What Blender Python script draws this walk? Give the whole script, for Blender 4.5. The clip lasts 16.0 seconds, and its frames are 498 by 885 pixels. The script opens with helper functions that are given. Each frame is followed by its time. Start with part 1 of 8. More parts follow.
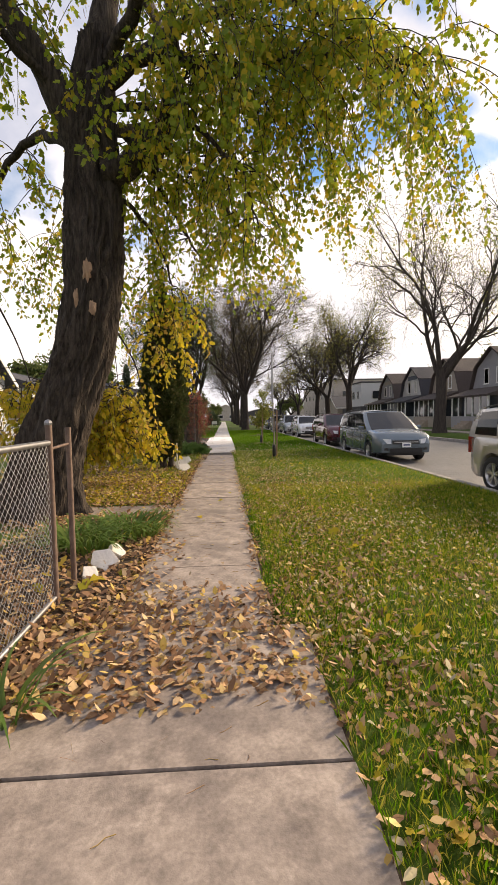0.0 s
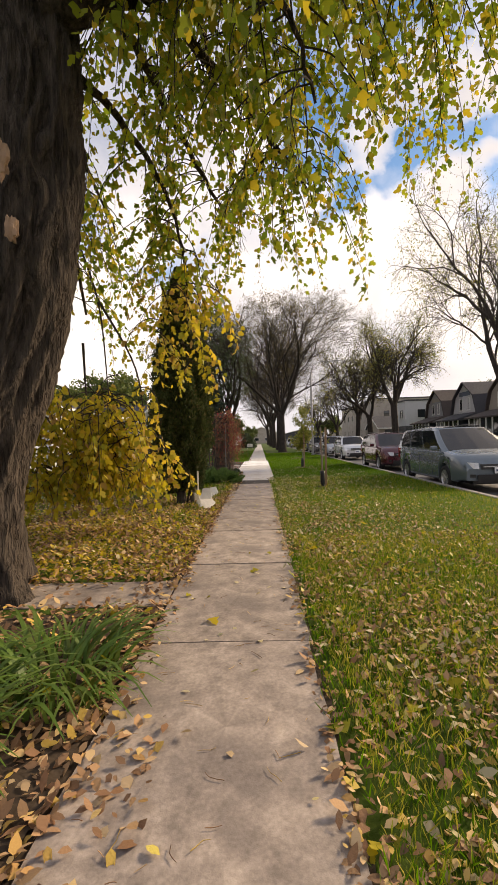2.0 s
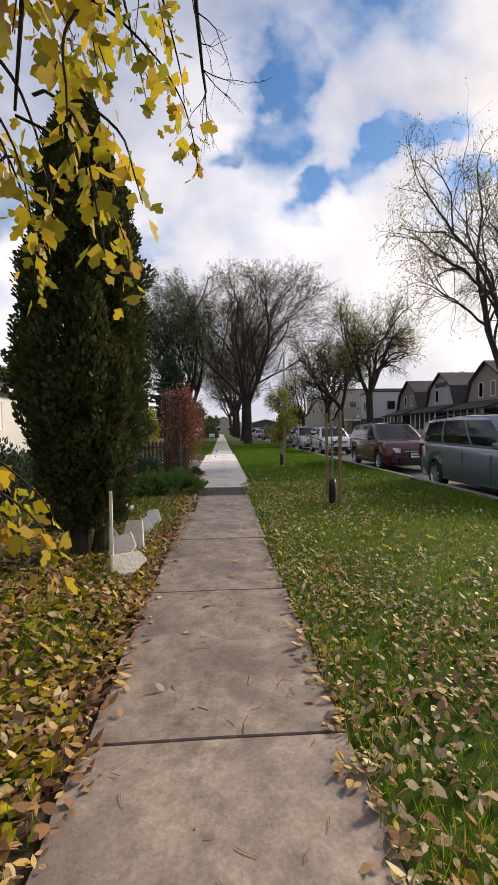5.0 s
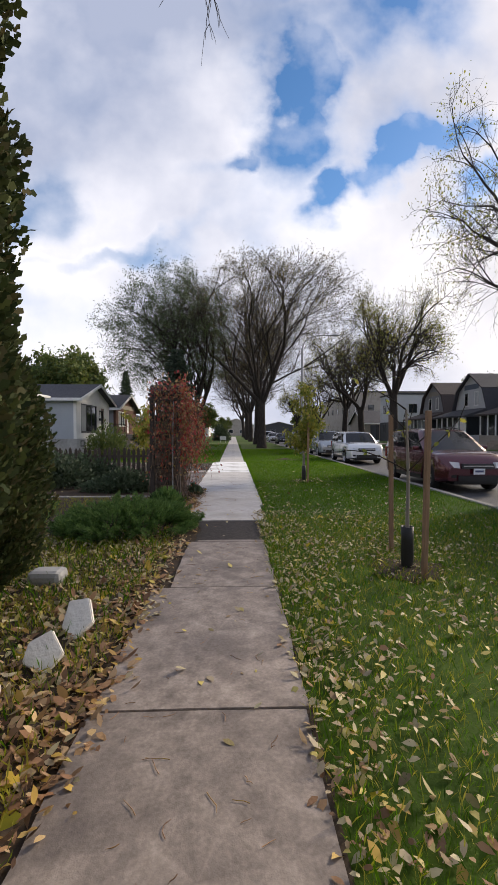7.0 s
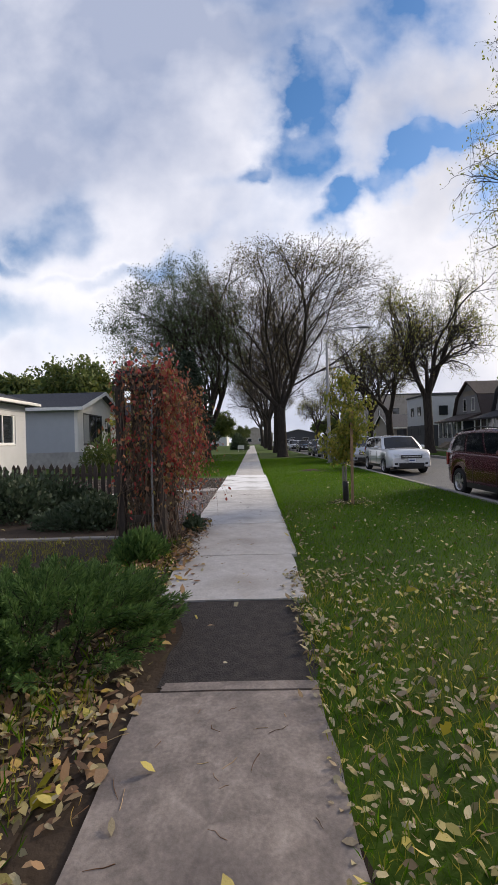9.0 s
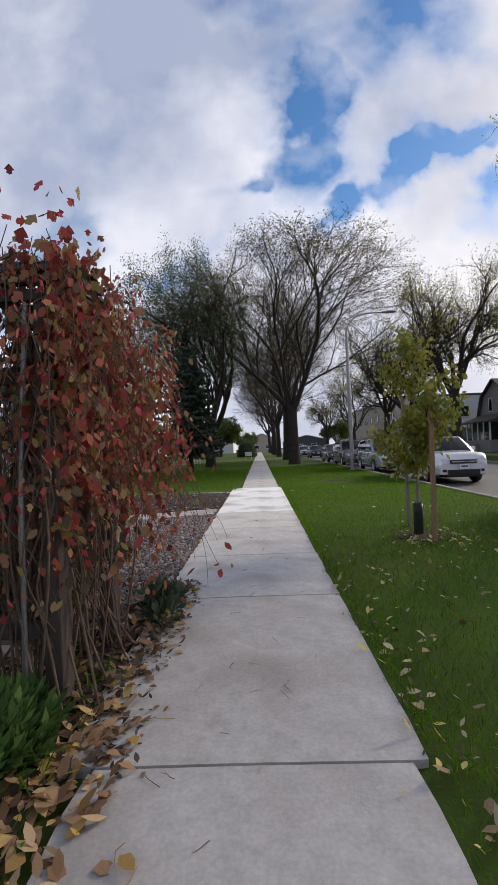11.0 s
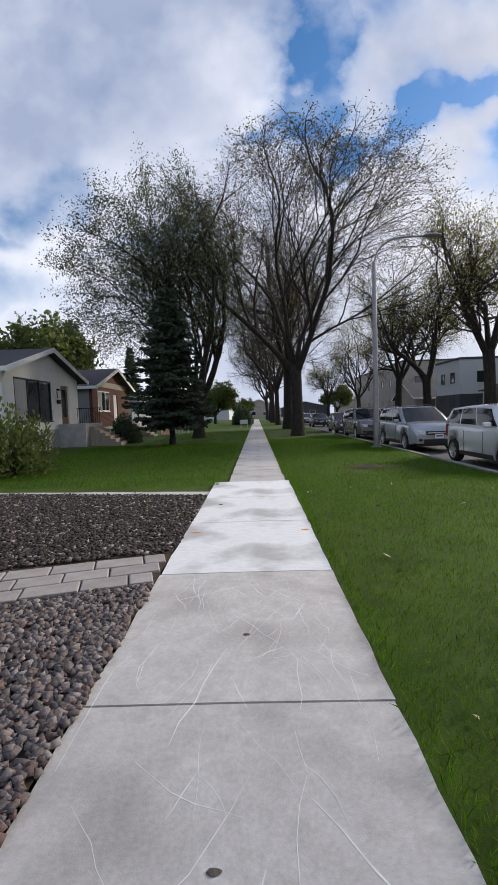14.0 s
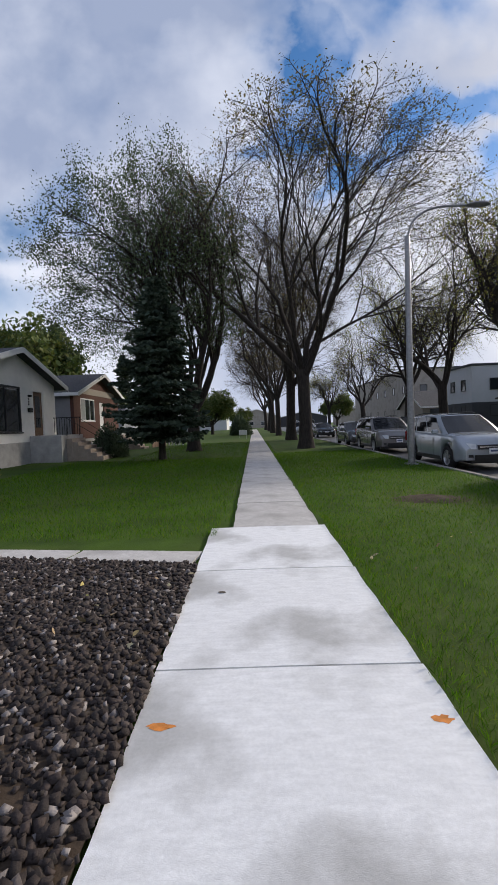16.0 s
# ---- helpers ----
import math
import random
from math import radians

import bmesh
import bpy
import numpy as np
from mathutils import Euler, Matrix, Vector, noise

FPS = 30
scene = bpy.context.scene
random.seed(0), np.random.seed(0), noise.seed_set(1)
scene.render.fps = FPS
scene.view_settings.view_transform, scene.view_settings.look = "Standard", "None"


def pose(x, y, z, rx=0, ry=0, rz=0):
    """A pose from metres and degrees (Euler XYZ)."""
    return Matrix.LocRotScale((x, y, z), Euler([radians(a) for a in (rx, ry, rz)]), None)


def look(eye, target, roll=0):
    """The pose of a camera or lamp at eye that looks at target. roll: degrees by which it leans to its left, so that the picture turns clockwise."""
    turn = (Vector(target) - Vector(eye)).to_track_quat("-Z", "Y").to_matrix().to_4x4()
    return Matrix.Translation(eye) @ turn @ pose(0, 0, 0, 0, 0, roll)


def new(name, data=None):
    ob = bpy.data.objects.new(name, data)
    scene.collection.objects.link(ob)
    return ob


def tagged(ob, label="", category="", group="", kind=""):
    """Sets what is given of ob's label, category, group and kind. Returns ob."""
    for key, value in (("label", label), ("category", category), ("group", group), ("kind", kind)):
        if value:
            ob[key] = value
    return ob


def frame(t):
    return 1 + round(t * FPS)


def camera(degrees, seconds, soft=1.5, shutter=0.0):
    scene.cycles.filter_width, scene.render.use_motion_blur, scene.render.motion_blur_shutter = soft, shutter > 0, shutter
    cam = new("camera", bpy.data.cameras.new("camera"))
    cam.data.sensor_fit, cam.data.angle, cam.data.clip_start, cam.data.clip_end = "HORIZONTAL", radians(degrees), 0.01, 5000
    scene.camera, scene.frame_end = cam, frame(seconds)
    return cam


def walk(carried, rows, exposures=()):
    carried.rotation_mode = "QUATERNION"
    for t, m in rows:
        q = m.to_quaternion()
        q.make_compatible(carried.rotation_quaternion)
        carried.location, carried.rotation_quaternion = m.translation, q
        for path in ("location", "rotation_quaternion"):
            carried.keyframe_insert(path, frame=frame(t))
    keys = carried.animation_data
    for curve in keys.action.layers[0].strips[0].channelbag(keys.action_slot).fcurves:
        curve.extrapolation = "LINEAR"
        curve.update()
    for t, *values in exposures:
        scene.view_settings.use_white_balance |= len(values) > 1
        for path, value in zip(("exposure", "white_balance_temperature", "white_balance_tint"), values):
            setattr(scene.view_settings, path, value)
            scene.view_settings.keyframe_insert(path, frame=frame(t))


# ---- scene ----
cam = camera(60.2, 16.0)
PATH = [
    (0, (0.193, 0.068, 1.442), (0.307, 2.061, 1.323), -1.0),
    (0.5, (0.223, 0.726, 1.452), (0.329, 2.722, 1.382), -1.1),
    (1, (0.271, 1.462, 1.458), (0.326, 3.461, 1.413), -1.3),
    (1.5, (0.235, 2.203, 1.447), (0.232, 4.203, 1.429), -1.3),
    (2, (0.203, 3.009, 1.361), (0.153, 5.009, 1.352), -1.8),
    (2.5, (0.101, 3.821, 1.359), (0.088, 5.82, 1.332), -2.1),
    (3, (0.014, 4.603, 1.343), (0.042, 6.602, 1.292), -2.2),
    (3.5, (-0.079, 5.371, 1.363), (-0.024, 7.369, 1.289), -1.9),
    (4, (-0.088, 6.076, 1.343), (0.01, 8.071, 1.244), -1.3),
    (4.2, (-0.072, 6.408, 1.339), (0.042, 8.403, 1.249), -1.1),
    (6.3, (0.054, 9.636, 1.411), (0.187, 11.631, 1.361), -0.6),
    (6.5, (0.073, 9.963, 1.437), (0.187, 11.959, 1.386), -0.2),
    (7, (0.12, 10.753, 1.441), (0.191, 12.751, 1.392), 0.0),
    (7.5, (0.198, 11.586, 1.423), (0.238, 13.585, 1.377), -0.2),
    (8, (0.205, 12.422, 1.403), (0.242, 14.422, 1.366), -0.6),
    (8.5, (0.243, 13.229, 1.364), (0.262, 15.228, 1.337), -1.3),
    (9, (0.187, 13.994, 1.381), (0.17, 15.994, 1.374), -1.5),
    (9.2, (0.192, 14.289, 1.371), (0.164, 16.289, 1.371), -1.7),
    (11.3, (0.049, 17.958, 1.258), (0.001, 19.958, 1.286), -2.4),
    (11.4, (0.057, 18.129, 1.244), (0.031, 20.129, 1.26), -1.8),
    (11.5, (0.047, 18.313, 1.229), (0.032, 20.313, 1.231), -1.8),
    (12, (0.055, 19.231, 1.296), (0.098, 21.23, 1.24), -1.9),
    (12.5, (0.017, 19.933, 1.389), (0.086, 21.929, 1.287), -1.9),
    (13, (0.054, 20.735, 1.398), (0.087, 22.73, 1.269), -2.0),
    (13.5, (0.031, 21.577, 1.418), (0.028, 23.573, 1.28), -2.0),
    (14, (0.06, 22.387, 1.409), (0.021, 24.382, 1.279), -2.0),
    (14.5, (0.023, 23.206, 1.432), (0.015, 25.202, 1.302), -2.0),
    (15, (0.005, 23.994, 1.441), (0.004, 25.992, 1.354), -1.7),
    (15.5, (-0.114, 24.825, 1.43), (-0.139, 26.823, 1.351), -1.9),
    (16, (-0.234, 25.538, 1.409), (-0.258, 27.536, 1.325), -2.1),
]
walk(cam, [(t, look(eye, target, roll)) for t, eye, target, roll in PATH], [(0.0, 0.72, 7700, 13), (1.0, 0.6, 7900, 13), (2.0, 0.55, 8000, 13), (3.0, 0.45, 7700, 13), (3.5, 0.32, 7400, 13), (4.2, 0.3, 7200, 13), (6.4, 0.3, 6650, 12), (8.0, 0.25, 6550, 11), (9.0, 0.2, 6500, 11), (11.5, 0.14, 6450, 11), (12.5, 0.34, 6400, 11), (13.5, 0.2, 6250, 10), (16.0, 0.0, 6100, 10)])

# ---------------------------------------------------------------- world, sun
SUN_AZ, SUN_EL = radians(57), radians(24)
world = bpy.data.worlds.new("world")
scene.world = world
world.use_nodes = True


def build_world():
    nt = world.node_tree
    nt.nodes.clear()
    N, L = nt.nodes.new, nt.links.new

    def math_node(op, a, b=None, c=None, clamp=False):
        n = N("ShaderNodeMath")
        n.operation, n.use_clamp = op, clamp
        for i, v in enumerate((a, b, c)):
            if v is None:
                continue
            if isinstance(v, (int, float)):
                n.inputs[i].default_value = v
            else:
                L(v, n.inputs[i])
        return n.outputs[0]

    out = N("ShaderNodeOutputWorld")
    sky = N("ShaderNodeTexSky")
    sky.sky_type, sky.sun_disc = "NISHITA", False
    sky.sun_elevation, sky.sun_rotation = SUN_EL, SUN_AZ
    sky.air_density, sky.dust_density, sky.ozone_density = 1.0, 0.4, 3.0
    bg_sky = N("ShaderNodeBackground")
    bg_sky.inputs[1].default_value = 0.128
    hue = N("ShaderNodeHueSaturation")
    hue.inputs["Saturation"].default_value = 1.2
    L(sky.outputs[0], hue.inputs["Color"])
    L(hue.outputs[0], bg_sky.inputs[0])
    co = N("ShaderNodeTexCoord")
    sep = N("ShaderNodeSeparateXYZ")
    L(co.outputs["Generated"], sep.inputs[0])
    x, y, z = sep.outputs
    # direction laid on a plane ahead (u, v), wobbled by noise
    ya = math_node("MAXIMUM", math_node("ABSOLUTE", y), 0.15)
    u = math_node("DIVIDE", x, ya)
    v = math_node("DIVIDE", z, ya)
    comb = N("ShaderNodeCombineXYZ")
    L(u, comb.inputs[0]), L(v, comb.inputs[1])
    wob = N("ShaderNodeTexNoise")
    wob.inputs["Scale"].default_value, wob.inputs["Detail"].default_value = 4.5, 6
    wob.inputs["Roughness"].default_value = 0.5
    L(comb.outputs[0], wob.inputs["Vector"])
    ws = N("ShaderNodeSeparateColor")
    L(wob.outputs["Color"], ws.inputs[0])
    uu = math_node("ADD", u, math_node("MULTIPLY", math_node("SUBTRACT", ws.outputs[0], 0.5), 0.42))
    vv = math_node("ADD", v, math_node("MULTIPLY", math_node("SUBTRACT", ws.outputs[1], 0.5), 0.36))
    total = None
    # gaps of blue: centre u, v, half sizes, lean in degrees, depth
    for cu, cv, a, b, lean, k in GAPS:
        ca, sa = math.cos(radians(lean)), math.sin(radians(lean))
        du, dv = math_node("SUBTRACT", uu, cu), math_node("SUBTRACT", vv, cv)
        p = math_node("DIVIDE", math_node("ADD", math_node("MULTIPLY", du, ca), math_node("MULTIPLY", dv, sa)), a)
        q = math_node("DIVIDE", math_node("SUBTRACT", math_node("MULTIPLY", dv, ca), math_node("MULTIPLY", du, sa)), b)
        d = math_node("ADD", math_node("MULTIPLY", p, p), math_node("MULTIPLY", q, q))
        g = math_node("MULTIPLY", math_node("DIVIDE", 1.0, math_node("ADD", 1.0, math_node("MULTIPLY", d, d))), k)
        total = g if total is None else math_node("MAXIMUM", total, g)
    big = N("ShaderNodeTexNoise")
    big.inputs["Scale"].default_value, big.inputs["Detail"].default_value = 3.2, 5
    L(comb.outputs[0], big.inputs["Vector"])
    # thin cloud lets a little blue through everywhere
    thin = math_node("MULTIPLY", math_node("SUBTRACT", big.outputs[0], 0.42), 1.9, clamp=True)
    blue = math_node("ADD", math_node("MULTIPLY", math_node("SUBTRACT", total, 0.14), 1.5), thin, clamp=True)
    low = N("ShaderNodeMapRange")
    L(v, low.inputs[0])
    low.inputs[1].default_value, low.inputs[2].default_value = 0.12, 0.4
    wisp = N("ShaderNodeTexNoise")
    wisp.inputs["Scale"].default_value, wisp.inputs["Detail"].default_value = 7.0, 8
    L(comb.outputs[0], wisp.inputs["Vector"])
    veil = N("ShaderNodeMapRange")
    L(wisp.outputs[0], veil.inputs[0])
    veil.inputs[1].default_value, veil.inputs[2].default_value, veil.inputs[3].default_value, veil.inputs[4].default_value = 0.35, 0.6, 0.7, 1.1
    blue = math_node("MULTIPLY", math_node("MULTIPLY", blue, low.outputs[0]), veil.outputs[0], clamp=True)
    # cloud body: white, greyer and lilac in the thick parts, warm and bright low over the sun's side
    ramp = N("ShaderNodeValToRGB")
    ramp.color_ramp.elements[0].position, ramp.color_ramp.elements[0].color = 0.3, (0.37, 0.42, 0.56, 1)
    ramp.color_ramp.elements[1].position, ramp.color_ramp.elements[1].color = 0.62, (0.87, 0.87, 0.93, 1)
    fine = N("ShaderNodeTexNoise")
    fine.inputs["Scale"].default_value, fine.inputs["Detail"].default_value = 2.3, 7
    L(comb.outputs[0], fine.inputs["Vector"])
    L(math_node("SUBTRACT", math_node("ADD", fine.outputs[0], math_node("MULTIPLY", total, 0.35)), math_node("MULTIPLY", math_node("MAXIMUM", math_node("SUBTRACT", v, 0.5), 0), 0.42)), ramp.inputs[0])
    glow = N("ShaderNodeVectorMath")
    glow.operation = "DOT_PRODUCT"
    L(co.outputs["Generated"], glow.inputs[0])
    glow.inputs[1].default_value = (math.sin(SUN_AZ) * math.cos(SUN_EL), math.cos(SUN_AZ) * math.cos(SUN_EL), math.sin(SUN_EL))
    gl = math_node("POWER", math_node("MAXIMUM", glow.outputs["Value"], 0), 9.0)
    mix = N("ShaderNodeMix")
    mix.data_type = "RGBA"
    L(math_node("MULTIPLY", gl, 0.85), mix.inputs[0])
    L(ramp.outputs[0], mix.inputs[6])
    mix.inputs[7].default_value = (1.15, 1.06, 0.97, 1)
    bg_cloud = N("ShaderNodeBackground")
    bg_cloud.inputs[1].default_value = 1.0
    L(mix.outputs[2], bg_cloud.inputs[0])
    ms = N("ShaderNodeMixShader")
    L(blue, ms.inputs[0]), L(bg_cloud.outputs[0], ms.inputs[1]), L(bg_sky.outputs[0], ms.inputs[2])
    L(ms.outputs[0], out.inputs[0])


GAPS = [(0.17, 0.80, 0.09, 0.20, -12, 1.0), (0.05, 0.64, 0.10, 0.035, 12, 0.75), (0.22, 0.58, 0.09, 0.06, 35, 1.0),
        (0.42, 0.68, 0.17, 0.045, 22, 0.95), (0.60, 0.58, 0.12, 0.05, 25, 0.8), (-0.44, 0.52, 0.11, 0.08, 30, 0.62), (-0.25, 0.40, 0.14, 0.03, 15, 0.5), (-0.60, 0.28, 0.16, 0.05, -5, 0.6),
        (-0.56, 0.42, 0.10, 0.04, 0, 0.6), (0.30, 0.98, 0.25, 0.10, 15, 0.6), (0.05, 1.05, 0.12, 0.08, 0, 0.5)]
build_world()
sun_data = bpy.data.lights.new("sun", "SUN")
sun_data.energy, sun_data.angle, sun_data.color = 4.2, radians(12), (1.0, 0.86, 0.68)
sun = new("sun", sun_data)
sun.matrix_world = look((60 * math.sin(SUN_AZ), 60 * math.cos(SUN_AZ), 60 * math.tan(SUN_EL)), (0, 0, 0))

# ---------------------------------------------------------------- materials


def material(name, col, rough=0.8, metal=0.0, scale=8.0, var=0.25, col2=None, bump=0.3, bump_scale=40.0, stretch=(1, 1, 1), spec=0.4,
             island=0.0, objvar=0.0, translucent=0.0, stain=0.0, stain_col=(0.05, 0.045, 0.04), stain_scale=0.9, coat=0.0, dist=0.01, ramp=None, grain=0.0):
    m = bpy.data.materials.new(name)
    m.use_nodes = True
    nt = m.node_tree
    nt.nodes.clear()
    N, L = nt.nodes.new, nt.links.new
    out = N("ShaderNodeOutputMaterial")
    b = N("ShaderNodeBsdfPrincipled")
    b.inputs["Roughness"].default_value, b.inputs["Metallic"].default_value = rough, metal
    b.inputs["Specular IOR Level"].default_value = spec
    b.inputs["Coat Weight"].default_value = coat
    b.inputs["Coat Roughness"].default_value = 0.06
    co = N("ShaderNodeTexCoord")
    mp = N("ShaderNodeMapping")
    mp.inputs["Scale"].default_value = stretch
    L(co.outputs["Object"], mp.inputs[0])
    n1 = N("ShaderNodeTexNoise")
    n1.inputs["Scale"].default_value, n1.inputs["Detail"].default_value = scale, 6
    n1.inputs["Roughness"].default_value = 0.62
    L(mp.outputs[0], n1.inputs["Vector"])
    if col2 is None:
        col2 = tuple(c * (1 - var) for c in col)
    cr = N("ShaderNodeValToRGB")
    cr.color_ramp.elements[0].position, cr.color_ramp.elements[0].color = 0.32, (*col2, 1)
    cr.color_ramp.elements[1].position, cr.color_ramp.elements[1].color = 0.68, (*col, 1)
    L(n1.outputs[0], cr.inputs[0])
    c = cr.outputs[0]
    if ramp:
        rr = N("ShaderNodeValToRGB")
        rr.color_ramp.interpolation = "LINEAR"
        els = rr.color_ramp.elements
        els[0].position, els[0].color = 0.0, (*ramp[0], 1)
        els[1].position, els[1].color = 1.0, (*ramp[-1], 1)
        for i, rc in enumerate(ramp[1:-1]):
            e = els.new((i + 1) / (len(ramp) - 1))
            e.color = (*rc, 1)
        geo = N("ShaderNodeNewGeometry")
        L(geo.outputs["Random Per Island"], rr.inputs[0])
        mx = N("ShaderNodeMix")
        mx.data_type, mx.inputs[0].default_value = "RGBA", 0.85
        L(c, mx.inputs[6]), L(rr.outputs[0], mx.inputs[7])
        c = mx.outputs[2]
    if stain:
        n3 = N("ShaderNodeTexNoise")
        n3.inputs["Scale"].default_value, n3.inputs["Detail"].default_value = stain_scale, 5
        L(co.outputs["Object"], n3.inputs["Vector"])
        r3 = N("ShaderNodeValToRGB")
        r3.color_ramp.elements[0].position, r3.color_ramp.elements[1].position = 0.5, 0.64
        L(n3.outputs[0], r3.inputs[0])
        sm = N("ShaderNodeMath")
        sm.operation, sm.inputs[1].default_value = "MULTIPLY", stain
        L(r3.outputs[0], sm.inputs[0])
        mx = N("ShaderNodeMix")
        mx.data_type = "RGBA"
        L(sm.outputs[0], mx.inputs[0]), L(c, mx.inputs[6])
        mx.inputs[7].default_value = (*stain_col, 1)
        c = mx.outputs[2]
    if grain:
        for sc, amt in ((55.0, grain), (16.0, grain * 0.7)):
            ng = N("ShaderNodeTexNoise")
            ng.inputs["Scale"].default_value, ng.inputs["Detail"].default_value = sc, 3
            L(co.outputs["Object"], ng.inputs["Vector"])
            mg = N("ShaderNodeMapRange")
            mg.inputs[1].default_value, mg.inputs[2].default_value = 0.3, 0.7
            mg.inputs[3].default_value, mg.inputs[4].default_value = 1 - amt, 1 + amt
            L(ng.outputs[0], mg.inputs[0])
            hg = N("ShaderNodeHueSaturation")
            L(mg.outputs[0], hg.inputs["Value"]), L(c, hg.inputs["Color"])
            c = hg.outputs[0]
    for amount, kind in ((island, "i"), (objvar, "o")):
        if amount:
            src = N("ShaderNodeNewGeometry").outputs["Random Per Island"] if kind == "i" else N("ShaderNodeObjectInfo").outputs["Random"]
            mr = N("ShaderNodeMapRange")
            mr.inputs[3].default_value, mr.inputs[4].default_value = 1 - amount, 1 + amount
            L(src, mr.inputs[0])
            hs = N("ShaderNodeHueSaturation")
            L(mr.outputs[0], hs.inputs["Value"]), L(c, hs.inputs["Color"])
            c = hs.outputs[0]
    L(c, b.inputs["Base Color"])
    if bump:
        n2 = N("ShaderNodeTexNoise")
        n2.inputs["Scale"].default_value, n2.inputs["Detail"].default_value = bump_scale, 5
        L(mp.outputs[0], n2.inputs["Vector"])
        bp = N("ShaderNodeBump")
        bp.inputs["Strength"].default_value, bp.inputs["Distance"].default_value = bump, dist
        L(n2.outputs[0], bp.inputs["Height"])
        L(bp.outputs[0], b.inputs["Normal"])
    sh = b.outputs[0]
    if translucent:
        tr = N("ShaderNodeBsdfTranslucent")
        L(c, tr.inputs[0])
        ms = N("ShaderNodeMixShader")
        ms.inputs[0].default_value = translucent
        L(sh, ms.inputs[1]), L(tr.outputs[0], ms.inputs[2])
        sh = ms.outputs[0]
    L(sh, out.inputs[0])
    return m


def glass_material(name, tint=(0.02, 0.025, 0.03), rough=0.04):
    return material(name, tint, rough=rough, var=0.1, bump=0.0, spec=0.9, scale=2)


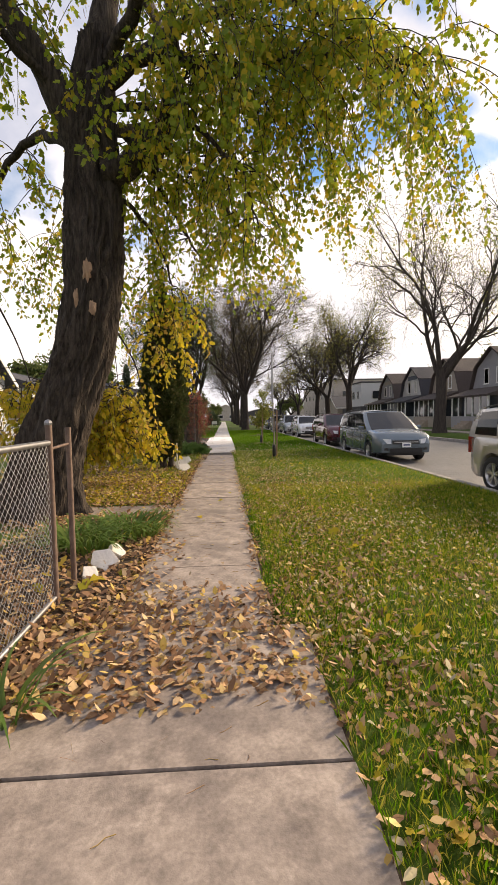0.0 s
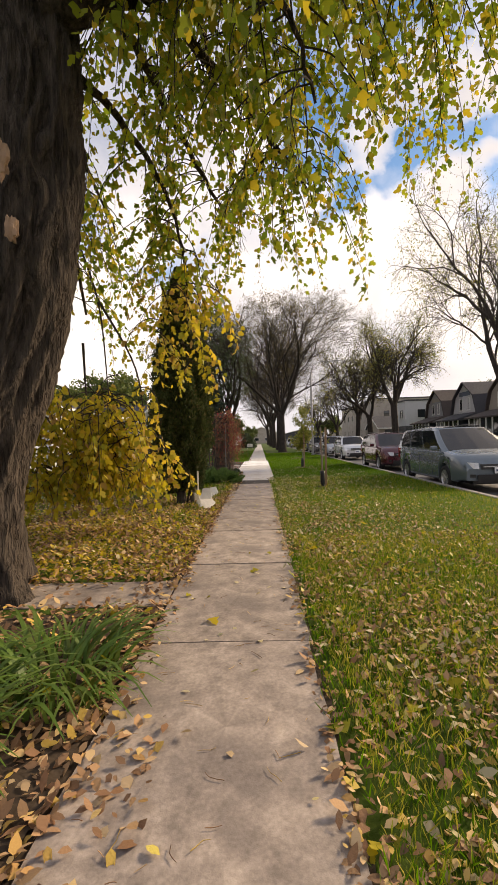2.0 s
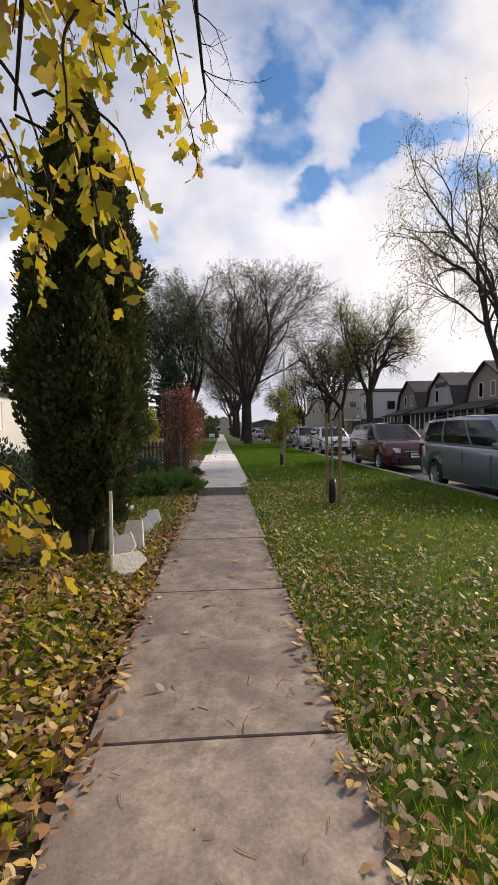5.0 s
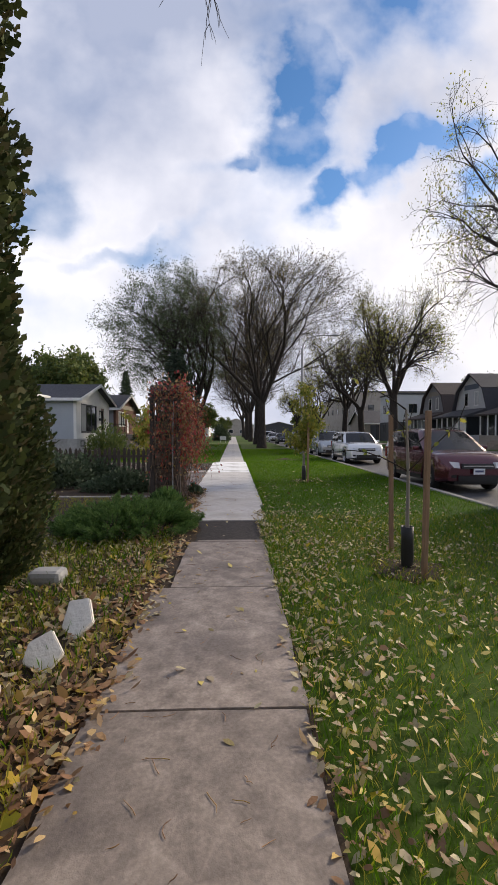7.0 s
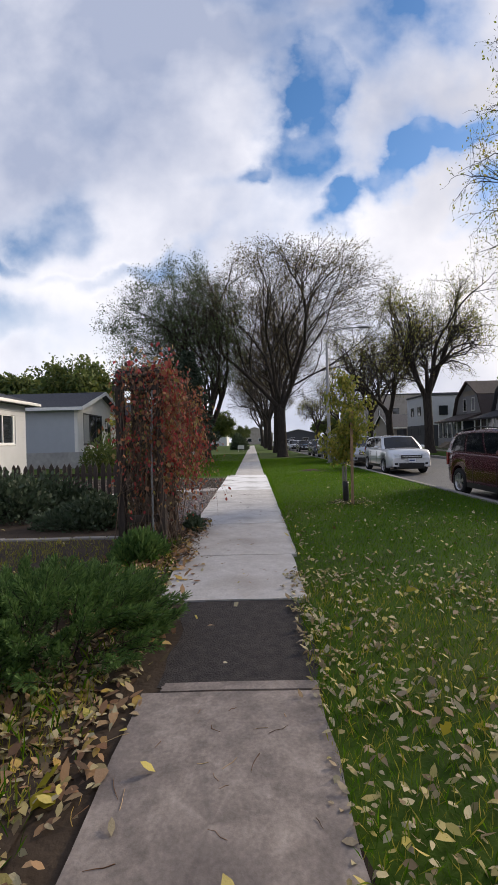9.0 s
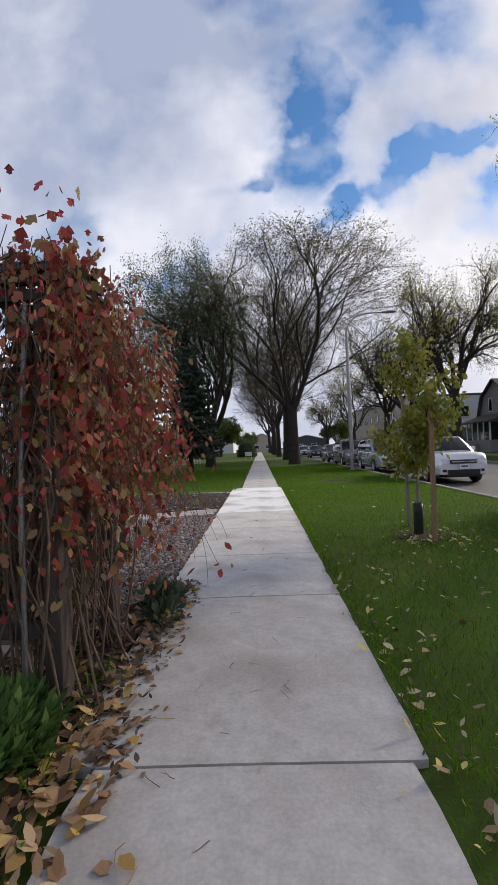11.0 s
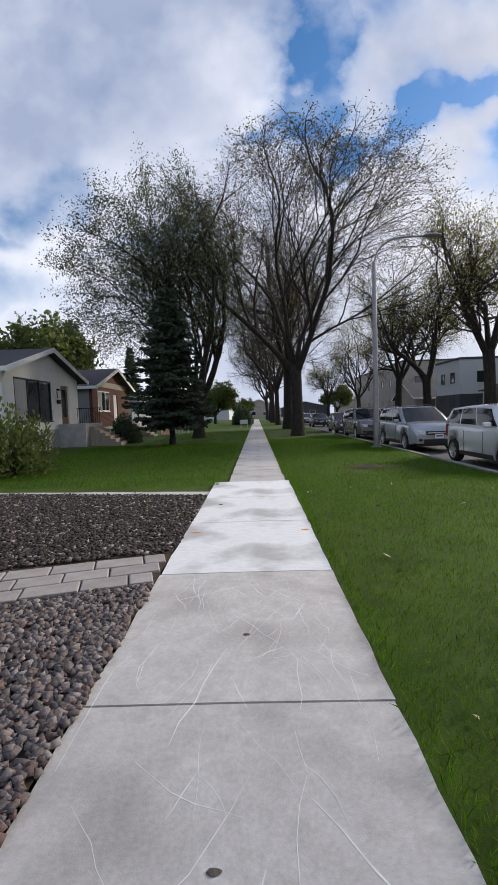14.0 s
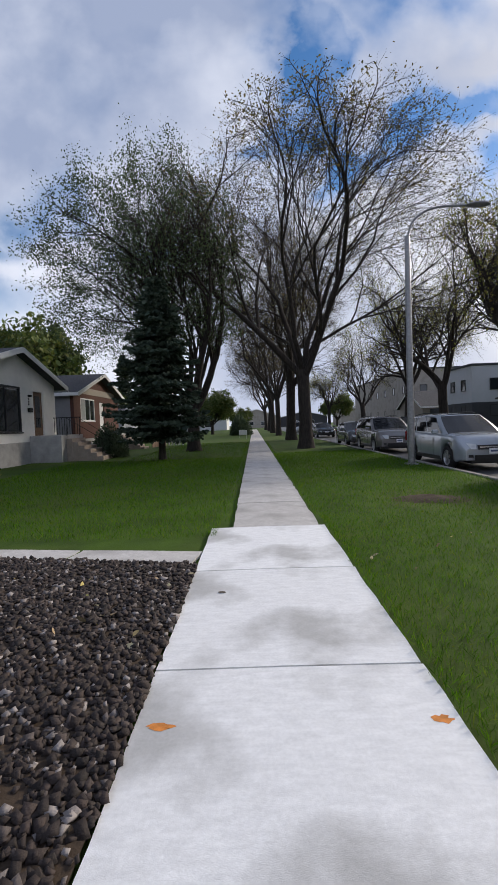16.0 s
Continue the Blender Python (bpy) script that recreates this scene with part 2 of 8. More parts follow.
M = {
    "lawn": material("lawn", (0.06, 0.11, 0.009), col2=(0.032, 0.062, 0.006), rough=0.9, scale=1.3, bump=0.6, bump_scale=60, stain=0.3,
                     stain_col=(0.10, 0.085, 0.03), stain_scale=0.35, spec=0.2),
    "soil": material("soil", (0.07, 0.05, 0.035), rough=0.95, scale=6, bump=0.8, bump_scale=30, stain=0.5, stain_col=(0.03, 0.022, 0.018), spec=0.2),
    "blade": material("grass_blade", (0.09, 0.16, 0.012), col2=(0.05, 0.10, 0.01), rough=0.75, scale=1.0, bump=0, translucent=0.45, spec=0.06,
                      ramp=[(0.012, 0.045, 0.002), (0.06, 0.165, 0.004), (0.13, 0.28, 0.008), (0.03, 0.09, 0.003), (0.20, 0.26, 0.02)]),
    # dry blades, with tones raised to stand for sunlight on the near verge
    "blade_dry": material("grass_blade_dry", (0.13, 0.15, 0.02), rough=0.7, scale=1.0, bump=0, translucent=0.4, spec=0.15,
                          ramp=[(0.17, 0.23, 0.015), (0.33, 0.34, 0.028), (0.46, 0.38, 0.06), (0.24, 0.28, 0.024), (0.52, 0.41, 0.10)]),
    # dark blotches: real stains, plus dappled tree shade painted into the colour
    "slab_old": material("concrete_old", (0.37, 0.31, 0.27), col2=(0.16, 0.132, 0.118), rough=0.85, scale=5.5, bump=0.22, bump_scale=160, stain=0.8,
                         stain_col=(0.15, 0.125, 0.115), stain_scale=1.7, objvar=0.12, dist=0.005, grain=0.16),
    "slab_new": material("concrete_new", (0.55, 0.535, 0.525), col2=(0.43, 0.415, 0.405), rough=0.8, scale=7.0, bump=0.2, bump_scale=180, stain=0.55,
                         stain_col=(0.26, 0.245, 0.235), stain_scale=1.8, objvar=0.06, dist=0.004, grain=0.08),
    "slab_dusty": material("concrete_dusty", (0.54, 0.515, 0.495), col2=(0.42, 0.395, 0.375), rough=0.85, scale=6.0, bump=0.2, bump_scale=170, stain=0.6,
                           stain_col=(0.30, 0.26, 0.23), stain_scale=1.5, dist=0.004, grain=0.09),
    "slab_white": material("concrete_bleached", (0.82, 0.83, 0.85), col2=(0.70, 0.71, 0.73), rough=0.7, scale=6.0, bump=0.35, bump_scale=150, stain=0.9,
                           stain_col=(0.42, 0.42, 0.42), stain_scale=1.1, objvar=0.03, dist=0.003, stretch=(1, 4, 1), grain=0.05),
    "joint": material("joint_dirt", (0.05, 0.045, 0.04), rough=0.95, bump=0.5),
    "patch": material("asphalt_patch", (0.055, 0.046, 0.043), col2=(0.022, 0.019, 0.019), rough=0.9, scale=14, bump=0.9, bump_scale=90),
    "road": material("asphalt", (0.10, 0.098, 0.10), col2=(0.06, 0.06, 0.062), spec=0.5, rough=0.5, scale=5, bump=0.35, bump_scale=120, stain=0.5,
                     stain_col=(0.13, 0.125, 0.12), stain_scale=0.25),
    "kerb": material("kerb_concrete", (0.30, 0.28, 0.26), rough=0.85, scale=5, bump=0.5, stain=0.4, stain_scale=2),
    "bark": material("bark_maple", (0.09, 0.072, 0.06), col2=(0.018, 0.015, 0.013), rough=0.95, scale=7, bump=1.0, bump_scale=16, stretch=(3.2, 3.2, 0.45),
                     dist=0.05, spec=0.2),
    "bark_elm": material("bark_elm", (0.065, 0.054, 0.047), col2=(0.026, 0.022, 0.02), rough=0.95, scale=5, bump=1.0, bump_scale=12, stretch=(3, 3, 0.5),
                         dist=0.05, spec=0.2),
    "wound": material("bare_wood", (0.36, 0.24, 0.16), col2=(0.22, 0.14, 0.09), rough=0.9, scale=9, bump=0.6, stretch=(2, 2, 0.5)),
    "leaf_maple": material("maple_leaf", (0.2, 0.2, 0.02), rough=0.55, bump=0, translucent=0.55, spec=0.3,
                           ramp=[(0.112, 0.192, 0.019), (0.224, 0.304, 0.024), (0.320, 0.352, 0.024), (0.160, 0.240, 0.019), (0.448, 0.352, 0.032), (0.576, 0.432, 0.032)]),
    "leaf_gold": material("golden_leaf", (0.3, 0.2, 0.02), rough=0.55, bump=0, translucent=0.5, spec=0.3,
                          ramp=[(0.20, 0.235, 0.022), (0.44, 0.39, 0.030), (0.62, 0.48, 0.035), (0.30, 0.31, 0.030), (0.70, 0.50, 0.05), (0.36, 0.22, 0.075)]),
    "samara": material("seed_key", (0.33, 0.22, 0.15), rough=0.7, bump=0, translucent=0.45, spec=0.2,
                       ramp=[(0.24, 0.15, 0.10), (0.38, 0.27, 0.19), (0.30, 0.22, 0.12)]),
    "litter": material("fallen_leaf", (0.3, 0.2, 0.1), rough=0.7, bump=0.3, bump_scale=90, spec=0.25, translucent=0.12,
                       ramp=[(0.15, 0.075, 0.04), (0.33, 0.18, 0.10), (0.50, 0.31, 0.16), (0.21, 0.11, 0.065), (0.64, 0.46, 0.27), (0.56, 0.38, 0.08), (0.28, 0.14, 0.075), (0.085, 0.05, 0.035)]),
    "litter_pale": material("fallen_leaf_pale", (0.4, 0.35, 0.2), rough=0.6, bump=0.3, bump_scale=90, spec=0.35,
                            ramp=[(0.38, 0.33, 0.20), (0.55, 0.46, 0.26), (0.30, 0.24, 0.15), (0.56, 0.45, 0.08), (0.40, 0.34, 0.24), (0.28, 0.17, 0.08), (0.16, 0.11, 0.06), (0.34, 0.30, 0.08)]),
    "cedar": material("cedar_spray", (0.04, 0.06, 0.018), rough=0.75, bump=0, translucent=0.2, spec=0.2,
                      ramp=[(0.028, 0.042, 0.016), (0.055, 0.075, 0.026), (0.10, 0.12, 0.04), (0.045, 0.06, 0.022), (0.14, 0.115, 0.055)]),
    "juniper": material("feathery_foliage", (0.05, 0.11, 0.03), rough=0.7, bump=0, translucent=0.3, spec=0.25,
                        ramp=[(0.04, 0.085, 0.024), (0.10, 0.19, 0.05), (0.18, 0.28, 0.075), (0.06, 0.12, 0.035)]),
    "hedge": material("hedge_leaf", (0.04, 0.06, 0.03), rough=0.6, bump=0, translucent=0.25, spec=0.3,
                      ramp=[(0.038, 0.060, 0.033), (0.075, 0.112, 0.060), (0.112, 0.143, 0.090), (0.053, 0.075, 0.042)]),
    "lily": material("daylily_blade", (0.07, 0.13, 0.02), rough=0.5, bump=0, translucent=0.35, spec=0.35,
                     ramp=[(0.065, 0.130, 0.026), (0.117, 0.208, 0.033), (0.156, 0.208, 0.052), (0.078, 0.156, 0.026)]),
    "vine": material("vine_leaf", (0.3, 0.07, 0.03), rough=0.6, bump=0, translucent=0.3, spec=0.25,
                     ramp=[(0.17, 0.03, 0.03), (0.36, 0.05, 0.05), (0.48, 0.20, 0.09), (0.20, 0.10, 0.06), (0.50, 0.06, 0.09), (0.34, 0.19, 0.10), (0.32, 0.29, 0.09), (0.42, 0.26, 0.18)]),
    "leaf_dark": material("poplar_leaf", (0.05, 0.075, 0.03), rough=0.6, bump=0, translucent=0.35, spec=0.3,
                          ramp=[(0.045, 0.068, 0.033), (0.083, 0.120, 0.053), (0.120, 0.150, 0.060), (0.060, 0.090, 0.045)]),
    "leaf_elm": material("elm_leaf", (0.1, 0.1, 0.03), rough=0.6, bump=0, translucent=0.4, spec=0.3,
                         ramp=[(0.084, 0.084, 0.035), (0.168, 0.154, 0.042), (0.224, 0.154, 0.056), (0.126, 0.126, 0.042)]),
    "leaf_yellowgreen": material("yellowgreen_leaf", (0.15, 0.16, 0.03), rough=0.6, bump=0, translucent=0.6, spec=0.3,
                                 ramp=[(0.128, 0.176, 0.040), (0.240, 0.272, 0.048), (0.384, 0.320, 0.064), (0.176, 0.208, 0.048)]),
    "leaf_bg": material("background_leaf", (0.07, 0.1, 0.03), rough=0.7, bump=0, translucent=0.3,
                        ramp=[(0.053, 0.090, 0.027), (0.105, 0.150, 0.038), (0.180, 0.195, 0.045), (0.075, 0.120, 0.030)]),
    "spruce": material("spruce_needle", (0.03, 0.045, 0.035), rough=0.75, bump=0, translucent=0.12, spec=0.25,
                       ramp=[(0.03, 0.048, 0.034), (0.058, 0.085, 0.058), (0.10, 0.125, 0.085), (0.045, 0.068, 0.048)]),
    "gravel": material("gravel_stone", (0.2, 0.18, 0.18), rough=0.75, scale=20, bump=0.5, bump_scale=80,
                       ramp=[(0.035, 0.031, 0.033), (0.09, 0.076, 0.076), (0.17, 0.145, 0.14), (0.05, 0.043, 0.043), (0.15, 0.092, 0.075), (0.31, 0.28, 0.27), (0.07, 0.045, 0.04)]),
    # last tone of the ramp: light-grey chips with their shine painted in
    "mulch": material("mulch_chip", (0.07, 0.05, 0.045), rough=0.8, bump=0.5, bump_scale=80,
                      ramp=[(0.010, 0.008, 0.007), (0.02, 0.015, 0.013), (0.034, 0.024, 0.02), (0.014, 0.010, 0.009), (0.06, 0.043, 0.037), (0.018, 0.013, 0.012), (0.06, 0.045, 0.04), (0.34, 0.31, 0.30)]),
    "limestone": material("limestone", (0.84, 0.80, 0.73), col2=(0.70, 0.66, 0.60), rough=0.85, scale=6, bump=0.7, bump_scale=35, stain=0.3, stain_scale=5,
                          stain_col=(0.35, 0.30, 0.22)),
    "paver": material("paver_stone", (0.37, 0.34, 0.33), col2=(0.28, 0.255, 0.245), rough=0.85, scale=6, bump=0.5, bump_scale=60, objvar=0.1),
    "fence_wood": material("weathered_dark_wood", (0.085, 0.065, 0.055), col2=(0.04, 0.032, 0.028), rough=0.85, scale=6, bump=0.7, bump_scale=30,
                           stretch=(6, 6, 0.6), objvar=0.2),
    "stake_wood": material("stake_wood", (0.30, 0.19, 0.115), col2=(0.20, 0.12, 0.075), rough=0.8, scale=8, bump=0.5, bump_scale=40, stretch=(5, 5, 0.5), objvar=0.15),
    "stake_grey": material("stake_grey_wood", (0.27, 0.24, 0.21), col2=(0.18, 0.16, 0.14), rough=0.85, scale=8, bump=0.5, bump_scale=40, stretch=(5, 5, 0.5)),
    "black_plastic": material("black_plastic", (0.014, 0.014, 0.015), rough=0.5, bump=0.2, bump_scale=60),
    "galv": material("galvanised_steel", (0.33, 0.33, 0.34), col2=(0.22, 0.22, 0.23), rough=0.45, metal=0.85, scale=12, bump=0.15),
    "rusty": material("rusty_pipe", (0.20, 0.14, 0.11), col2=(0.12, 0.08, 0.065), rough=0.7, metal=0.4, scale=14, bump=0.4),
    "white_paint": material("white_paint", (0.78, 0.78, 0.77), rough=0.55, var=0.08, scale=4, bump=0.1),
    "stucco_white": material("stucco_white", (0.82, 0.80, 0.77), var=0.08, rough=0.9, scale=3, bump=0.7, bump_scale=90, stain=0.15, stain_col=(0.5, 0.48, 0.45)),
    "stucco_grey": material("siding_bluegrey", (0.42, 0.45, 0.50), var=0.06, rough=0.8, scale=2, bump=0.2, bump_scale=30),
    "siding_white": material("siding_white", (0.56, 0.57, 0.59), var=0.06, rough=0.7, scale=2, bump=0.1),
    "siding_grey": material("siding_grey", (0.30, 0.30, 0.32), var=0.12, rough=0.75, scale=2, bump=0.2),
    "siding_tan": material("siding_tan", (0.36, 0.32, 0.28), var=0.12, rough=0.75, scale=2, bump=0.2),
    "siding_blue": material("siding_blue", (0.13, 0.16, 0.22), var=0.15, rough=0.75, scale=2, bump=0.2),
    "foundation": material("foundation_concrete", (0.45, 0.44, 0.43), rough=0.85, scale=4, bump=0.5, stain=0.2),
    "brick": material("brick_brown", (0.13, 0.06, 0.045), col2=(0.08, 0.038, 0.03), rough=0.85, scale=9, bump=0.5, objvar=0.25),
    "shingle": material("roof_shingle", (0.07, 0.07, 0.08), col2=(0.04, 0.04, 0.047), rough=0.85, scale=12, bump=0.8, bump_scale=25, stretch=(1, 1, 3), dist=0.03),
    "shingle_brown": material("roof_shingle_brown", (0.09, 0.07, 0.065), col2=(0.05, 0.04, 0.037), rough=0.85, scale=12, bump=0.8, bump_scale=25, stretch=(1, 1, 3), dist=0.03),
    "window_glass": glass_material("window_glass", (0.025, 0.03, 0.035)),
    "curtain": material("curtain", (0.4, 0.42, 0.42), rough=0.9, scale=3, stretch=(12, 12, 0.2), var=0.4, bump=0.3),
    "door_brown": material("door_brown", (0.15, 0.085, 0.05), rough=0.5, scale=5, stretch=(6, 6, 0.5)),
    "dark_frame": material("dark_window_frame", (0.02, 0.02, 0.022), rough=0.4, var=0.1),
    "brown_frame": material("brown_trim", (0.09, 0.045, 0.03), rough=0.6, var=0.1),
    "iron": material("black_iron", (0.015, 0.015, 0.016), rough=0.5, metal=0.4),
    "step": material("step_concrete", (0.36, 0.30, 0.25), rough=0.9, scale=5, bump=0.5),
    "tyre": material("tyre_rubber", (0.018, 0.018, 0.019), rough=0.85, scale=20, bump=0.3),
    "rim": material("alloy_rim", (0.55, 0.55, 0.57), rough=0.35, metal=0.8, bump=0),
    "car_glass": material("car_glass", (0.010, 0.012, 0.015), rough=0.05, var=0.1, bump=0.0, spec=0.45, scale=2),
    "car_black": material("car_black_trim", (0.015, 0.015, 0.016), rough=0.5, bump=0.05),
    "chrome": material("chrome", (0.7, 0.7, 0.72), rough=0.15, metal=1.0, bump=0),
    "lens": material("headlight_lens", (0.55, 0.57, 0.60), rough=0.1, bump=0, spec=0.9, coat=0.5),
    "taillight": material("taillight", (0.25, 0.01, 0.012), rough=0.15, bump=0, spec=0.8),
    "plate": material("licence_plate", (0.7, 0.71, 0.74), rough=0.4, bump=0, var=0.05),
    "plate_bar": material("plate_print", (0.08, 0.1, 0.2), rough=0.5, bump=0),
    "dead_stem": material("dead_vine_stem", (0.20, 0.14, 0.10), col2=(0.10, 0.07, 0.05), rough=0.85, bump=0.2),
    "brown_leaf": material("dead_brown_leaf", (0.1, 0.07, 0.05), rough=0.8, bump=0, translucent=0.2, ramp=[(0.05, 0.035, 0.025), (0.11, 0.075, 0.05), (0.16, 0.115, 0.075), (0.07, 0.06, 0.035)]),
    "orange_paint": material("orange_marking", (0.75, 0.28, 0.06), rough=0.85, scale=14, var=0.5, bump=0.2),
    "dirt_mark": material("dirt_crumb", (0.12, 0.10, 0.085), rough=0.95, bump=0.4),
    "chalk": material("scratch_pale", (0.82, 0.82, 0.82), rough=0.9, bump=0.1),
    "flat_beige": material("render_beige", (0.40, 0.36, 0.32), var=0.12, rough=0.85, scale=1.2, bump=0.2, stain=0.2),
    "flat_dark": material("dark_cladding", (0.06, 0.062, 0.07), var=0.15, rough=0.7, scale=2, bump=0.2),
    "peach": material("warm_panel", (0.5, 0.34, 0.24), var=0.15, rough=0.8, scale=2),
}


def paint(name, col):
    return material(name, col, rough=0.25, metal=0.35, var=0.06, scale=3, bump=0, spec=0.5, coat=0.8)


# ---------------------------------------------------------------- mesh helpers


def mesh_np(name, verts, faces, mats, smooth=False, index=None):
    """A mesh from arrays: faces is (n, k) with one k."""
    verts, faces = np.asarray(verts, dtype=np.float32), np.asarray(faces, dtype=np.int32)
    me = bpy.data.meshes.new(name)
    n, k = faces.shape
    me.vertices.add(len(verts))
    me.vertices.foreach_set("co", verts.ravel())
    me.loops.add(n * k)
    me.loops.foreach_set("vertex_index", faces.ravel())
    me.polygons.add(n)
    me.polygons.foreach_set("loop_start", np.arange(0, n * k, k, dtype=np.int32))
    if smooth:
        me.polygons.foreach_set("use_smooth", np.ones(n, dtype=bool))
    for m in mats if isinstance(mats, (list, tuple)) else [mats]:
        me.materials.append(m)
    if index is not None:
        me.polygons.foreach_set("material_index", np.asarray(index, dtype=np.int32))
    me.update(calc_edges=True)
    me.validate()
    return me


def part(name, data, mat=None, parent=None, label=""):
    """One mesh object, from a bmesh or a mesh, under its parent."""
    if isinstance(data, bmesh.types.BMesh):
        me = bpy.data.meshes.new(name)
        data.to_mesh(me)
        data.free()
        if mat:
            me.materials.append(mat)
    else:
        me = data
        if mat and not me.materials:
            me.materials.append(mat)
    ob = new(name, me)
    if parent:
        ob.parent = parent
    if label:
        tagged(ob, label)
    return ob


def thing(name, label, category, x=0, y=0, z=0, rz=0, group="", kind="", s=1.0):
    ob = new(name)
    ob.matrix_basis = pose(x, y, z, 0, 0, rz) @ Matrix.Diagonal((s, s, s, 1))
    return tagged(ob, label, category, group, kind)


def add_box(bm, x0, x1, y0, y1, z0, z1, bevel=0.0, m=None):
    vs = [bm.verts.new((x, y, z)) for x in (x0, x1) for y in (y0, y1) for z in (z0, z1)]
    fs = [bm.faces.new([vs[i] for i in q]) for q in ((0, 1, 3, 2), (4, 6, 7, 5), (0, 4, 5, 1), (2, 3, 7, 6), (0, 2, 6, 4), (1, 5, 7, 3))]
    if bevel:
        es = list({e for f in fs for e in f.edges})
        r = bmesh.ops.bevel(bm, geom=es, offset=bevel, segments=2, affect="EDGES", profile=0.5)
        vs = list({v for f in r["faces"] for v in f.verts} | {v for v in vs if v.is_valid})
    if m is not None:
        bmesh.ops.transform(bm, matrix=m, verts=[v for v in vs if v.is_valid])
    return vs


def box_bm(x0, x1, y0, y1, z0, z1, bevel=0.0, m=None):
    bm = bmesh.new()
    add_box(bm, x0, x1, y0, y1, z0, z1, bevel, m)
    return bm


class Acc:
    """Collects tubes and other pieces into one mesh of quads."""

    def __init__(self):
        self.v, self.f, self.n = [], [], 0

    def tube(self, pts, radii, k):
        pts = np.asarray(pts, dtype=float)
        n = len(pts)
        t = np.empty_like(pts)
        t[1:-1] = pts[2:] - pts[:-2]
        t[0], t[-1] = pts[1] - pts[0], pts[-1] - pts[-2]
        t /= np.linalg.norm(t, axis=1)[:, None] + 1e-9
        ref = np.array((0.31, 0.87, 0.38)) if abs(t[0, 2]) > 0.6 else np.array((0.1, 0.05, 1.0))
        a = np.cross(t, ref)
        a /= np.linalg.norm(a, axis=1)[:, None] + 1e-9
        b = np.cross(t, a)
        ang = np.arange(k) * (2 * np.pi / k)
        ring = a[:, None, :] * np.cos(ang)[None, :, None] + b[:, None, :] * np.sin(ang)[None, :, None]
        v = pts[:, None, :] + ring * np.asarray(radii)[:, None, None]
        i = np.arange(n - 1)[:, None] * k
        j = np.arange(k)[None, :]
        j2 = (j + 1) % k
        f = np.stack((i + j, i + j2, i + k + j2, i + k + j), axis=-1).reshape(-1, 4) + self.n
        self.v.append(v.reshape(-1, 3)), self.f.append(f)
        self.n += n * k

    def mesh(self, name, mat, smooth=True):
        return mesh_np(name, np.concatenate(self.v), np.concatenate(self.f), mat, smooth)


LEAF = {  # outline (x across, y along), folded along the middle
    "oval": [(0, 0), (0.26, 0.35), (0.22, 0.7), (0, 1.0), (-0.22, 0.7), (-0.26, 0.35)],
    "lobed": [(0, 0), (0.22, 0.2), (0.42, 0.45), (0.2, 0.55), (0.24, 0.8), (0, 1.0), (-0.24, 0.8), (-0.2, 0.55), (-0.42, 0.45), (-0.22, 0.2)],
    "blade": [(0.05, 0), (0.035, 0.6), (0, 1.0), (-0.035, 0.6)],
    "frond": [(0, 0), (0.12, 0.3), (0.05, 0.42), (0.12, 0.7), (0, 1.0), (-0.11, 0.68), (-0.05, 0.45), (-0.12, 0.28)],
    "key": [(0, 0), (0.1, 0.3), (0.14, 0.8), (0, 1.0), (-0.06, 0.5)],
    "spray": [(0, 0), (0.3, 0.25), (0.16, 0.4), (0.3, 0.7), (0, 1.0), (-0.28, 0.7), (-0.14, 0.45), (-0.3, 0.2)],
}


def leaves_mesh(name, pos, along, normal, size, shape, mat, rng, fold=0.25, curl=0.2):
    """Many leaves: each starts at pos, runs along a direction and faces a normal."""
    pos, along, normal = (np.asarray(a, dtype=float) for a in (pos, along, normal))
    n = len(pos)
    along = along / (np.linalg.norm(along, axis=1)[:, None] + 1e-9)
    side = np.cross(along, normal)
    side /= np.linalg.norm(side, axis=1)[:, None] + 1e-9
    up = np.cross(side, along)
    prof = np.asarray(LEAF[shape])
    k = len(prof)
    cu = curl * rng.uniform(-1, 1, n)[:, None]
    fo = fold * rng.uniform(0.1, 1, n)[:, None]
    size = np.broadcast_to(np.asarray(size, dtype=float), (n,))[:, None]
    wx = rng.uniform(0.75, 1.2, n)[:, None]
    lx, ly = prof[:, 0][None] * wx, np.repeat(prof[:, 1][None], n, 0)
    lz = np.abs(lx) * fo + cu * ly * ly
    v = pos[:, None] + size[..., None] * (side[:, None] * lx[..., None] + along[:, None] * ly[..., None] + up[:, None] * lz[..., None])
    f = np.arange(n * k).reshape(n, k)
    return mesh_np(name, v.reshape(-1, 3), f, mat)


def rand_dirs(rng, n, flat=1.0):
    d = rng.normal(size=(n, 3))
    d[:, 2] *= flat
    return d / np.linalg.norm(d, axis=1)[:, None]


# ---------------------------------------------------------------- ground, road, kerbs, walk
KERB_X, ROAD_X2, ROAD_Z = 5.16, 13.0, -0.15


def ground_height(x, y):
    h = 0.012 * noise.noise(Vector((x * 0.9, y * 0.9, 0))) + 0.02 * noise.noise(Vector((x * 0.25, y * 0.25, 3)))
    return h


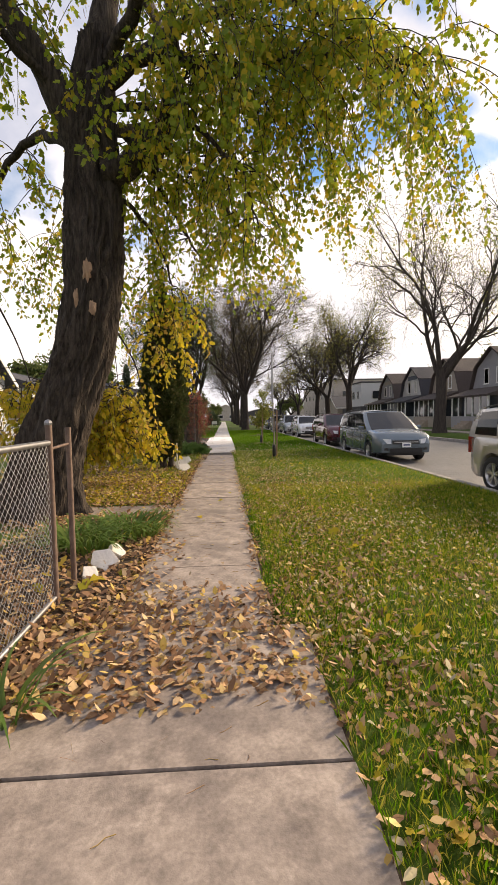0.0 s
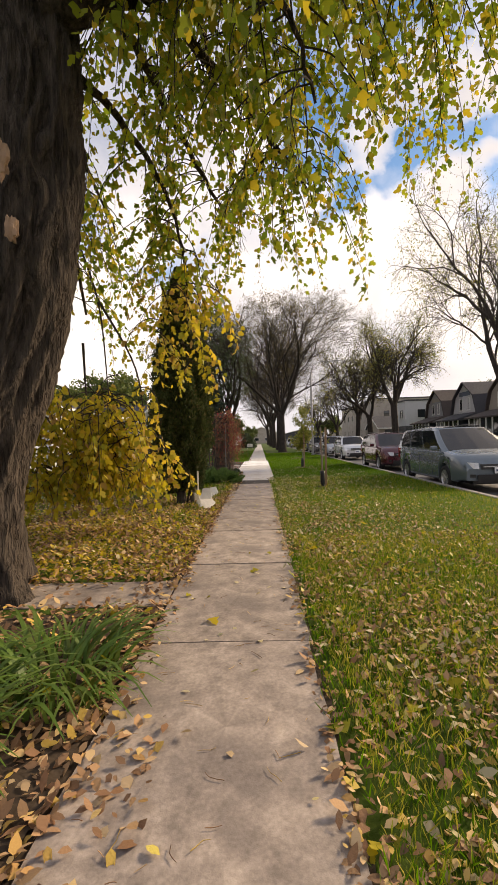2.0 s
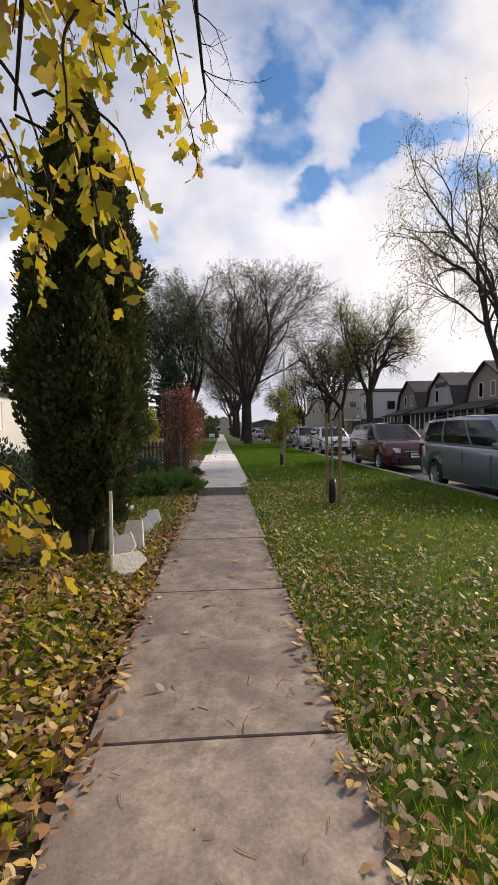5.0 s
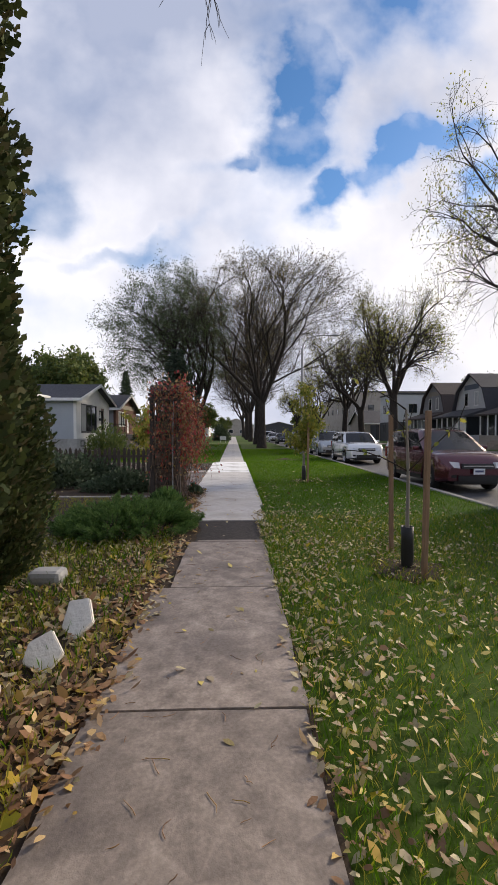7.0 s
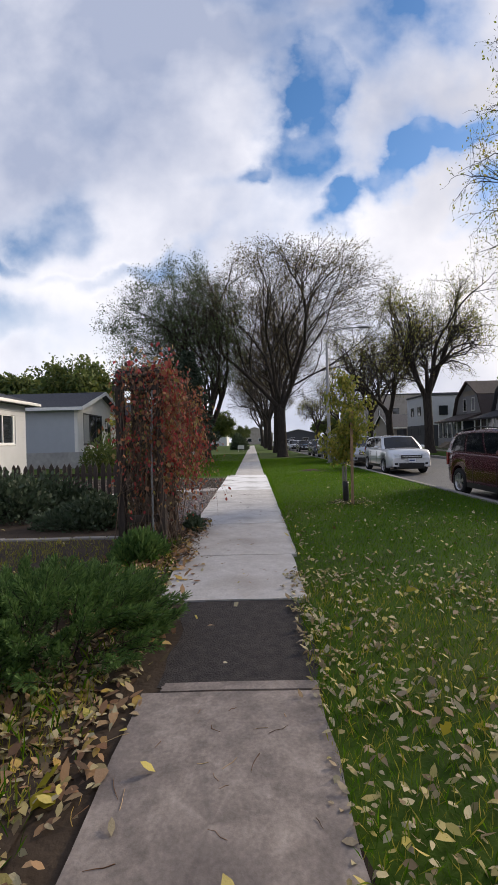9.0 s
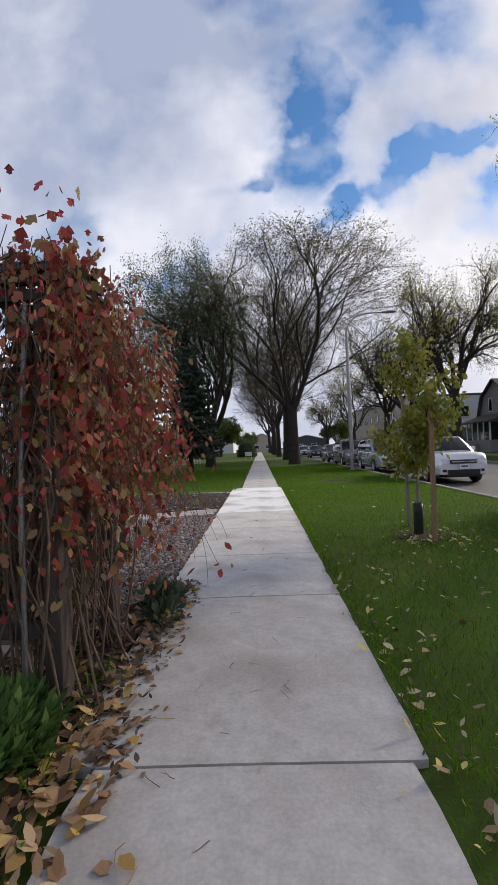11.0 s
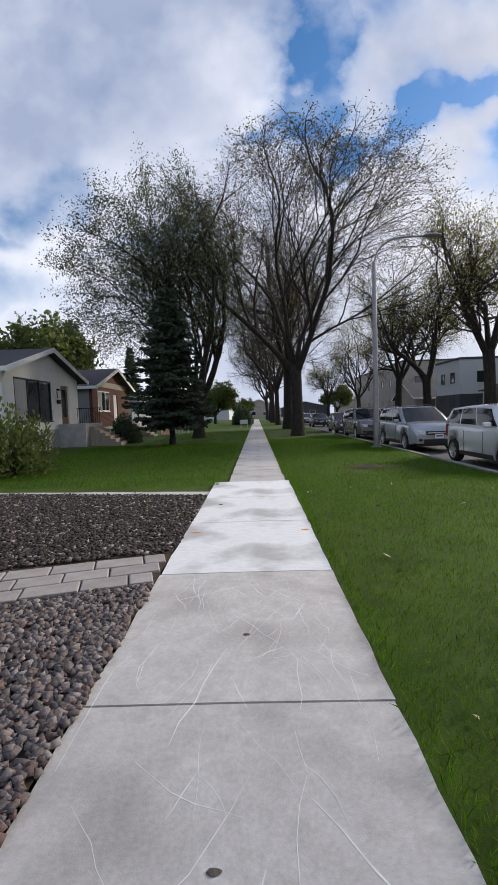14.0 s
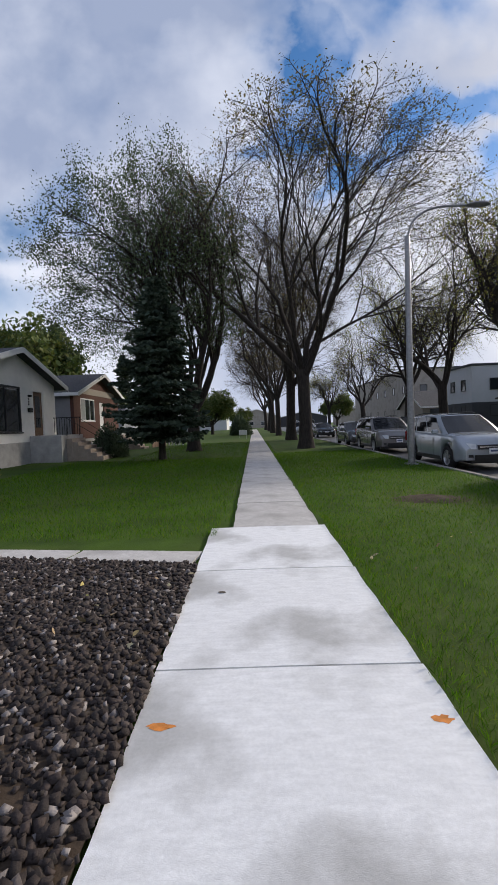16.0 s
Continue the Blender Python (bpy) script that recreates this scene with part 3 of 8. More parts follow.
def build_ground():
    xs = [-600, -200, -90, -50, -30, -20, -14] + list(np.arange(-11, 4.9, 0.35)) + [5.02]
    ys = [-300, -80, -30, -12] + list(np.arange(-6, 52, 0.4)) + [55, 60, 70, 90, 120, 160, 220, 320, 600]
    verts, faces = [], []
    for y in ys:
        for x in xs:
            z = -0.012 + ground_height(x, y)
            if -1.0 < x < 0.85:
                z = -0.045
            verts.append((x, y, z))
        for x, z in ((5.02, ROAD_Z - 0.06), (ROAD_X2 + 0.15, ROAD_Z - 0.06), (ROAD_X2 + 0.15, -0.01), (20, 0.02), (40, 0.05), (90, 0.05), (200, 0), (600, 0)):
            verts.append((x, y, z))
    w = len(xs) + 8
    for j in range(len(ys) - 1):
        for i in range(w - 1):
            faces.append((j * w + i, j * w + i + 1, j * w + w + i + 1, j * w + w + i))
    g = part("ground", mesh_np("ground", verts, faces, M["lawn"], smooth=True))
    tagged(g, "autumn lawn ground with thin and worn patches", "ground", kind="structure")
    bm = bmesh.new()
    add_box(bm, KERB_X + 0.02, ROAD_X2 - 0.02, -200, 500, ROAD_Z - 0.05, ROAD_Z)
    road = part("road", bm, M["road"])
    tagged(road, "worn grey asphalt street with paler patches", "road", kind="structure")
    for name, x0 in (("kerb_near", KERB_X - 0.13), ("kerb_far", ROAD_X2 - 0.02)):
        k = new(name)
        tagged(k, "weathered concrete kerb beside the street", "kerb", kind="structure")
        shared = box_bm(0, 0.15, 0.006, 2.994, -0.2, 0.03 if "near" in name else 0.02, 0.02)
        first = part("kerb_stone", shared, M["kerb"], k)
        first.location = (x0, -15, 0)
        for i in range(1, 60):
            o = new("kerb_stone", first.data)
            o.parent, o.location = k, (x0, -15 + 3 * i, 0)
    far = part("pavement_far", box_bm(17.2, 18.7, -60, 300, -0.03, 0.06), M["slab_old"])
    tagged(far, "concrete pavement across the street", "pavement", kind="structure")


JOINTS_OLD = [-5.5, -3.7, -1.9, -0.1, 1.76, 2.95, 4.18, 5.91, 7.76, 9.5, 11.23, 12.95, 14.7, 16.36]
JOINTS_NEW = [17.73, 19.2, 21.18, 22.65, 24.4, 26.15, 27.97, 29.66, 31.4]


def slab_bm(x0, x1, y0, y1, rough=0.0, rng=None):
    """One concrete slab with an uneven outline and worn edges."""
    bm = bmesh.new()
    n = 7
    left = [(x0 + rng.uniform(-rough, rough), y0 + (y1 - y0) * i / n) for i in range(n + 1)]
    right = [(x1 + rng.uniform(-rough, rough), y0 + (y1 - y0) * i / n) for i in range(n + 1)]
    top = [[bm.verts.new((a[0], a[1], 0)), bm.verts.new(((a[0] + b[0]) / 2, a[1], 0.004)), bm.verts.new((b[0], b[1], 0))] for a, b in zip(left, right)]
    low = [[bm.verts.new((v.co.x, v.co.y, -0.09)) for v in (r[0], r[2])] for r in top]
    for i in range(n):
        for j in range(2):
            bm.faces.new((top[i][j], top[i][j + 1], top[i + 1][j + 1], top[i + 1][j]))
        bm.faces.new((low[i][0], top[i][0], top[i + 1][0], low[i + 1][0]))
        bm.faces.new((top[i][2], low[i][1], low[i + 1][1], top[i + 1][2]))
    bm.faces.new((low[0][0], low[0][1], top[0][2], top[0][1], top[0][0]))
    bm.faces.new((top[n][0], top[n][1], top[n][2], low[n][1], low[n][0]))
    edge = [e for e in bm.edges if len(e.link_faces) == 2 and e.calc_face_angle(0) > 0.8 and max(v.co.z for v in e.verts) > -0.01 and min(v.co.z for v in e.verts) > -0.01]
    bmesh.ops.bevel(bm, geom=edge, offset=0.012, segments=2, affect="EDGES")
    return bm


def build_walk():
    rng = np.random.default_rng(5)
    walk_old = new("sidewalk")
    tagged(walk_old, "concrete sidewalk of old and renewed slabs", "sidewalk", kind="structure")

    def slab(x0, x1, y0, y1, mat, rough, z=0.0, tilt=0.0):
        gap = 0.008
        o = part("slab", slab_bm(x0, x1, y0 + gap - (y0 + y1) / 2, y1 - gap - (y0 + y1) / 2, rough, rng), mat, walk_old)
        o.matrix_basis = pose(0, (y0 + y1) / 2, z, tilt, rng.uniform(-0.25, 0.25) if y1 < 19 else 0.0, 0)

    for a, b in zip(JOINTS_OLD, JOINTS_OLD[1:]):
        wide = b < 3
        slab(-0.95 if wide else -0.46 if a > 14 else -0.62, 0.71 if wide else 0.51 + 0.012 * math.sin(a), a, b, M["slab_old"], 0.012, rng.uniform(-0.004, 0.006), rng.uniform(-0.15, 0.15))
    slab(-0.7, 0.63, 17.73, 19.2, M["slab_dusty"], 0.014)
    for a, b in zip(JOINTS_NEW[1:], JOINTS_NEW[2:]):
        slab(-0.85, 0.69, a, b, M["slab_white"] if a > 26 else M["slab_dusty"] if a < 20 else M["slab_new"], 0.008, 0.0)
    y = 31.4
    while y < 140:
        slab(-0.57, 0.62, y, y + 1.8, M["slab_new"], 0.015, rng.uniform(-0.005, 0.005))
        y += 1.8
    bed = part("slab_bed", box_bm(-0.42, 0.44, -5.4, 140, -0.09, -0.03), M["joint"], walk_old)
    patch = part("asphalt_patch", slab_bm(-0.4, 0.54, -0.66, 0.66, 0.04, rng), M["patch"], walk_old, "dark crumbling asphalt patch")
    patch.location = (0, 17.09, -0.012)
    # concrete lip of the old slab before the patch
    lip = part("slab_lip", slab_bm(-0.36, 0.52, -0.04, 0.04, 0.01, rng), M["slab_old"], walk_old)
    lip.location = (0, 16.41, 0.004)
    side = part("side_path", slab_bm(-3.6, -0.645, -0.32, 0.32, 0.012, rng), M["slab_old"], walk_old)
    side.location = (0, 6.92, -0.006)
    # edging of the bed
    for i in range(5):
        e = part("edging_slab", slab_bm(-0.72, 0.72, -0.26, 0.26, 0.01, rng), M["slab_new"], walk_old)
        e.matrix_basis = pose(-1.62 - 1.46 * i, 30.18 + 0.2 * i, -0.006, 0, 0, -8)


build_ground()
build_walk()

# ---------------------------------------------------------------- trees


def bend_path(rng, start, d, length, n, wander, up):
    pts = [np.array(start, dtype=float)]
    d = np.array(d, dtype=float)
    for _ in range(n):
        d = d + rng.normal(0, wander, 3) + np.array((0, 0, up))
        d /= np.linalg.norm(d)
        pts.append(pts[-1] + d * length / n)
    return np.array(pts), d


def turn_from(rng, d, angle, az=None):
    """A direction that leaves d by an angle."""
    d = d / np.linalg.norm(d)
    ref = np.array((0, 0, 1.0)) if abs(d[2]) < 0.9 else np.array((1.0, 0, 0))
    a = np.cross(d, ref)
    a /= np.linalg.norm(a)
    b = np.cross(d, a)
    az = rng.uniform(0, 2 * np.pi) if az is None else az
    return d * math.cos(angle) + (a * math.cos(az) + b * math.sin(az)) * math.sin(angle)


def grow(acc, tips, rng, start, d, length, r, level, spec):
    """A branch with its side branches; twig ends are gathered in tips."""
    n = 5 if level < 2 else 3
    if level:
        c, rad = spec["env"]
        p1 = (np.asarray(start) + np.asarray(d) * length - c) / rad
        over = np.linalg.norm(p1)
        if over > 1:
            length *= max(0.25, 1 - 1.6 * (over - 1))
            d = np.asarray(d) - 0.35 * (p1 / over)
    pts, end = bend_path(rng, start, d, length, n, spec["wander"] * (0.6 + 0.25 * level), spec["up"][level])
    r_end = r * spec["taper"] if level < spec["levels"] else r * 0.4
    radii = np.linspace(r, r_end, n + 1)
    acc.tube(pts, radii, 7 if level == 0 else 5 if level < 3 else 3)
    if level >= spec["levels"]:
        tips.append((pts[-1], end))
        tips.append((pts[n // 2], end))
        return
    kids = spec["kids"][level]
    for i in range(kids):
        f = 1.0 if i == 0 else rng.uniform(*spec["from"])
        q = f * n
        j = min(int(q), n - 1)
        p = pts[j] + (pts[j + 1] - pts[j]) * (q - j)
        ang = rng.uniform(*spec["angle"]) * (0.45 if i == 0 else 1.0)
        rr = (r + (r_end - r) * f) * (0.92 if i == 0 else rng.uniform(0.5, 0.75))
        ll = length * rng.uniform(*spec["shrink"])
        grow(acc, tips, rng, p, turn_from(rng, end if i == 0 else d * 0.4 + (pts[j + 1] - pts[j]) / np.linalg.norm(pts[j + 1] - pts[j]), ang), ll, max(rr, 0.006), level + 1, spec)


ELM = dict(levels=5, wander=0.10, taper=0.62, up=[0.05, 0.05, 0.03, 0.0, -0.02, -0.03], kids=[3, 4, 4, 4, 5], angle=(0.35, 0.8), shrink=(0.62, 0.86), **{"from": (0.3, 0.95)})
SPREAD = dict(levels=5, wander=0.17, taper=0.6, up=[0.03, 0.02, 0.03, 0.02, 0.0, -0.02], kids=[4, 4, 4, 4, 4], angle=(0.4, 1.0), shrink=(0.55, 0.82), **{"from": (0.3, 0.95)})


def within(base, cx, cy, cz, rx, ry, rz):
    """A branching habit held inside a rounded crown."""
    return dict(base, env=(np.array((cx, cy, cz)), np.array((rx, ry, rz))))


def tree_meshes(name, seed, height, trunk_h, trunk_r, limbs, lean, limb_len, spec, bark, leaf=None, leaf_n=0, leaf_size=0.1, leaf_low=0.0, shape="oval", core=0.62, loose=0.16, even=False):
    """Meshes of the trunk, the branches and the leaves of one tree, standing at the origin."""
    rng = np.random.default_rng(seed)
    trunk = Acc()
    tp, end = bend_path(rng, (0, 0, -0.1), (0.02, 0, 1), trunk_h, 8, 0.03, 0.03)
    s = np.linspace(0, 1, 9)
    rad = trunk_r * (0.82 - 0.12 * s + 0.38 * np.exp(-s * 9) + 0.1 * np.exp((s - 1) * 6))
    trunk.tube(tp, rad, 16)
    acc, tips = Acc(), []
    for i in range(limbs):
        a = 2 * math.pi * (i + rng.uniform(-0.25, 0.25)) / limbs
        an = lean * rng.uniform(0.45, 1.15)
        d = np.array((math.sin(an) * math.cos(a), math.sin(an) * math.sin(a), math.cos(an)))
        p = tp[-1] - np.array((0, 0, rng.uniform(0.1, 0.9)))
        grow(acc, tips, rng, p, d, limb_len * rng.uniform(0.85, 1.1), trunk_r * rng.uniform(0.36, 0.52), 0, spec)
    out = [trunk.mesh(name + "_trunk", bark), acc.mesh(name + "_branches", bark)]
    if leaf_n:
        tp2 = np.array([t[0] for t in tips])
        top = tp2[:, 2].max()
        keep = tp2[tp2[:, 2] > leaf_low * top]
        out_r = np.linalg.norm(keep - np.array((0, 0, trunk_h)), axis=1)
        keep = keep[rng.random(len(keep)) < np.clip(out_r / (core * out_r.max()), 0.0, 1.0) ** 3]
        if even:   # spread the leaves over the whole crown
            cell = np.floor(tp2 / 0.9).astype(int)
            _u, inv, cnt = np.unique(cell, axis=0, return_inverse=True, return_counts=True)
            wgt = 1.0 / cnt[inv.ravel()]
            keep = tp2[rng.choice(len(tp2), 2400, p=wgt / wgt.sum())]
        pos = keep[rng.integers(0, len(keep), leaf_n)] + rng.normal(0, loose, (leaf_n, 3))
        al = rand_dirs(rng, leaf_n)
        al[:, 2] -= 0.5
        out.append(leaves_mesh(name + "_leaves", pos, al, rand_dirs(rng, leaf_n), leaf_size * rng.uniform(0.6, 1.3, leaf_n), shape, leaf, rng))
    return out


def place_tree(meshes, label, x, y, rz=0, s=1.0, group="", sz=1.0):
    t = thing("tree", label, "tree", x, y, -0.02, rz, group)
    t.scale = (s, s, s * sz)
    for nm, me in zip(("trunk", "branchwork", "crown"), meshes):
        part(nm, me, None, t)
    return t


elm_meshes = tree_meshes("elm", 11, 20, 5.0, 0.38, 6, 0.48, 5.9, within(ELM, 1.1, 0, 11.8, 7.2, 6.8, 6.8), M["bark_elm"], M["leaf_elm"], 20000, 0.1)
elm2_meshes = tree_meshes("elm_b", 23, 18, 5.2, 0.48, 5, 0.6, 5.0, within(ELM, 0, 0, 11, 6.5, 6.5, 6.8), M["bark_elm"], M["leaf_elm"], 7000, 0.1)
street_meshes = tree_meshes("street_tree", 37, 14, 3.9, 0.42, 5, 0.7, 3.7, within(SPREAD, 0, 0, 9.3, 6.0, 6.0, 5.4), M["bark_elm"], M["leaf_yellowgreen"], 8000, 0.11)
street2_meshes = tree_meshes("street_tree_b", 41, 14, 3.6, 0.45, 4, 0.75, 4.2, within(SPREAD, 0, 0, 9.5, 6.2, 6.2, 5.8), M["bark_elm"], M["leaf_yellowgreen"], 6500, 0.11)
poplar_meshes = tree_meshes("poplar", 53, 20, 3.2, 0.5, 6, 0.62, 6.0, within(ELM, -3.4, 0, 12.5, 6.6, 6.0, 8.6), M["bark_elm"], M["leaf_dark"], 72000, 0.125, loose=0.3, even=True)
far_meshes = tree_meshes("yard_tree", 67, 9, 2.2, 0.3, 6, 0.8, 2.3, within(SPREAD, 0, 0, 6.0, 4.0, 4.0, 3.8), M["bark_elm"], M["leaf_bg"], 16000, 0.3)

place_tree(elm_meshes, "tall bare elm with a vase-shaped crown on the lawn strip", 2.62, 49.2, 0, 1.17, "", 0.76)
place_tree(elm2_meshes, "dark leaning bare elm behind the tallest tree", 2.9, 61.5, 200, 1.0)
for yy, rz, s, k in ((76, 10, 0.95, 0), (90, 130, 1.0, 1), (106, 260, 0.9, 0), (125, 70, 1.0, 1)):
    place_tree(elm2_meshes if k else elm_meshes, "bare elm in the row along the sidewalk", 2.7, yy, rz, s, "boulevard elms")
for xx, yy, rz, s, k in ((16.1, 31, 110, 1.12, 1), (15, 50, 150, 1.08, 0), (14.8, 59.5, 280, 1.0, 1), (15, 68, 90, 1.05, 0), (15.2, 86, 200, 0.9, 1), (15, 112, 310, 0.9, 0)):
    place_tree((street_meshes, street2_meshes)[k], "half-bare street tree with sparse yellow-green leaves", xx, yy, rz, s, "trees across the street", 1.22)
place_tree(poplar_meshes, "broad tree with grey-green leaves in a front yard", -3.7, 50.2, 0, 0.88, "", 0.97)
for xx, yy, rz, s in ((-21.5, 66, 0, 1.6), (-25.5, 70, 100, 1.75), (-31, 74, 80, 1.5), (-22, 84, 160, 1.2), (-27, 50, 220, 1.1), (-7, 96, 40, 1.0), (-9, 118, 140, 1.1), (30, 48, 20, 1.15), (34, 66, 200, 1.2),
                      (-3.5, 135, 70, 0.8), (22, 140, 10, 1.2), (36, 150, 100, 1.3)):
    place_tree(far_meshes, "leafy green and yellowing tree behind the houses", xx, yy, rz, s, "trees behind the houses")


# ---------------------------------------------------------------- the old maple at the start
def spline(pts, n):
    """Smooth points along a few given ones."""
    p = np.array(pts, dtype=float)
    p = np.vstack((2 * p[0] - p[1], p, 2 * p[-1] - p[-2]))
    out = []
    m = len(p) - 3
    for s in np.linspace(0, m - 1e-6, n):
        i, t = int(s), s - int(s)
        a, b, c, d = p[i:i + 4]
        out.append(0.5 * (2 * b + (c - a) * t + (2 * a - 5 * b + 4 * c - d) * t * t + (3 * b - a - 3 * c + d) * t ** 3))
    return np.array(out)


def ridged_trunk(centre, radii, rings=170, sides=110):
    """A thick trunk with bark ridges, lumps and a flared foot."""
    c = spline(centre, rings)
    r = np.interp(np.linspace(0, 1, rings), np.linspace(0, 1, len(radii)), radii)
    ang = np.arange(sides) * 2 * np.pi / sides
    v = np.empty((rings, sides, 3))
    for i in range(rings):
        z = c[i, 2]
        foot = math.exp(-max(z, 0) * 2.2)
        for j, a in enumerate(ang):
            ca, sa = math.cos(a), math.sin(a)
            lump = 0.16 * noise.noise(Vector((ca * 1.3, sa * 1.3, z * 0.9)))
            flare = foot * (0.28 + 0.25 * math.cos(a * 5 + 0.7))
            warp = 0.35 * noise.noise(Vector((ca * 2, sa * 2, z * 1.5 + 9)))
            n1 = noise.noise(Vector(((a + warp) * 5.2, z * 1.1, 2.0)))
            n2 = noise.noise(Vector(((a + warp) * 11.0, z * 2.6, 7.0)))
            ridge = 0.075 * (1 - abs(n1) * 2.4) + 0.04 * (1 - abs(n2) * 2.2)
            rr = r[i] * (1 + lump + flare) + ridge * 0.85 - 0.02
            v[i, j] = c[i] + np.array((ca * rr, sa * rr, 0))
    i = np.arange(rings - 1)[:, None] * sides
    j = np.arange(sides)[None, :]
    f = np.stack((i + j, i + (j + 1) % sides, i + sides + (j + 1) % sides, i + sides + j), axis=-1).reshape(-1, 4)
    return mesh_np("maple_trunk", v.reshape(-1, 3), f, M["bark"], smooth=True)


def build_maple():
    rng = np.random.default_rng(3)
    t = thing("maple_tree", "old leaning maple with furrowed dark bark and drooping yellow-green leaves", "tree", 0.2)
    part("trunk", ridged_trunk([(-2.86, 6.85, -0.15), (-2.72, 6.8, 0.6), (-2.5, 6.72, 1.4), (-2.02, 6.65, 2.6), (-1.84, 6.6, 3.8), (-1.84, 6.6, 5.0), (-1.78, 6.6, 6.0), (-1.7, 6.65, 6.8)],
                              [0.50, 0.46, 0.42, 0.355, 0.37, 0.33, 0.28, 0.22]), None, t)
    limbs = [
        ([(-1.9, 6.6, 5.2), (-2.4, 6.35, 6.3), (-3.2, 6.0, 7.4), (-4.6, 5.6, 8.6)], 0.24),
        ([(-1.75, 6.6, 6.0), (-1.6, 6.8, 7.5), (-1.3, 7.4, 8.8), (-1.0, 8.6, 10)], 0.24),
        ([(-1.62, 6.5, 4.9), (-1.1, 6.45, 5.15), (-0.75, 6.5, 5.7), (-0.6, 6.6, 6.6), (-0.7, 6.7, 7.6)], 0.2),
        ([(-1.65, 6.5, 6.1), (-0.9, 6.5, 6.55), (0.2, 6.6, 6.45), (1.6, 6.8, 6.9), (3.4, 7.1, 7.0)], 0.13),
        ([(-1.4, 7.2, 8.4), (-1.1, 10, 9.6), (-0.7, 14, 9.6), (-0.45, 17.2, 8.6)], 0.12),
        ([(-1.9, 6.8, 4.7), (-2.4, 8.0, 5.2), (-2.8, 9.4, 4.9), (-2.9, 10.3, 3.6)], 0.09),
        ([(-1.6, 6.8, 5.7), (-1.1, 7.5, 6.1), (-0.2, 8.3, 5.7), (0.75, 8.8, 4.7)], 0.09),
        ([(-1.5, 6.4, 6.4), (-0.2, 5.2, 7.2), (1.2, 4.2, 7.4), (2.6, 3.6, 7.0)], 0.1),
        ([(-2.1, 6.6, 5.4), (-3.0, 7.4, 5.9), (-4.2, 8.2, 5.2), (-4.8, 8.8, 3.6)], 0.09),
        ([(-1.7, 6.7, 6.3), (-0.4, 7.2, 7.6), (1.2, 7.4, 8.2), (2.8, 7.8, 7.6)], 0.11),
        ([(-2.2, 6.4, 6.0), (-3.0, 5.6, 6.3), (-3.9, 5.0, 5.4), (-4.2, 4.8, 4.2)], 0.07),
        ([(-1.8, 6.9, 5.0), (-1.4, 8.0, 5.0), (-1.1, 8.9, 4.6), (-1.0, 9.5, 3.9)], 0.05),
        ([(-1.6, 6.6, 5.9), (-0.7, 6.4, 5.7), (0.2, 6.5, 5.1), (0.6, 6.9, 4.4)], 0.06),
        ([(-1.5, 7.0, 5.9), (-1.2, 8.0, 5.8), (-0.8, 9.0, 5.3), (-0.3, 9.7, 4.7)], 0.07),
        ([(-2.0, 7.0, 5.3), (-2.3, 8.0, 5.7), (-2.4, 9.0, 5.5), (-2.2, 9.9, 4.8)], 0.06),
    ]
    bough = []
    for p, r in limbs:
        a = Acc()
        pts = spline(p, 22) + rng.normal(0, 0.015, (22, 3))
        a.tube(pts, np.linspace(r, max(r * 0.22, 0.012), 22), 10)
        part("limb", a.mesh("limb", M["bark"]), None, t)
        bough.append((pts, r))
    # stub and old wounds
    st = Acc()
    st.tube([(-1.05, 6.42, 5.0), (-0.98, 6.4, 5.25), (-0.94, 6.38, 5.5)], [0.2, 0.23, 0.12], 12)
    part("limb_stub", st.mesh("limb_stub", M["bark"]), None, t, "sawn knotty stub")
    for wx, wy, wz, w, h in ((-1.80, 6.07, 3.45, 0.05, 0.13), (-1.98, 6.13, 3.1, 0.03, 0.10), (-1.75, 6.10, 2.95, 0.04, 0.09)):
        bm = bmesh.new()
        bmesh.ops.create_icosphere(bm, subdivisions=3, radius=1)
        for v in bm.verts:
            k = 1 + 0.9 * noise.noise(v.co * 2.3 + Vector((wx, wz, 0)) * 7)
            v.co = Vector((wx + v.co.x * w * k, wy + v.co.y * 0.045, wz + v.co.z * h * k))
        part("bare_wood_patch", bm, M["wound"], t, "patch of bare tan wood")
    twigs = Acc()
    pos, al, key_pos = [], [], []
    gpos, gal = [], []

    def branchlet(start, d, length, lowest, gold, leaf_gap=0.035, droop=0.28):
        n = 9
        d = np.array(d, dtype=float)
        d /= np.linalg.norm(d)
        p = np.array(start, dtype=float)
        pts = [p.copy()]
        for _ in range(n):
            d = d + np.array((0, 0, -droop)) + rng.normal(0, 0.09, 3)
            d /= np.linalg.norm(d)
            p = p + d * length / n
            if p[2] < lowest:
                break
            pts.append(p.copy())
        if len(pts) < 3:
            return
        pts = np.array(pts)
        twigs.tube(pts, np.linspace(0.011, 0.003, len(pts)), 3)
        total = length * (len(pts) - 1) / n
        for s in np.arange(0.25, 1.0, leaf_gap / total):
            q = s * (len(pts) - 1)
            i = int(q)
            base = pts[i] + (pts[min(i + 1, len(pts) - 1)] - pts[i]) * (q - i)
            out = rng.normal(0, 1, 3)
            out[2] = -abs(out[2]) * 0.8 - 0.9
            stalk = base + out / np.linalg.norm(out) * rng.uniform(0.02, 0.14)
            (gpos if gold else pos).append(stalk), (gal if gold else al).append(out)
        if rng.random() < 0.5:
            k = pts[rng.integers(1, len(pts))]
            for _ in range(rng.integers(8, 26)):
                key_pos.append(k + np.array((rng.normal(0, 0.05), rng.normal(0, 0.05), -rng.uniform(0.02, 0.32))))

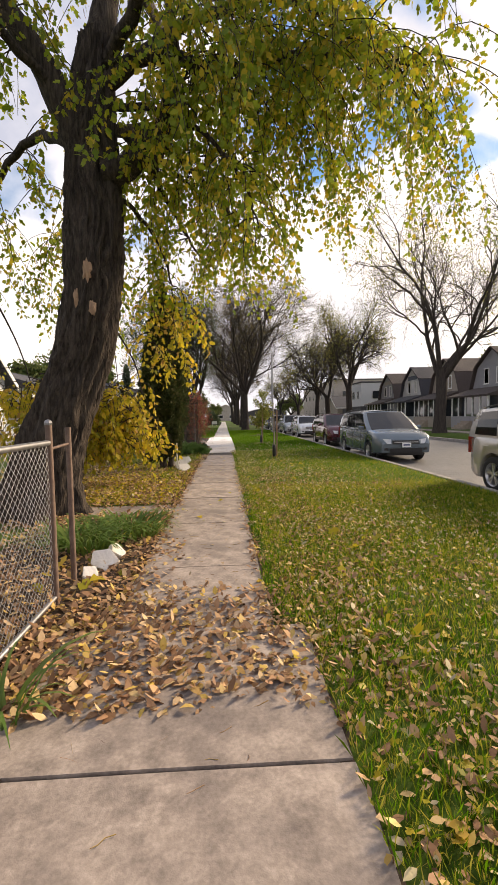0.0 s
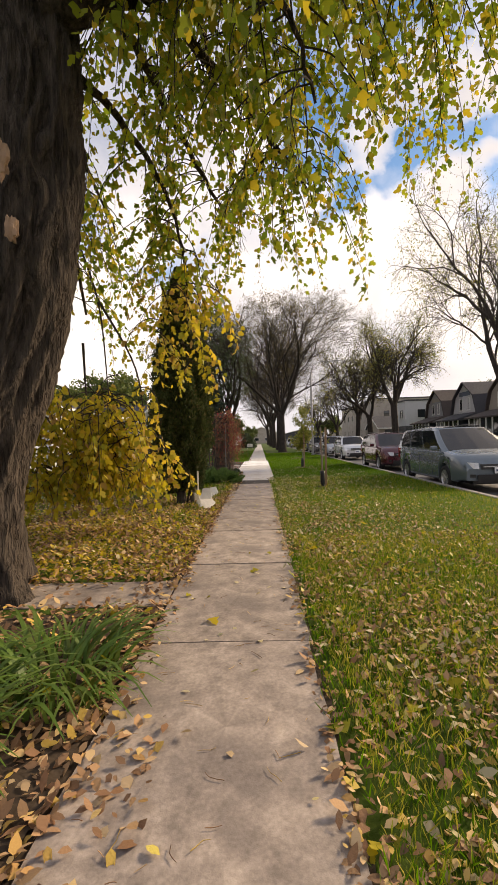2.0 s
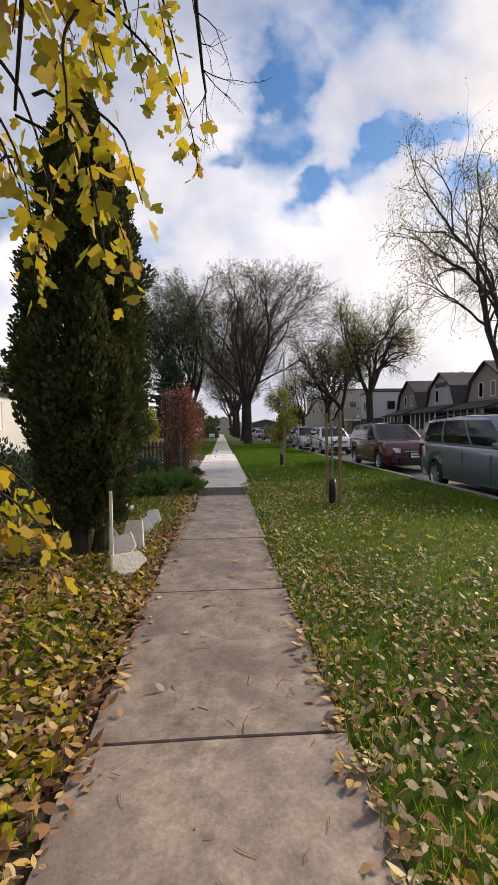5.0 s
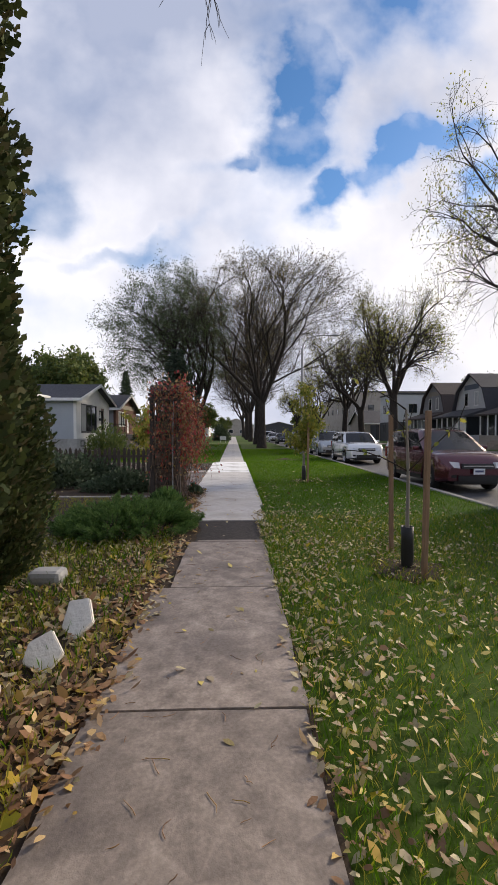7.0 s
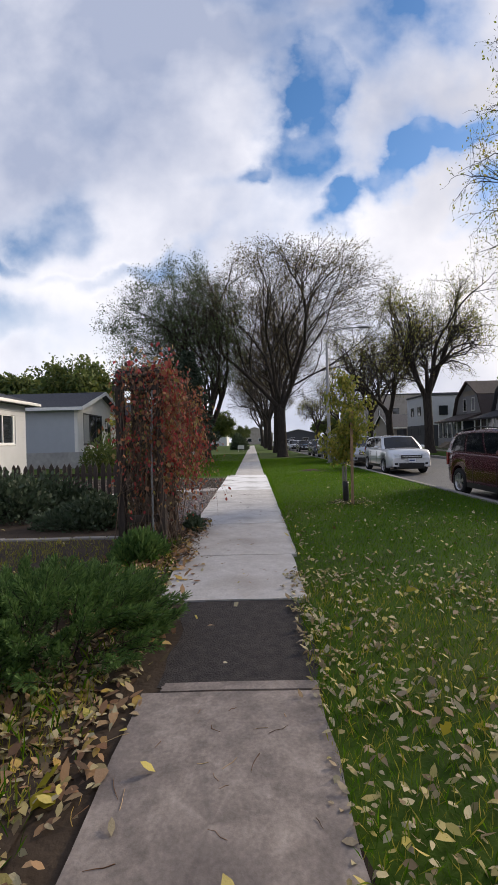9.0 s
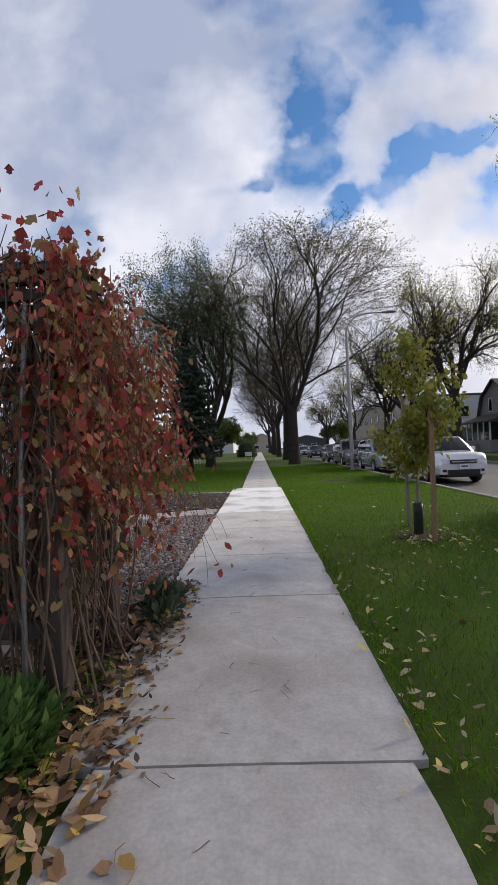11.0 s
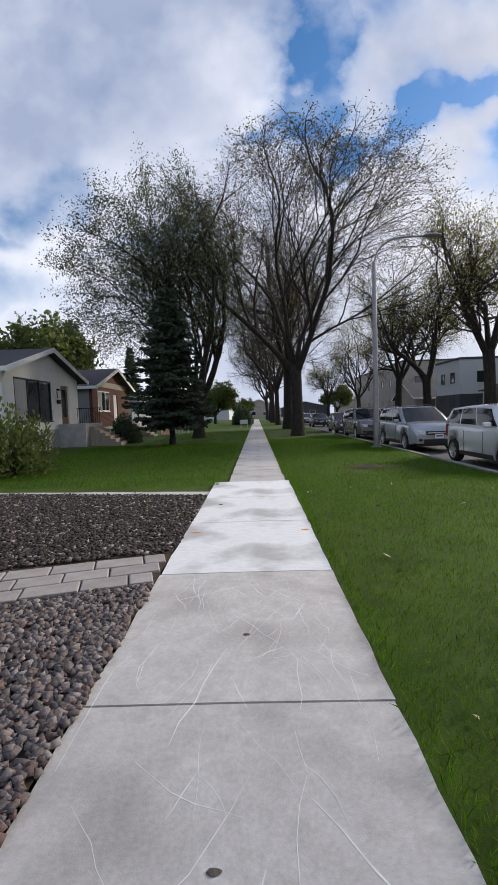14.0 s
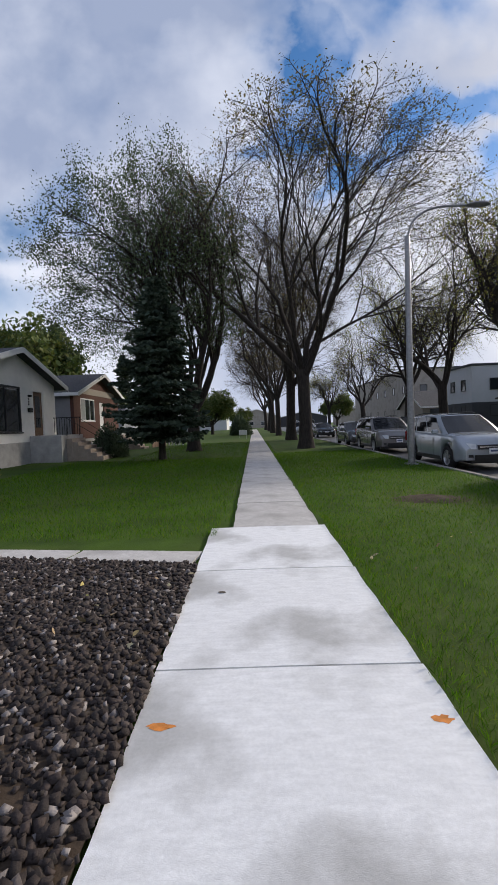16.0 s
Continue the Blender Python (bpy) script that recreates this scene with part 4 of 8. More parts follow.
    for li, lo, cnt, lmin, lmax in ((3, 3.0, 150, 1.2, 3.6), (9, 3.2, 140, 1.4, 4.2), (6, 2.85, 52, 0.8, 2.6), (1, 4.4, 32, 1.0, 2.6), (7, 4.4, 40, 1.0, 2.6), (2, 4.2, 16, 0.8, 1.8), (0, 4.6, 30, 1.0, 2.2), (11, 2.9, 22, 0.6, 1.5),
                                    (10, 3.4, 20, 0.7, 1.6), (8, 2.4, 26, 0.8, 2.0), (12, 2.55, 24, 1.0, 2.5), (13, 3.0, 20, 0.9, 2.0), (14, 3.1, 10, 0.9, 2.0), (6, 2.55, 22, 1.4, 2.8)):
        pts, r = bough[li]
        for _ in range(cnt):
            k = int(rng.uniform(0.35, 1.0) * 21)
            d = rng.normal(0, 1, 3)
            d[2] = rng.uniform(-0.1, 0.5)
            if li in (6, 11, 12):
                d[0] = d[0] * 0.6 - 0.2
            branchlet(pts[k], d, rng.uniform(lmin, lmax), lo + rng.uniform(0, 1.3), False)
    for _ in range(46):
        k = int(rng.uniform(0.3, 1.0) * 21)
        branchlet(bough[5][0][k], (rng.normal(-0.15, 0.8), rng.normal(0.0, 0.55), rng.uniform(-0.2, 0.4)), rng.uniform(1.0, 2.4), rng.uniform(2.6, 3.6), False, 0.04)
    # golden boughs that hang low beside the hedge
    for cx, cy, cz, n in ((-2.3, 9.3, 1.95, 56), (-3.2, 9.0, 2.2, 56), (-2.0, 9.6, 1.6, 36), (-3.9, 9.2, 1.9, 40), (-2.8, 9.8, 1.4, 34), (-4.5, 9.3, 2.1, 26), (-1.15, 9.8, 3.8, 26), (-1.35, 10.0, 3.2, 15), (-2.5, 9.7, 1.1, 34), (-3.4, 9.5, 1.15, 34), (-4.2, 9.6, 1.2, 26), (-2.0, 9.9, 1.0, 16)):
        for _ in range(n):
            branchlet((cx + rng.normal(0, 0.25), cy + rng.normal(0, 0.25), cz + rng.normal(0, 0.2)), (rng.normal(0.1, 0.8), rng.normal(0, 0.6), rng.uniform(-0.1, 0.4)), rng.uniform(0.5, 1.3),
                      max(0.3, cz - 1.3) + rng.uniform(0, 0.4), True, 0.04)
    link = [[(-2.8, 9.4, 4.9), (-2.4, 9.5, 3.6), (-2.2, 9.3, 2.1)], [(-2.9, 10.0, 4.1), (-3.1, 9.4, 3.2), (-3.2, 9.0, 2.3)], [(-2.4, 9.5, 3.6), (-1.9, 9.6, 2.6), (-1.75, 9.6, 1.7)],
            [(-4.5, 8.6, 4.2), (-4.1, 9.0, 3.0), (-3.9, 9.2, 2.0)], [(-2.6, 9.4, 2.9), (-2.7, 9.7, 2.2), (-2.7, 9.8, 1.5)], [(-1.0, 9.5, 3.9), (-1.1, 9.8, 3.6), (-1.25, 10.0, 3.0)]]
    for p in link:
        twigs.tube(spline(p, 12), np.linspace(0.022, 0.008, 12), 5)
    # bare twigs that hang from the long bough's end
    for _ in range(9):
        d = np.array((rng.normal(0, 0.5), rng.normal(0.2, 0.5), -0.5))
        p0 = bough[4][0][rng.integers(17, 22)]
        pts, end = bend_path(rng, p0, d, rng.uniform(0.8, 1.7), 6, 0.16, -0.08)
        twigs.tube(pts, np.linspace(0.014, 0.004, 7), 3)
        for _ in range(3):
            j = rng.integers(2, 6)
            q, _e = bend_path(rng, pts[j], turn_from(rng, end, 0.7), rng.uniform(0.2, 0.6), 4, 0.18, -0.05)
            twigs.tube(q, np.linspace(0.006, 0.003, 5), 3)
    tagged(part("branchwork", twigs.mesh("twigs", M["bark_elm"]), None, t), kind="stuff")
    n = len(pos)
    part("crown", leaves_mesh("maple_leaves", pos, al, rand_dirs(rng, n, 0.4), rng.uniform(0.055, 0.125, n), "lobed", M["leaf_maple"], rng, 0.3, 0.25), None, t)
    n = len(gpos)
    part("golden_foliage", leaves_mesh("golden_leaves", gpos, gal, rand_dirs(rng, n, 0.4), rng.uniform(0.065, 0.135, n), "lobed", M["leaf_gold"], rng, 0.3, 0.25), None, t, "golden yellow autumn leaves hanging low")
    n = len(key_pos)
    kd = rand_dirs(rng, n, 1)
    kd[:, 2] = -2
    tagged(part("hanging_seed", leaves_mesh("seed_keys", key_pos, kd, rand_dirs(rng, n), rng.uniform(0.03, 0.05, n), "key", M["samara"], rng), None, t, "dry tan hanging seed keys"), kind="stuff")


build_maple()


# ---------------------------------------------------------------- shrubs and other planting
def bush(name, label, category, x, y, rx, ry, h, mat, shape, n, size, seed, up=0.5, mounds=7, base=0.0):
    """A mound of many small leaves over several rounded heaps, with stems inside."""
    rng = np.random.default_rng(seed)
    t = thing(name, label, category, x, y, 0, 0)
    cs = [(0, 0, 1.0)] + [(rng.uniform(-0.65, 0.65) * rx, rng.uniform(-0.65, 0.65) * ry, rng.uniform(0.55, 0.95)) for _ in range(mounds - 1)]
    pos, nor = [], []
    per = n // len(cs)
    for cx, cy, k in cs:
        d = rand_dirs(rng, per)
        d[:, 2] = np.abs(d[:, 2])
        sz = 0.62 if mounds > 1 else 1.0
        r = rng.uniform(0.55, 1.08, per)[:, None]
        pos.append(np.array((cx, cy, base)) + d * r * np.array((rx * sz, ry * sz, h * k - base)))
        nor.append(d)
    pos, nor = np.concatenate(pos), np.concatenate(nor)
    al = nor + rng.normal(0, 0.45, pos.shape)
    al[:, 2] += up
    part("foliage", leaves_mesh(name + "_foliage", pos, al, rand_dirs(rng, len(pos)), size * rng.uniform(0.6, 1.3, len(pos)), shape, mat, rng), None, t)
    stems = Acc()
    for _ in range(26):
        e = pos[rng.integers(0, len(pos))]
        stems.tube(spline([(e[0] * 0.25, e[1] * 0.25, -0.02), (e[0] * 0.6, e[1] * 0.6, e[2] * 0.5), tuple(e)], 6), np.linspace(0.014, 0.004, 6), 4)
    part("stem", stems.mesh(name + "_stems", M["bark_elm"]), None, t)
    return t


def cedar(x, y, r, h, seed, label, n=16000, foot=0.45):
    rng = np.random.default_rng(seed)
    t = thing("cedar_tree", label, "cedar", x, y)
    z = foot + (h - foot) * rng.uniform(0, 1, n) ** 0.9
    s = (z - foot) / (h - foot)
    prof = np.clip(np.minimum(0.55 + 2.2 * s, 1.0) * np.where(s > 0.42, np.clip(1 - ((s - 0.42) / 0.59) ** 1.9, 0, 1), 1), 0.05, 1)
    a = rng.uniform(0, 2 * np.pi, n)
    lump = np.array([1 + 0.28 * noise.noise(Vector((math.cos(q) * 1.6, math.sin(q) * 1.6, zz * 1.3))) + 0.3 * noise.noise(Vector((math.cos(q) * 3.6, math.sin(q) * 3.6, zz * 3.4))) for q, zz in zip(a, z)])
    rad = r * prof * lump * rng.uniform(0.62, 1.05, n)
    pos = np.stack((rad * np.cos(a), rad * np.sin(a), z), axis=1)
    al = np.stack((np.cos(a) * 0.7, np.sin(a) * 0.7, np.full(n, 0.75)), axis=1) + rng.normal(0, 0.35, (n, 3))
    part("foliage", leaves_mesh("cedar_foliage", pos, al, rand_dirs(rng, n), rng.uniform(0.032, 0.075, n), "spray", M["cedar"], rng), None, t)
    stems = Acc()
    for k in range(3):
        q = 2.1 * k
        stems.tube(spline([(0.12 * math.cos(q), 0.12 * math.sin(q), -0.05), (0.16 * math.cos(q), 0.16 * math.sin(q), 0.8), (0.1 * math.cos(q), 0.1 * math.sin(q), h * 0.85)], 14), np.linspace(0.1, 0.02, 14), 8)
    for _ in range(70):
        zz = rng.uniform(foot, h * 0.8)
        q = rng.uniform(0, 6.28)
        stems.tube([(0.05 * math.cos(q), 0.05 * math.sin(q), zz), (r * 0.75 * math.cos(q), r * 0.75 * math.sin(q), zz + 0.35)], [0.02, 0.006], 4)
    part("trunk", stems.mesh("cedar_stems", M["bark_elm"]), None, t)


cedar(-1.5, 12.5, 0.61, 5.2, 8, "tall dark green columnar cedar beside the sidewalk", 90000, 0.3)
cedar(-2.1, 14.3, 0.62, 2.7, 9, "shorter brownish cedar behind the tall one", 34000, 0.1)


def plume_shrub(name, label, x, y, rx, ry, h, plumes, each, seed):
    """A low shrub of many soft feathery plumes that lean outwards."""
    rng = np.random.default_rng(seed)
    t = thing(name, label, "shrub", x, y)
    pos, al, stems = [], [], Acc()
    for _ in range(plumes):
        a, q = rng.uniform(0, 2 * math.pi), math.sqrt(rng.uniform(0, 1))
        base = np.array((math.cos(a) * q * rx * 0.86, math.sin(a) * q * ry * 0.86, h * (0.12 + 0.5 * (1 - q * q)) * rng.uniform(0.7, 1.1)))
        d = np.array((math.cos(a) * (0.25 + q), math.sin(a) * (0.25 + q), rng.uniform(0.45, 1.0))) + rng.normal(0, 0.25, 3)
        d /= np.linalg.norm(d)
        ln = rng.uniform(0.16, 0.32)
        stems.tube([base - d * 0.12, base + d * ln * 0.5, base + d * ln], [0.005, 0.003, 0.0015], 3)
        u = rng.uniform(0, 1, each)
        side = rand_dirs(rng, each)
        pos.append(base + d * (u * ln)[:, None] + side * (0.05 * (1 - 0.75 * u))[:, None])
        al.append(d + side * 0.7)
    pos, al = np.concatenate(pos), np.concatenate(al)
    pos[:, 2] = np.maximum(pos[:, 2], 0.01)
    part("foliage", leaves_mesh(name + "_foliage", pos, al, rand_dirs(rng, len(pos)), rng.uniform(0.022, 0.05, len(pos)), "frond", M["juniper"], rng), None, t)
    tagged(part("stem", stems.mesh(name + "_stems", M["bark_elm"]), None, t), kind="stuff")
    return t


plume_shrub("juniper_bush", "low feathery bright green shrub spilling to the sidewalk", -1.4, 17.05, 1.0, 0.95, 0.42, 260, 260, 31)
bush("dogwood_shrub", "low shrub with dark silvery leaves before the fence", "shrub", -2.5, 21.3, 0.95, 0.6, 0.55, M["hedge"], "oval", 5000, 0.08, 33, 0.3, 6)
bush("hedge_shrub", "dense dark green hedge along the fence", "hedge", -5.0, 22.2, 1.7, 0.8, 0.95, M["hedge"], "oval", 9000, 0.09, 34, 0.3, 7)
bush("hedge_shrub", "dense dark green hedge in the side yard", "hedge", -7.6, 21.6, 1.6, 1.0, 1.05, M["hedge"], "oval", 6000, 0.1, 35, 0.3, 6)
bush("weed_clump", "weedy green clump at the foot of the arbor", "plant", -1.15, 19.1, 0.3, 0.45, 0.28, M["juniper"], "frond", 3000, 0.12, 36, 0.9, 4)
bush("ground_ivy", "small dark green ivy patch below the vine", "plant", -0.84, 20.95, 0.2, 0.34, 0.2, M["hedge"], "oval", 500, 0.075, 46, 0.4, 4)
bush("yard_shrub", "dark clipped shrub beside the front steps", "shrub", -7.7, 47.6, 0.85, 0.9, 1.75, M["hedge"], "oval", 7000, 0.12, 37, 0.3, 5)
bush("yard_shrub", "round dark shrub by the far sidewalk", "shrub", -2.2, 84, 1.6, 1.8, 2.6, M["hedge"], "oval", 4000, 0.3, 38, 0.3, 5)
bush("yard_shrub", "dark overgrown shrub under the golden boughs", "shrub", -4.2, 15.5, 1.4, 1.0, 1.3, M["hedge"], "oval", 5000, 0.1, 39, 0.3, 6)
bush("yard_shrub", "yellowish shrub between the houses", "shrub", -6.6, 33.6, 0.9, 0.9, 1.9, M["leaf_bg"], "oval", 3500, 0.13, 44, 0.3, 6)


def lily_clump(x, y, r, n, seed):
    rng = np.random.default_rng(seed)
    t = thing("daylily_clump", "clump of long arching green leaves by the old maple", "plant", x, y)
    acc_v, acc_f = [], []
    for i in range(n):
        a, q = rng.uniform(0, 6.28), rng.uniform(0, 1) ** 0.5 * r
        b = np.array((math.cos(a) * q, math.sin(a) * q, 0))
        o = np.array((math.cos(a + rng.normal(0, 0.7)), math.sin(a + rng.normal(0, 0.7)), 0))
        ln, w = rng.uniform(0.3, 0.62), rng.uniform(0.008, 0.016)
        s = np.cross(o, (0, 0, 1))
        for j in range(6):
            u = j / 5
            c = b + o * ln * 0.75 * u ** 1.4 + np.array((0, 0, ln * 0.85 * (u - 0.62 * u ** 2.6)))
            ww = w * (1 - u ** 2) + 0.001
            acc_v += [c - s * ww, c + s * ww]
            if j < 5:
                k = (i * 6 + j) * 2
                acc_f.append((k, k + 1, k + 3, k + 2))
    tagged(part("blade_tuft", mesh_np("lily", acc_v, acc_f, M["lily"]), None, t), kind="stuff")


lily_clump(-1.05, 5.45, 0.42, 240, 1)
lily_clump(-1.55, 5.1, 0.35, 160, 2)
lily_clump(-1.3, 4.8, 0.22, 90, 3)
lily_clump(-0.9, 2.1, 0.12, 30, 4)


def spruce(x, y, h, r, low, seed):
    rng = np.random.default_rng(seed)
    t = thing("spruce_tree", "dark blue-green spruce with tiers of drooping boughs on the lawn", "tree", x, y)
    a = Acc()
    a.tube([(0, 0, -0.1), (0, 0, 0.4), (0.02, 0, h * 0.5), (0, 0, h)], [0.2, 0.15, 0.09, 0.01], 12)
    part("trunk", a.mesh("spruce_trunk", M["bark_elm"]), None, t)
    b = Acc()
    pos, al = [], []
    z = low
    while z < h - 0.15:
        s = (z - low) / (h - low)
        for k in range(9):
            q = rng.uniform(0, 6.28)
            ln = r * (1 - s) ** 0.8 * rng.uniform(0.4, 1.12) + 0.12
            if s < 0.08:
                ln *= 0.75
            o = np.array((math.cos(q), math.sin(q), 0))
            pts = np.array([np.array((0, 0, z)) + o * ln * u + np.array((0, 0, -0.35 * ln * u + 0.28 * ln * u * u)) for u in np.linspace(0, 1, 6)])
            b.tube(pts, np.linspace(0.022, 0.006, 6), 4)
            m = int(90 * ln) + 10
            u = rng.uniform(0.12, 1, m)
            base = np.array([np.interp(u, np.linspace(0, 1, 6), pts[:, i]) for i in range(3)]).T
            side = np.cross(o, (0, 0, 1))
            spread = rng.normal(0, 0.16, m) * (0.4 + ln * (1.1 - u))
            pos.append(base + side * spread[:, None] + rng.normal(0, 0.03, (m, 3)))
            al.append(o * 0.8 + side * np.sign(spread)[:, None] * 0.8 + np.array((0, 0, -0.25)) + rng.normal(0, 0.25, (m, 3)))
        z += rng.uniform(0.17, 0.27)
    tagged(part("branchwork", b.mesh("spruce_boughs", M["bark_elm"]), None, t), kind="stuff")
    pos, al = np.concatenate(pos), np.concatenate(al)
    part("crown", leaves_mesh("spruce_needles", pos, al, rand_dirs(rng, len(pos)), rng.uniform(0.12, 0.26, len(pos)), "spray", M["spruce"], rng), None, t)


spruce(-4.25, 44.2, 8.0, 2.5, 1.1, 61)
spruce(-20, 92, 13, 2.6, 2.0, 62)

bush("brown_shrub", "dry brown undergrowth behind the wire fence", "shrub", -2.1, 2.4, 0.75, 1.5, 0.75, M["brown_leaf"], "oval", 5000, 0.08, 45, 0.3, 8)


# ---------------------------------------------------------------- vehicles
def lathe(profile, k, axis_x=True):
    """A ring of revolution about x: profile of (x, radius)."""
    bm = bmesh.new()
    rings = []
    for x, r in profile:
        rings.append([bm.verts.new((x, r * math.cos(2 * math.pi * i / k), r * math.sin(2 * math.pi * i / k))) for i in range(k)])
    for a, b in zip(rings, rings[1:]):
        for i in range(k):
            bm.faces.new((a[i], a[(i + 1) % k], b[(i + 1) % k], b[i]))
    for f in bm.faces:
        f.smooth = True
    return bm


def wheel_meshes(r):
    w = 0.11
    tyre = lathe([(-w, r * 0.64), (-w, r * 0.9), (-w * 0.8, r * 0.985), (-w * 0.3, r), (w * 0.3, r), (w * 0.8, r * 0.985), (w, r * 0.9), (w * 1.02, r * 0.78), (w * 0.9, r * 0.64)], 28)
    tm = bpy.data.meshes.new("tyre")
    tyre.to_mesh(tm), tyre.free()
    tm.materials.append(M["tyre"])
    bm = lathe([(w * 0.95, r * 0.66), (w * 0.8, r * 0.6), (w * 0.2, r * 0.58), (-w * 0.5, r * 0.55)], 24)
    hub = bmesh.ops.create_cone(bm, cap_ends=True, segments=12, radius1=r * 0.16, radius2=r * 0.13, depth=0.03, matrix=Matrix.Translation((w * 0.75, 0, 0)) @ Matrix.Rotation(radians(90), 4, "Y"))
    for k in range(5):
        for o in (-0.11, 0.11):
            add_box(bm, w * 0.5, w * 0.78, -r * 0.045, r * 0.045, r * 0.1, r * 0.62, 0, Matrix.Rotation(2 * math.pi * k / 5 + o * 1.6, 4, "X"))
    rm = bpy.data.meshes.new("rim")
    bm.to_mesh(rm), bm.free()
    rm.materials.append(M["rim"])
    dm = bpy.data.meshes.new("brake_disc")
    d = lathe([(-w * 0.3, r * 0.57), (-w * 0.25, 0.001)], 20)
    d.to_mesh(dm), d.free()
    dm.materials.append(M["car_black"])
    return tm, rm, dm


WHEELS = {}


def patch_bm(quad, u0, u1, v0, v1, out, n=4, inset=0.0):
    """A thin raised panel on a bent face; quad maps (u, v) to a place."""
    bm = bmesh.new()
    g = [[bm.verts.new(quad(u0 + (u1 - u0) * i / n, v0 + (v1 - v0) * j / n) + out) for j in range(n + 1)] for i in range(n + 1)]
    h = [[bm.verts.new(quad(u0 + (u1 - u0) * i / n, v0 + (v1 - v0) * j / n) - out) for j in range(n + 1)] for i in range(n + 1)]
    for i in range(n):
        for j in range(n):
            bm.faces.new((g[i][j], g[i + 1][j], g[i + 1][j + 1], g[i][j + 1]))
    rim = [(i, 0) for i in range(n)] + [(n, j) for j in range(n)] + [(i, n) for i in range(n, 0, -1)] + [(0, j) for j in range(n, 0, -1)]
    for (a, b), (c, d) in zip(rim, rim[1:] + rim[:1]):
        bm.faces.new((g[a][b], h[a][b], h[c][d], g[c][d]))
    for row in h:
        for v in row:
            if not v.link_faces:
                bm.verts.remove(v)
    bmesh.ops.recalc_face_normals(bm, faces=bm.faces)
    return bm


def car(name, label, x, y, col, L=4.6, W=1.84, H=1.66, wb=2.7, belt=1.02, hood=0.92, nose=0.72, cowl=1.25, wind=0.75, tail=0.25, rear=0.12, r=0.34, rails=True, plate=True, clad=True, fov=0.92, simple=False,
        rear_rise=0.05, rz=180, rounded=0.10):
    """A parked car, nose towards local +y. cowl: windscreen foot behind the nose; wind: run of the windscreen; tail, rear: rear overhang of roof and glass."""
    t = thing(name, label, "car", x, y, ROAD_Z, rz, "cars parked along the street")
    pm = paint(name + "_paint", col)
    hw = W / 2
    f0, b0 = L / 2, -L / 2
    wf, wr = f0 - fov, f0 - fov - wb
    arch = r + 0.06

    def top(yy):
        if yy > f0 - cowl:
            s = (f0 - yy) / cowl
            return nose + (hood - nose) * min(1, s * 3.2) ** 0.6 + (belt - hood) * s ** 1.5
        s = (f0 - cowl - yy) / (L - cowl)
        return belt + rear_rise * s

    def width(yy):
        s = abs(yy) / (L / 2)
        return hw * (1 - 0.16 * max(0, (s - 0.72) / 0.28) ** 2.2)

    def low(yy):
        z = 0.26 + (0.06 if yy > f0 - 0.3 or yy < b0 + 0.35 else 0)
        for c in (wf, wr):
            d = abs(yy - c)
            if d < arch:
                z = max(z, r + math.sqrt(arch * arch - d * d) * 0.98)
        return z

    ys = set(np.linspace(b0, f0, 23))
    for c in (wf, wr):
        ys |= {c + arch * math.cos(radians(q)) for q in range(0, 181, 12)} | {c + arch + 0.01, c - arch - 0.01}
    ys = sorted(v for v in ys if b0 <= v <= f0)
    bm = bmesh.new()
    rows = []
    for yy in ys:
        w, zt, zl = width(yy), top(yy), low(yy)
        endf = min(1, (f0 - yy) / 0.25, (yy - b0) / 0.18)
        zt2 = zt - (1 - endf) * 0.12
        mid = max(zl + 0.02, 0.62)
        prof = [(w * 0.66, zl), (w * 0.965, zl), (w * 0.99, min(zl + 0.05, mid)), (w, mid), (w * 0.985, zt2 - rounded), (w * 0.955, zt2 - 0.035), (w * 0.90, zt2), (w * 0.5, zt2 + 0.035), (0, zt2 + 0.045)]
        pull = (1 - endf) * 0.10
        rows.append([bm.verts.new((px, yy - math.copysign(pull * (0.4 + abs(pz - 0.55)), yy), pz)) for px, pz in prof] + [bm.verts.new((-px, yy - math.copysign(pull * (0.4 + abs(pz - 0.55)), yy), pz)) for px, pz in prof[-2::-1]])
    for a, b in zip(rows, rows[1:]):
        for i in range(len(a) - 1):
            bm.faces.new((a[i], a[i + 1], b[i + 1], b[i])).smooth = True
    bm.faces.new(rows[0]), bm.faces.new(rows[-1][::-1])
    bmesh.ops.recalc_face_normals(bm, faces=bm.faces)
    body = part("body", bm, pm, t)
    # underbody and wheel housings
    part("underbody", box_bm(-hw * 0.64, hw * 0.64, b0 + 0.12, f0 - 0.12, 0.22, 0.75, 0.03), M["car_black"], t)
    # cabin
    yc, yw = f0 - cowl + 0.06, f0 - cowl - wind
    yr, yb = b0 + tail, b0 + rear
    zb, zr = belt - 0.03, H - 0.03
    wb2, wt = hw * 0.945, hw * 0.74

    def side(u, v, s=1):
        """u from the front to the back, v from the belt to the roof."""
        bf, br = Vector((wb2, yc, zb)), Vector((wb2 * 0.96, yb, zb + rear_rise))
        tf, tr = Vector((wt, yw, zr - 0.03)), Vector((wt * 0.97, yr, zr - 0.06))
        bulge = Vector((0.035 * math.sin(v * math.pi), 0, 0))
        crown = Vector((0, 0, 0.05 * math.sin(u * math.pi) * v))
        p = (bf.lerp(br, u)).lerp(tf.lerp(tr, u), v) + bulge + crown
        return Vector((p.x * s, p.y, p.z))

    def front(u, v):
        a, b = side(0, v, -1), side(0, v, 1)
        return a.lerp(b, u) + Vector((0, 0.10 * math.sin(u * math.pi), 0.02 * v * math.sin(u * math.pi)))

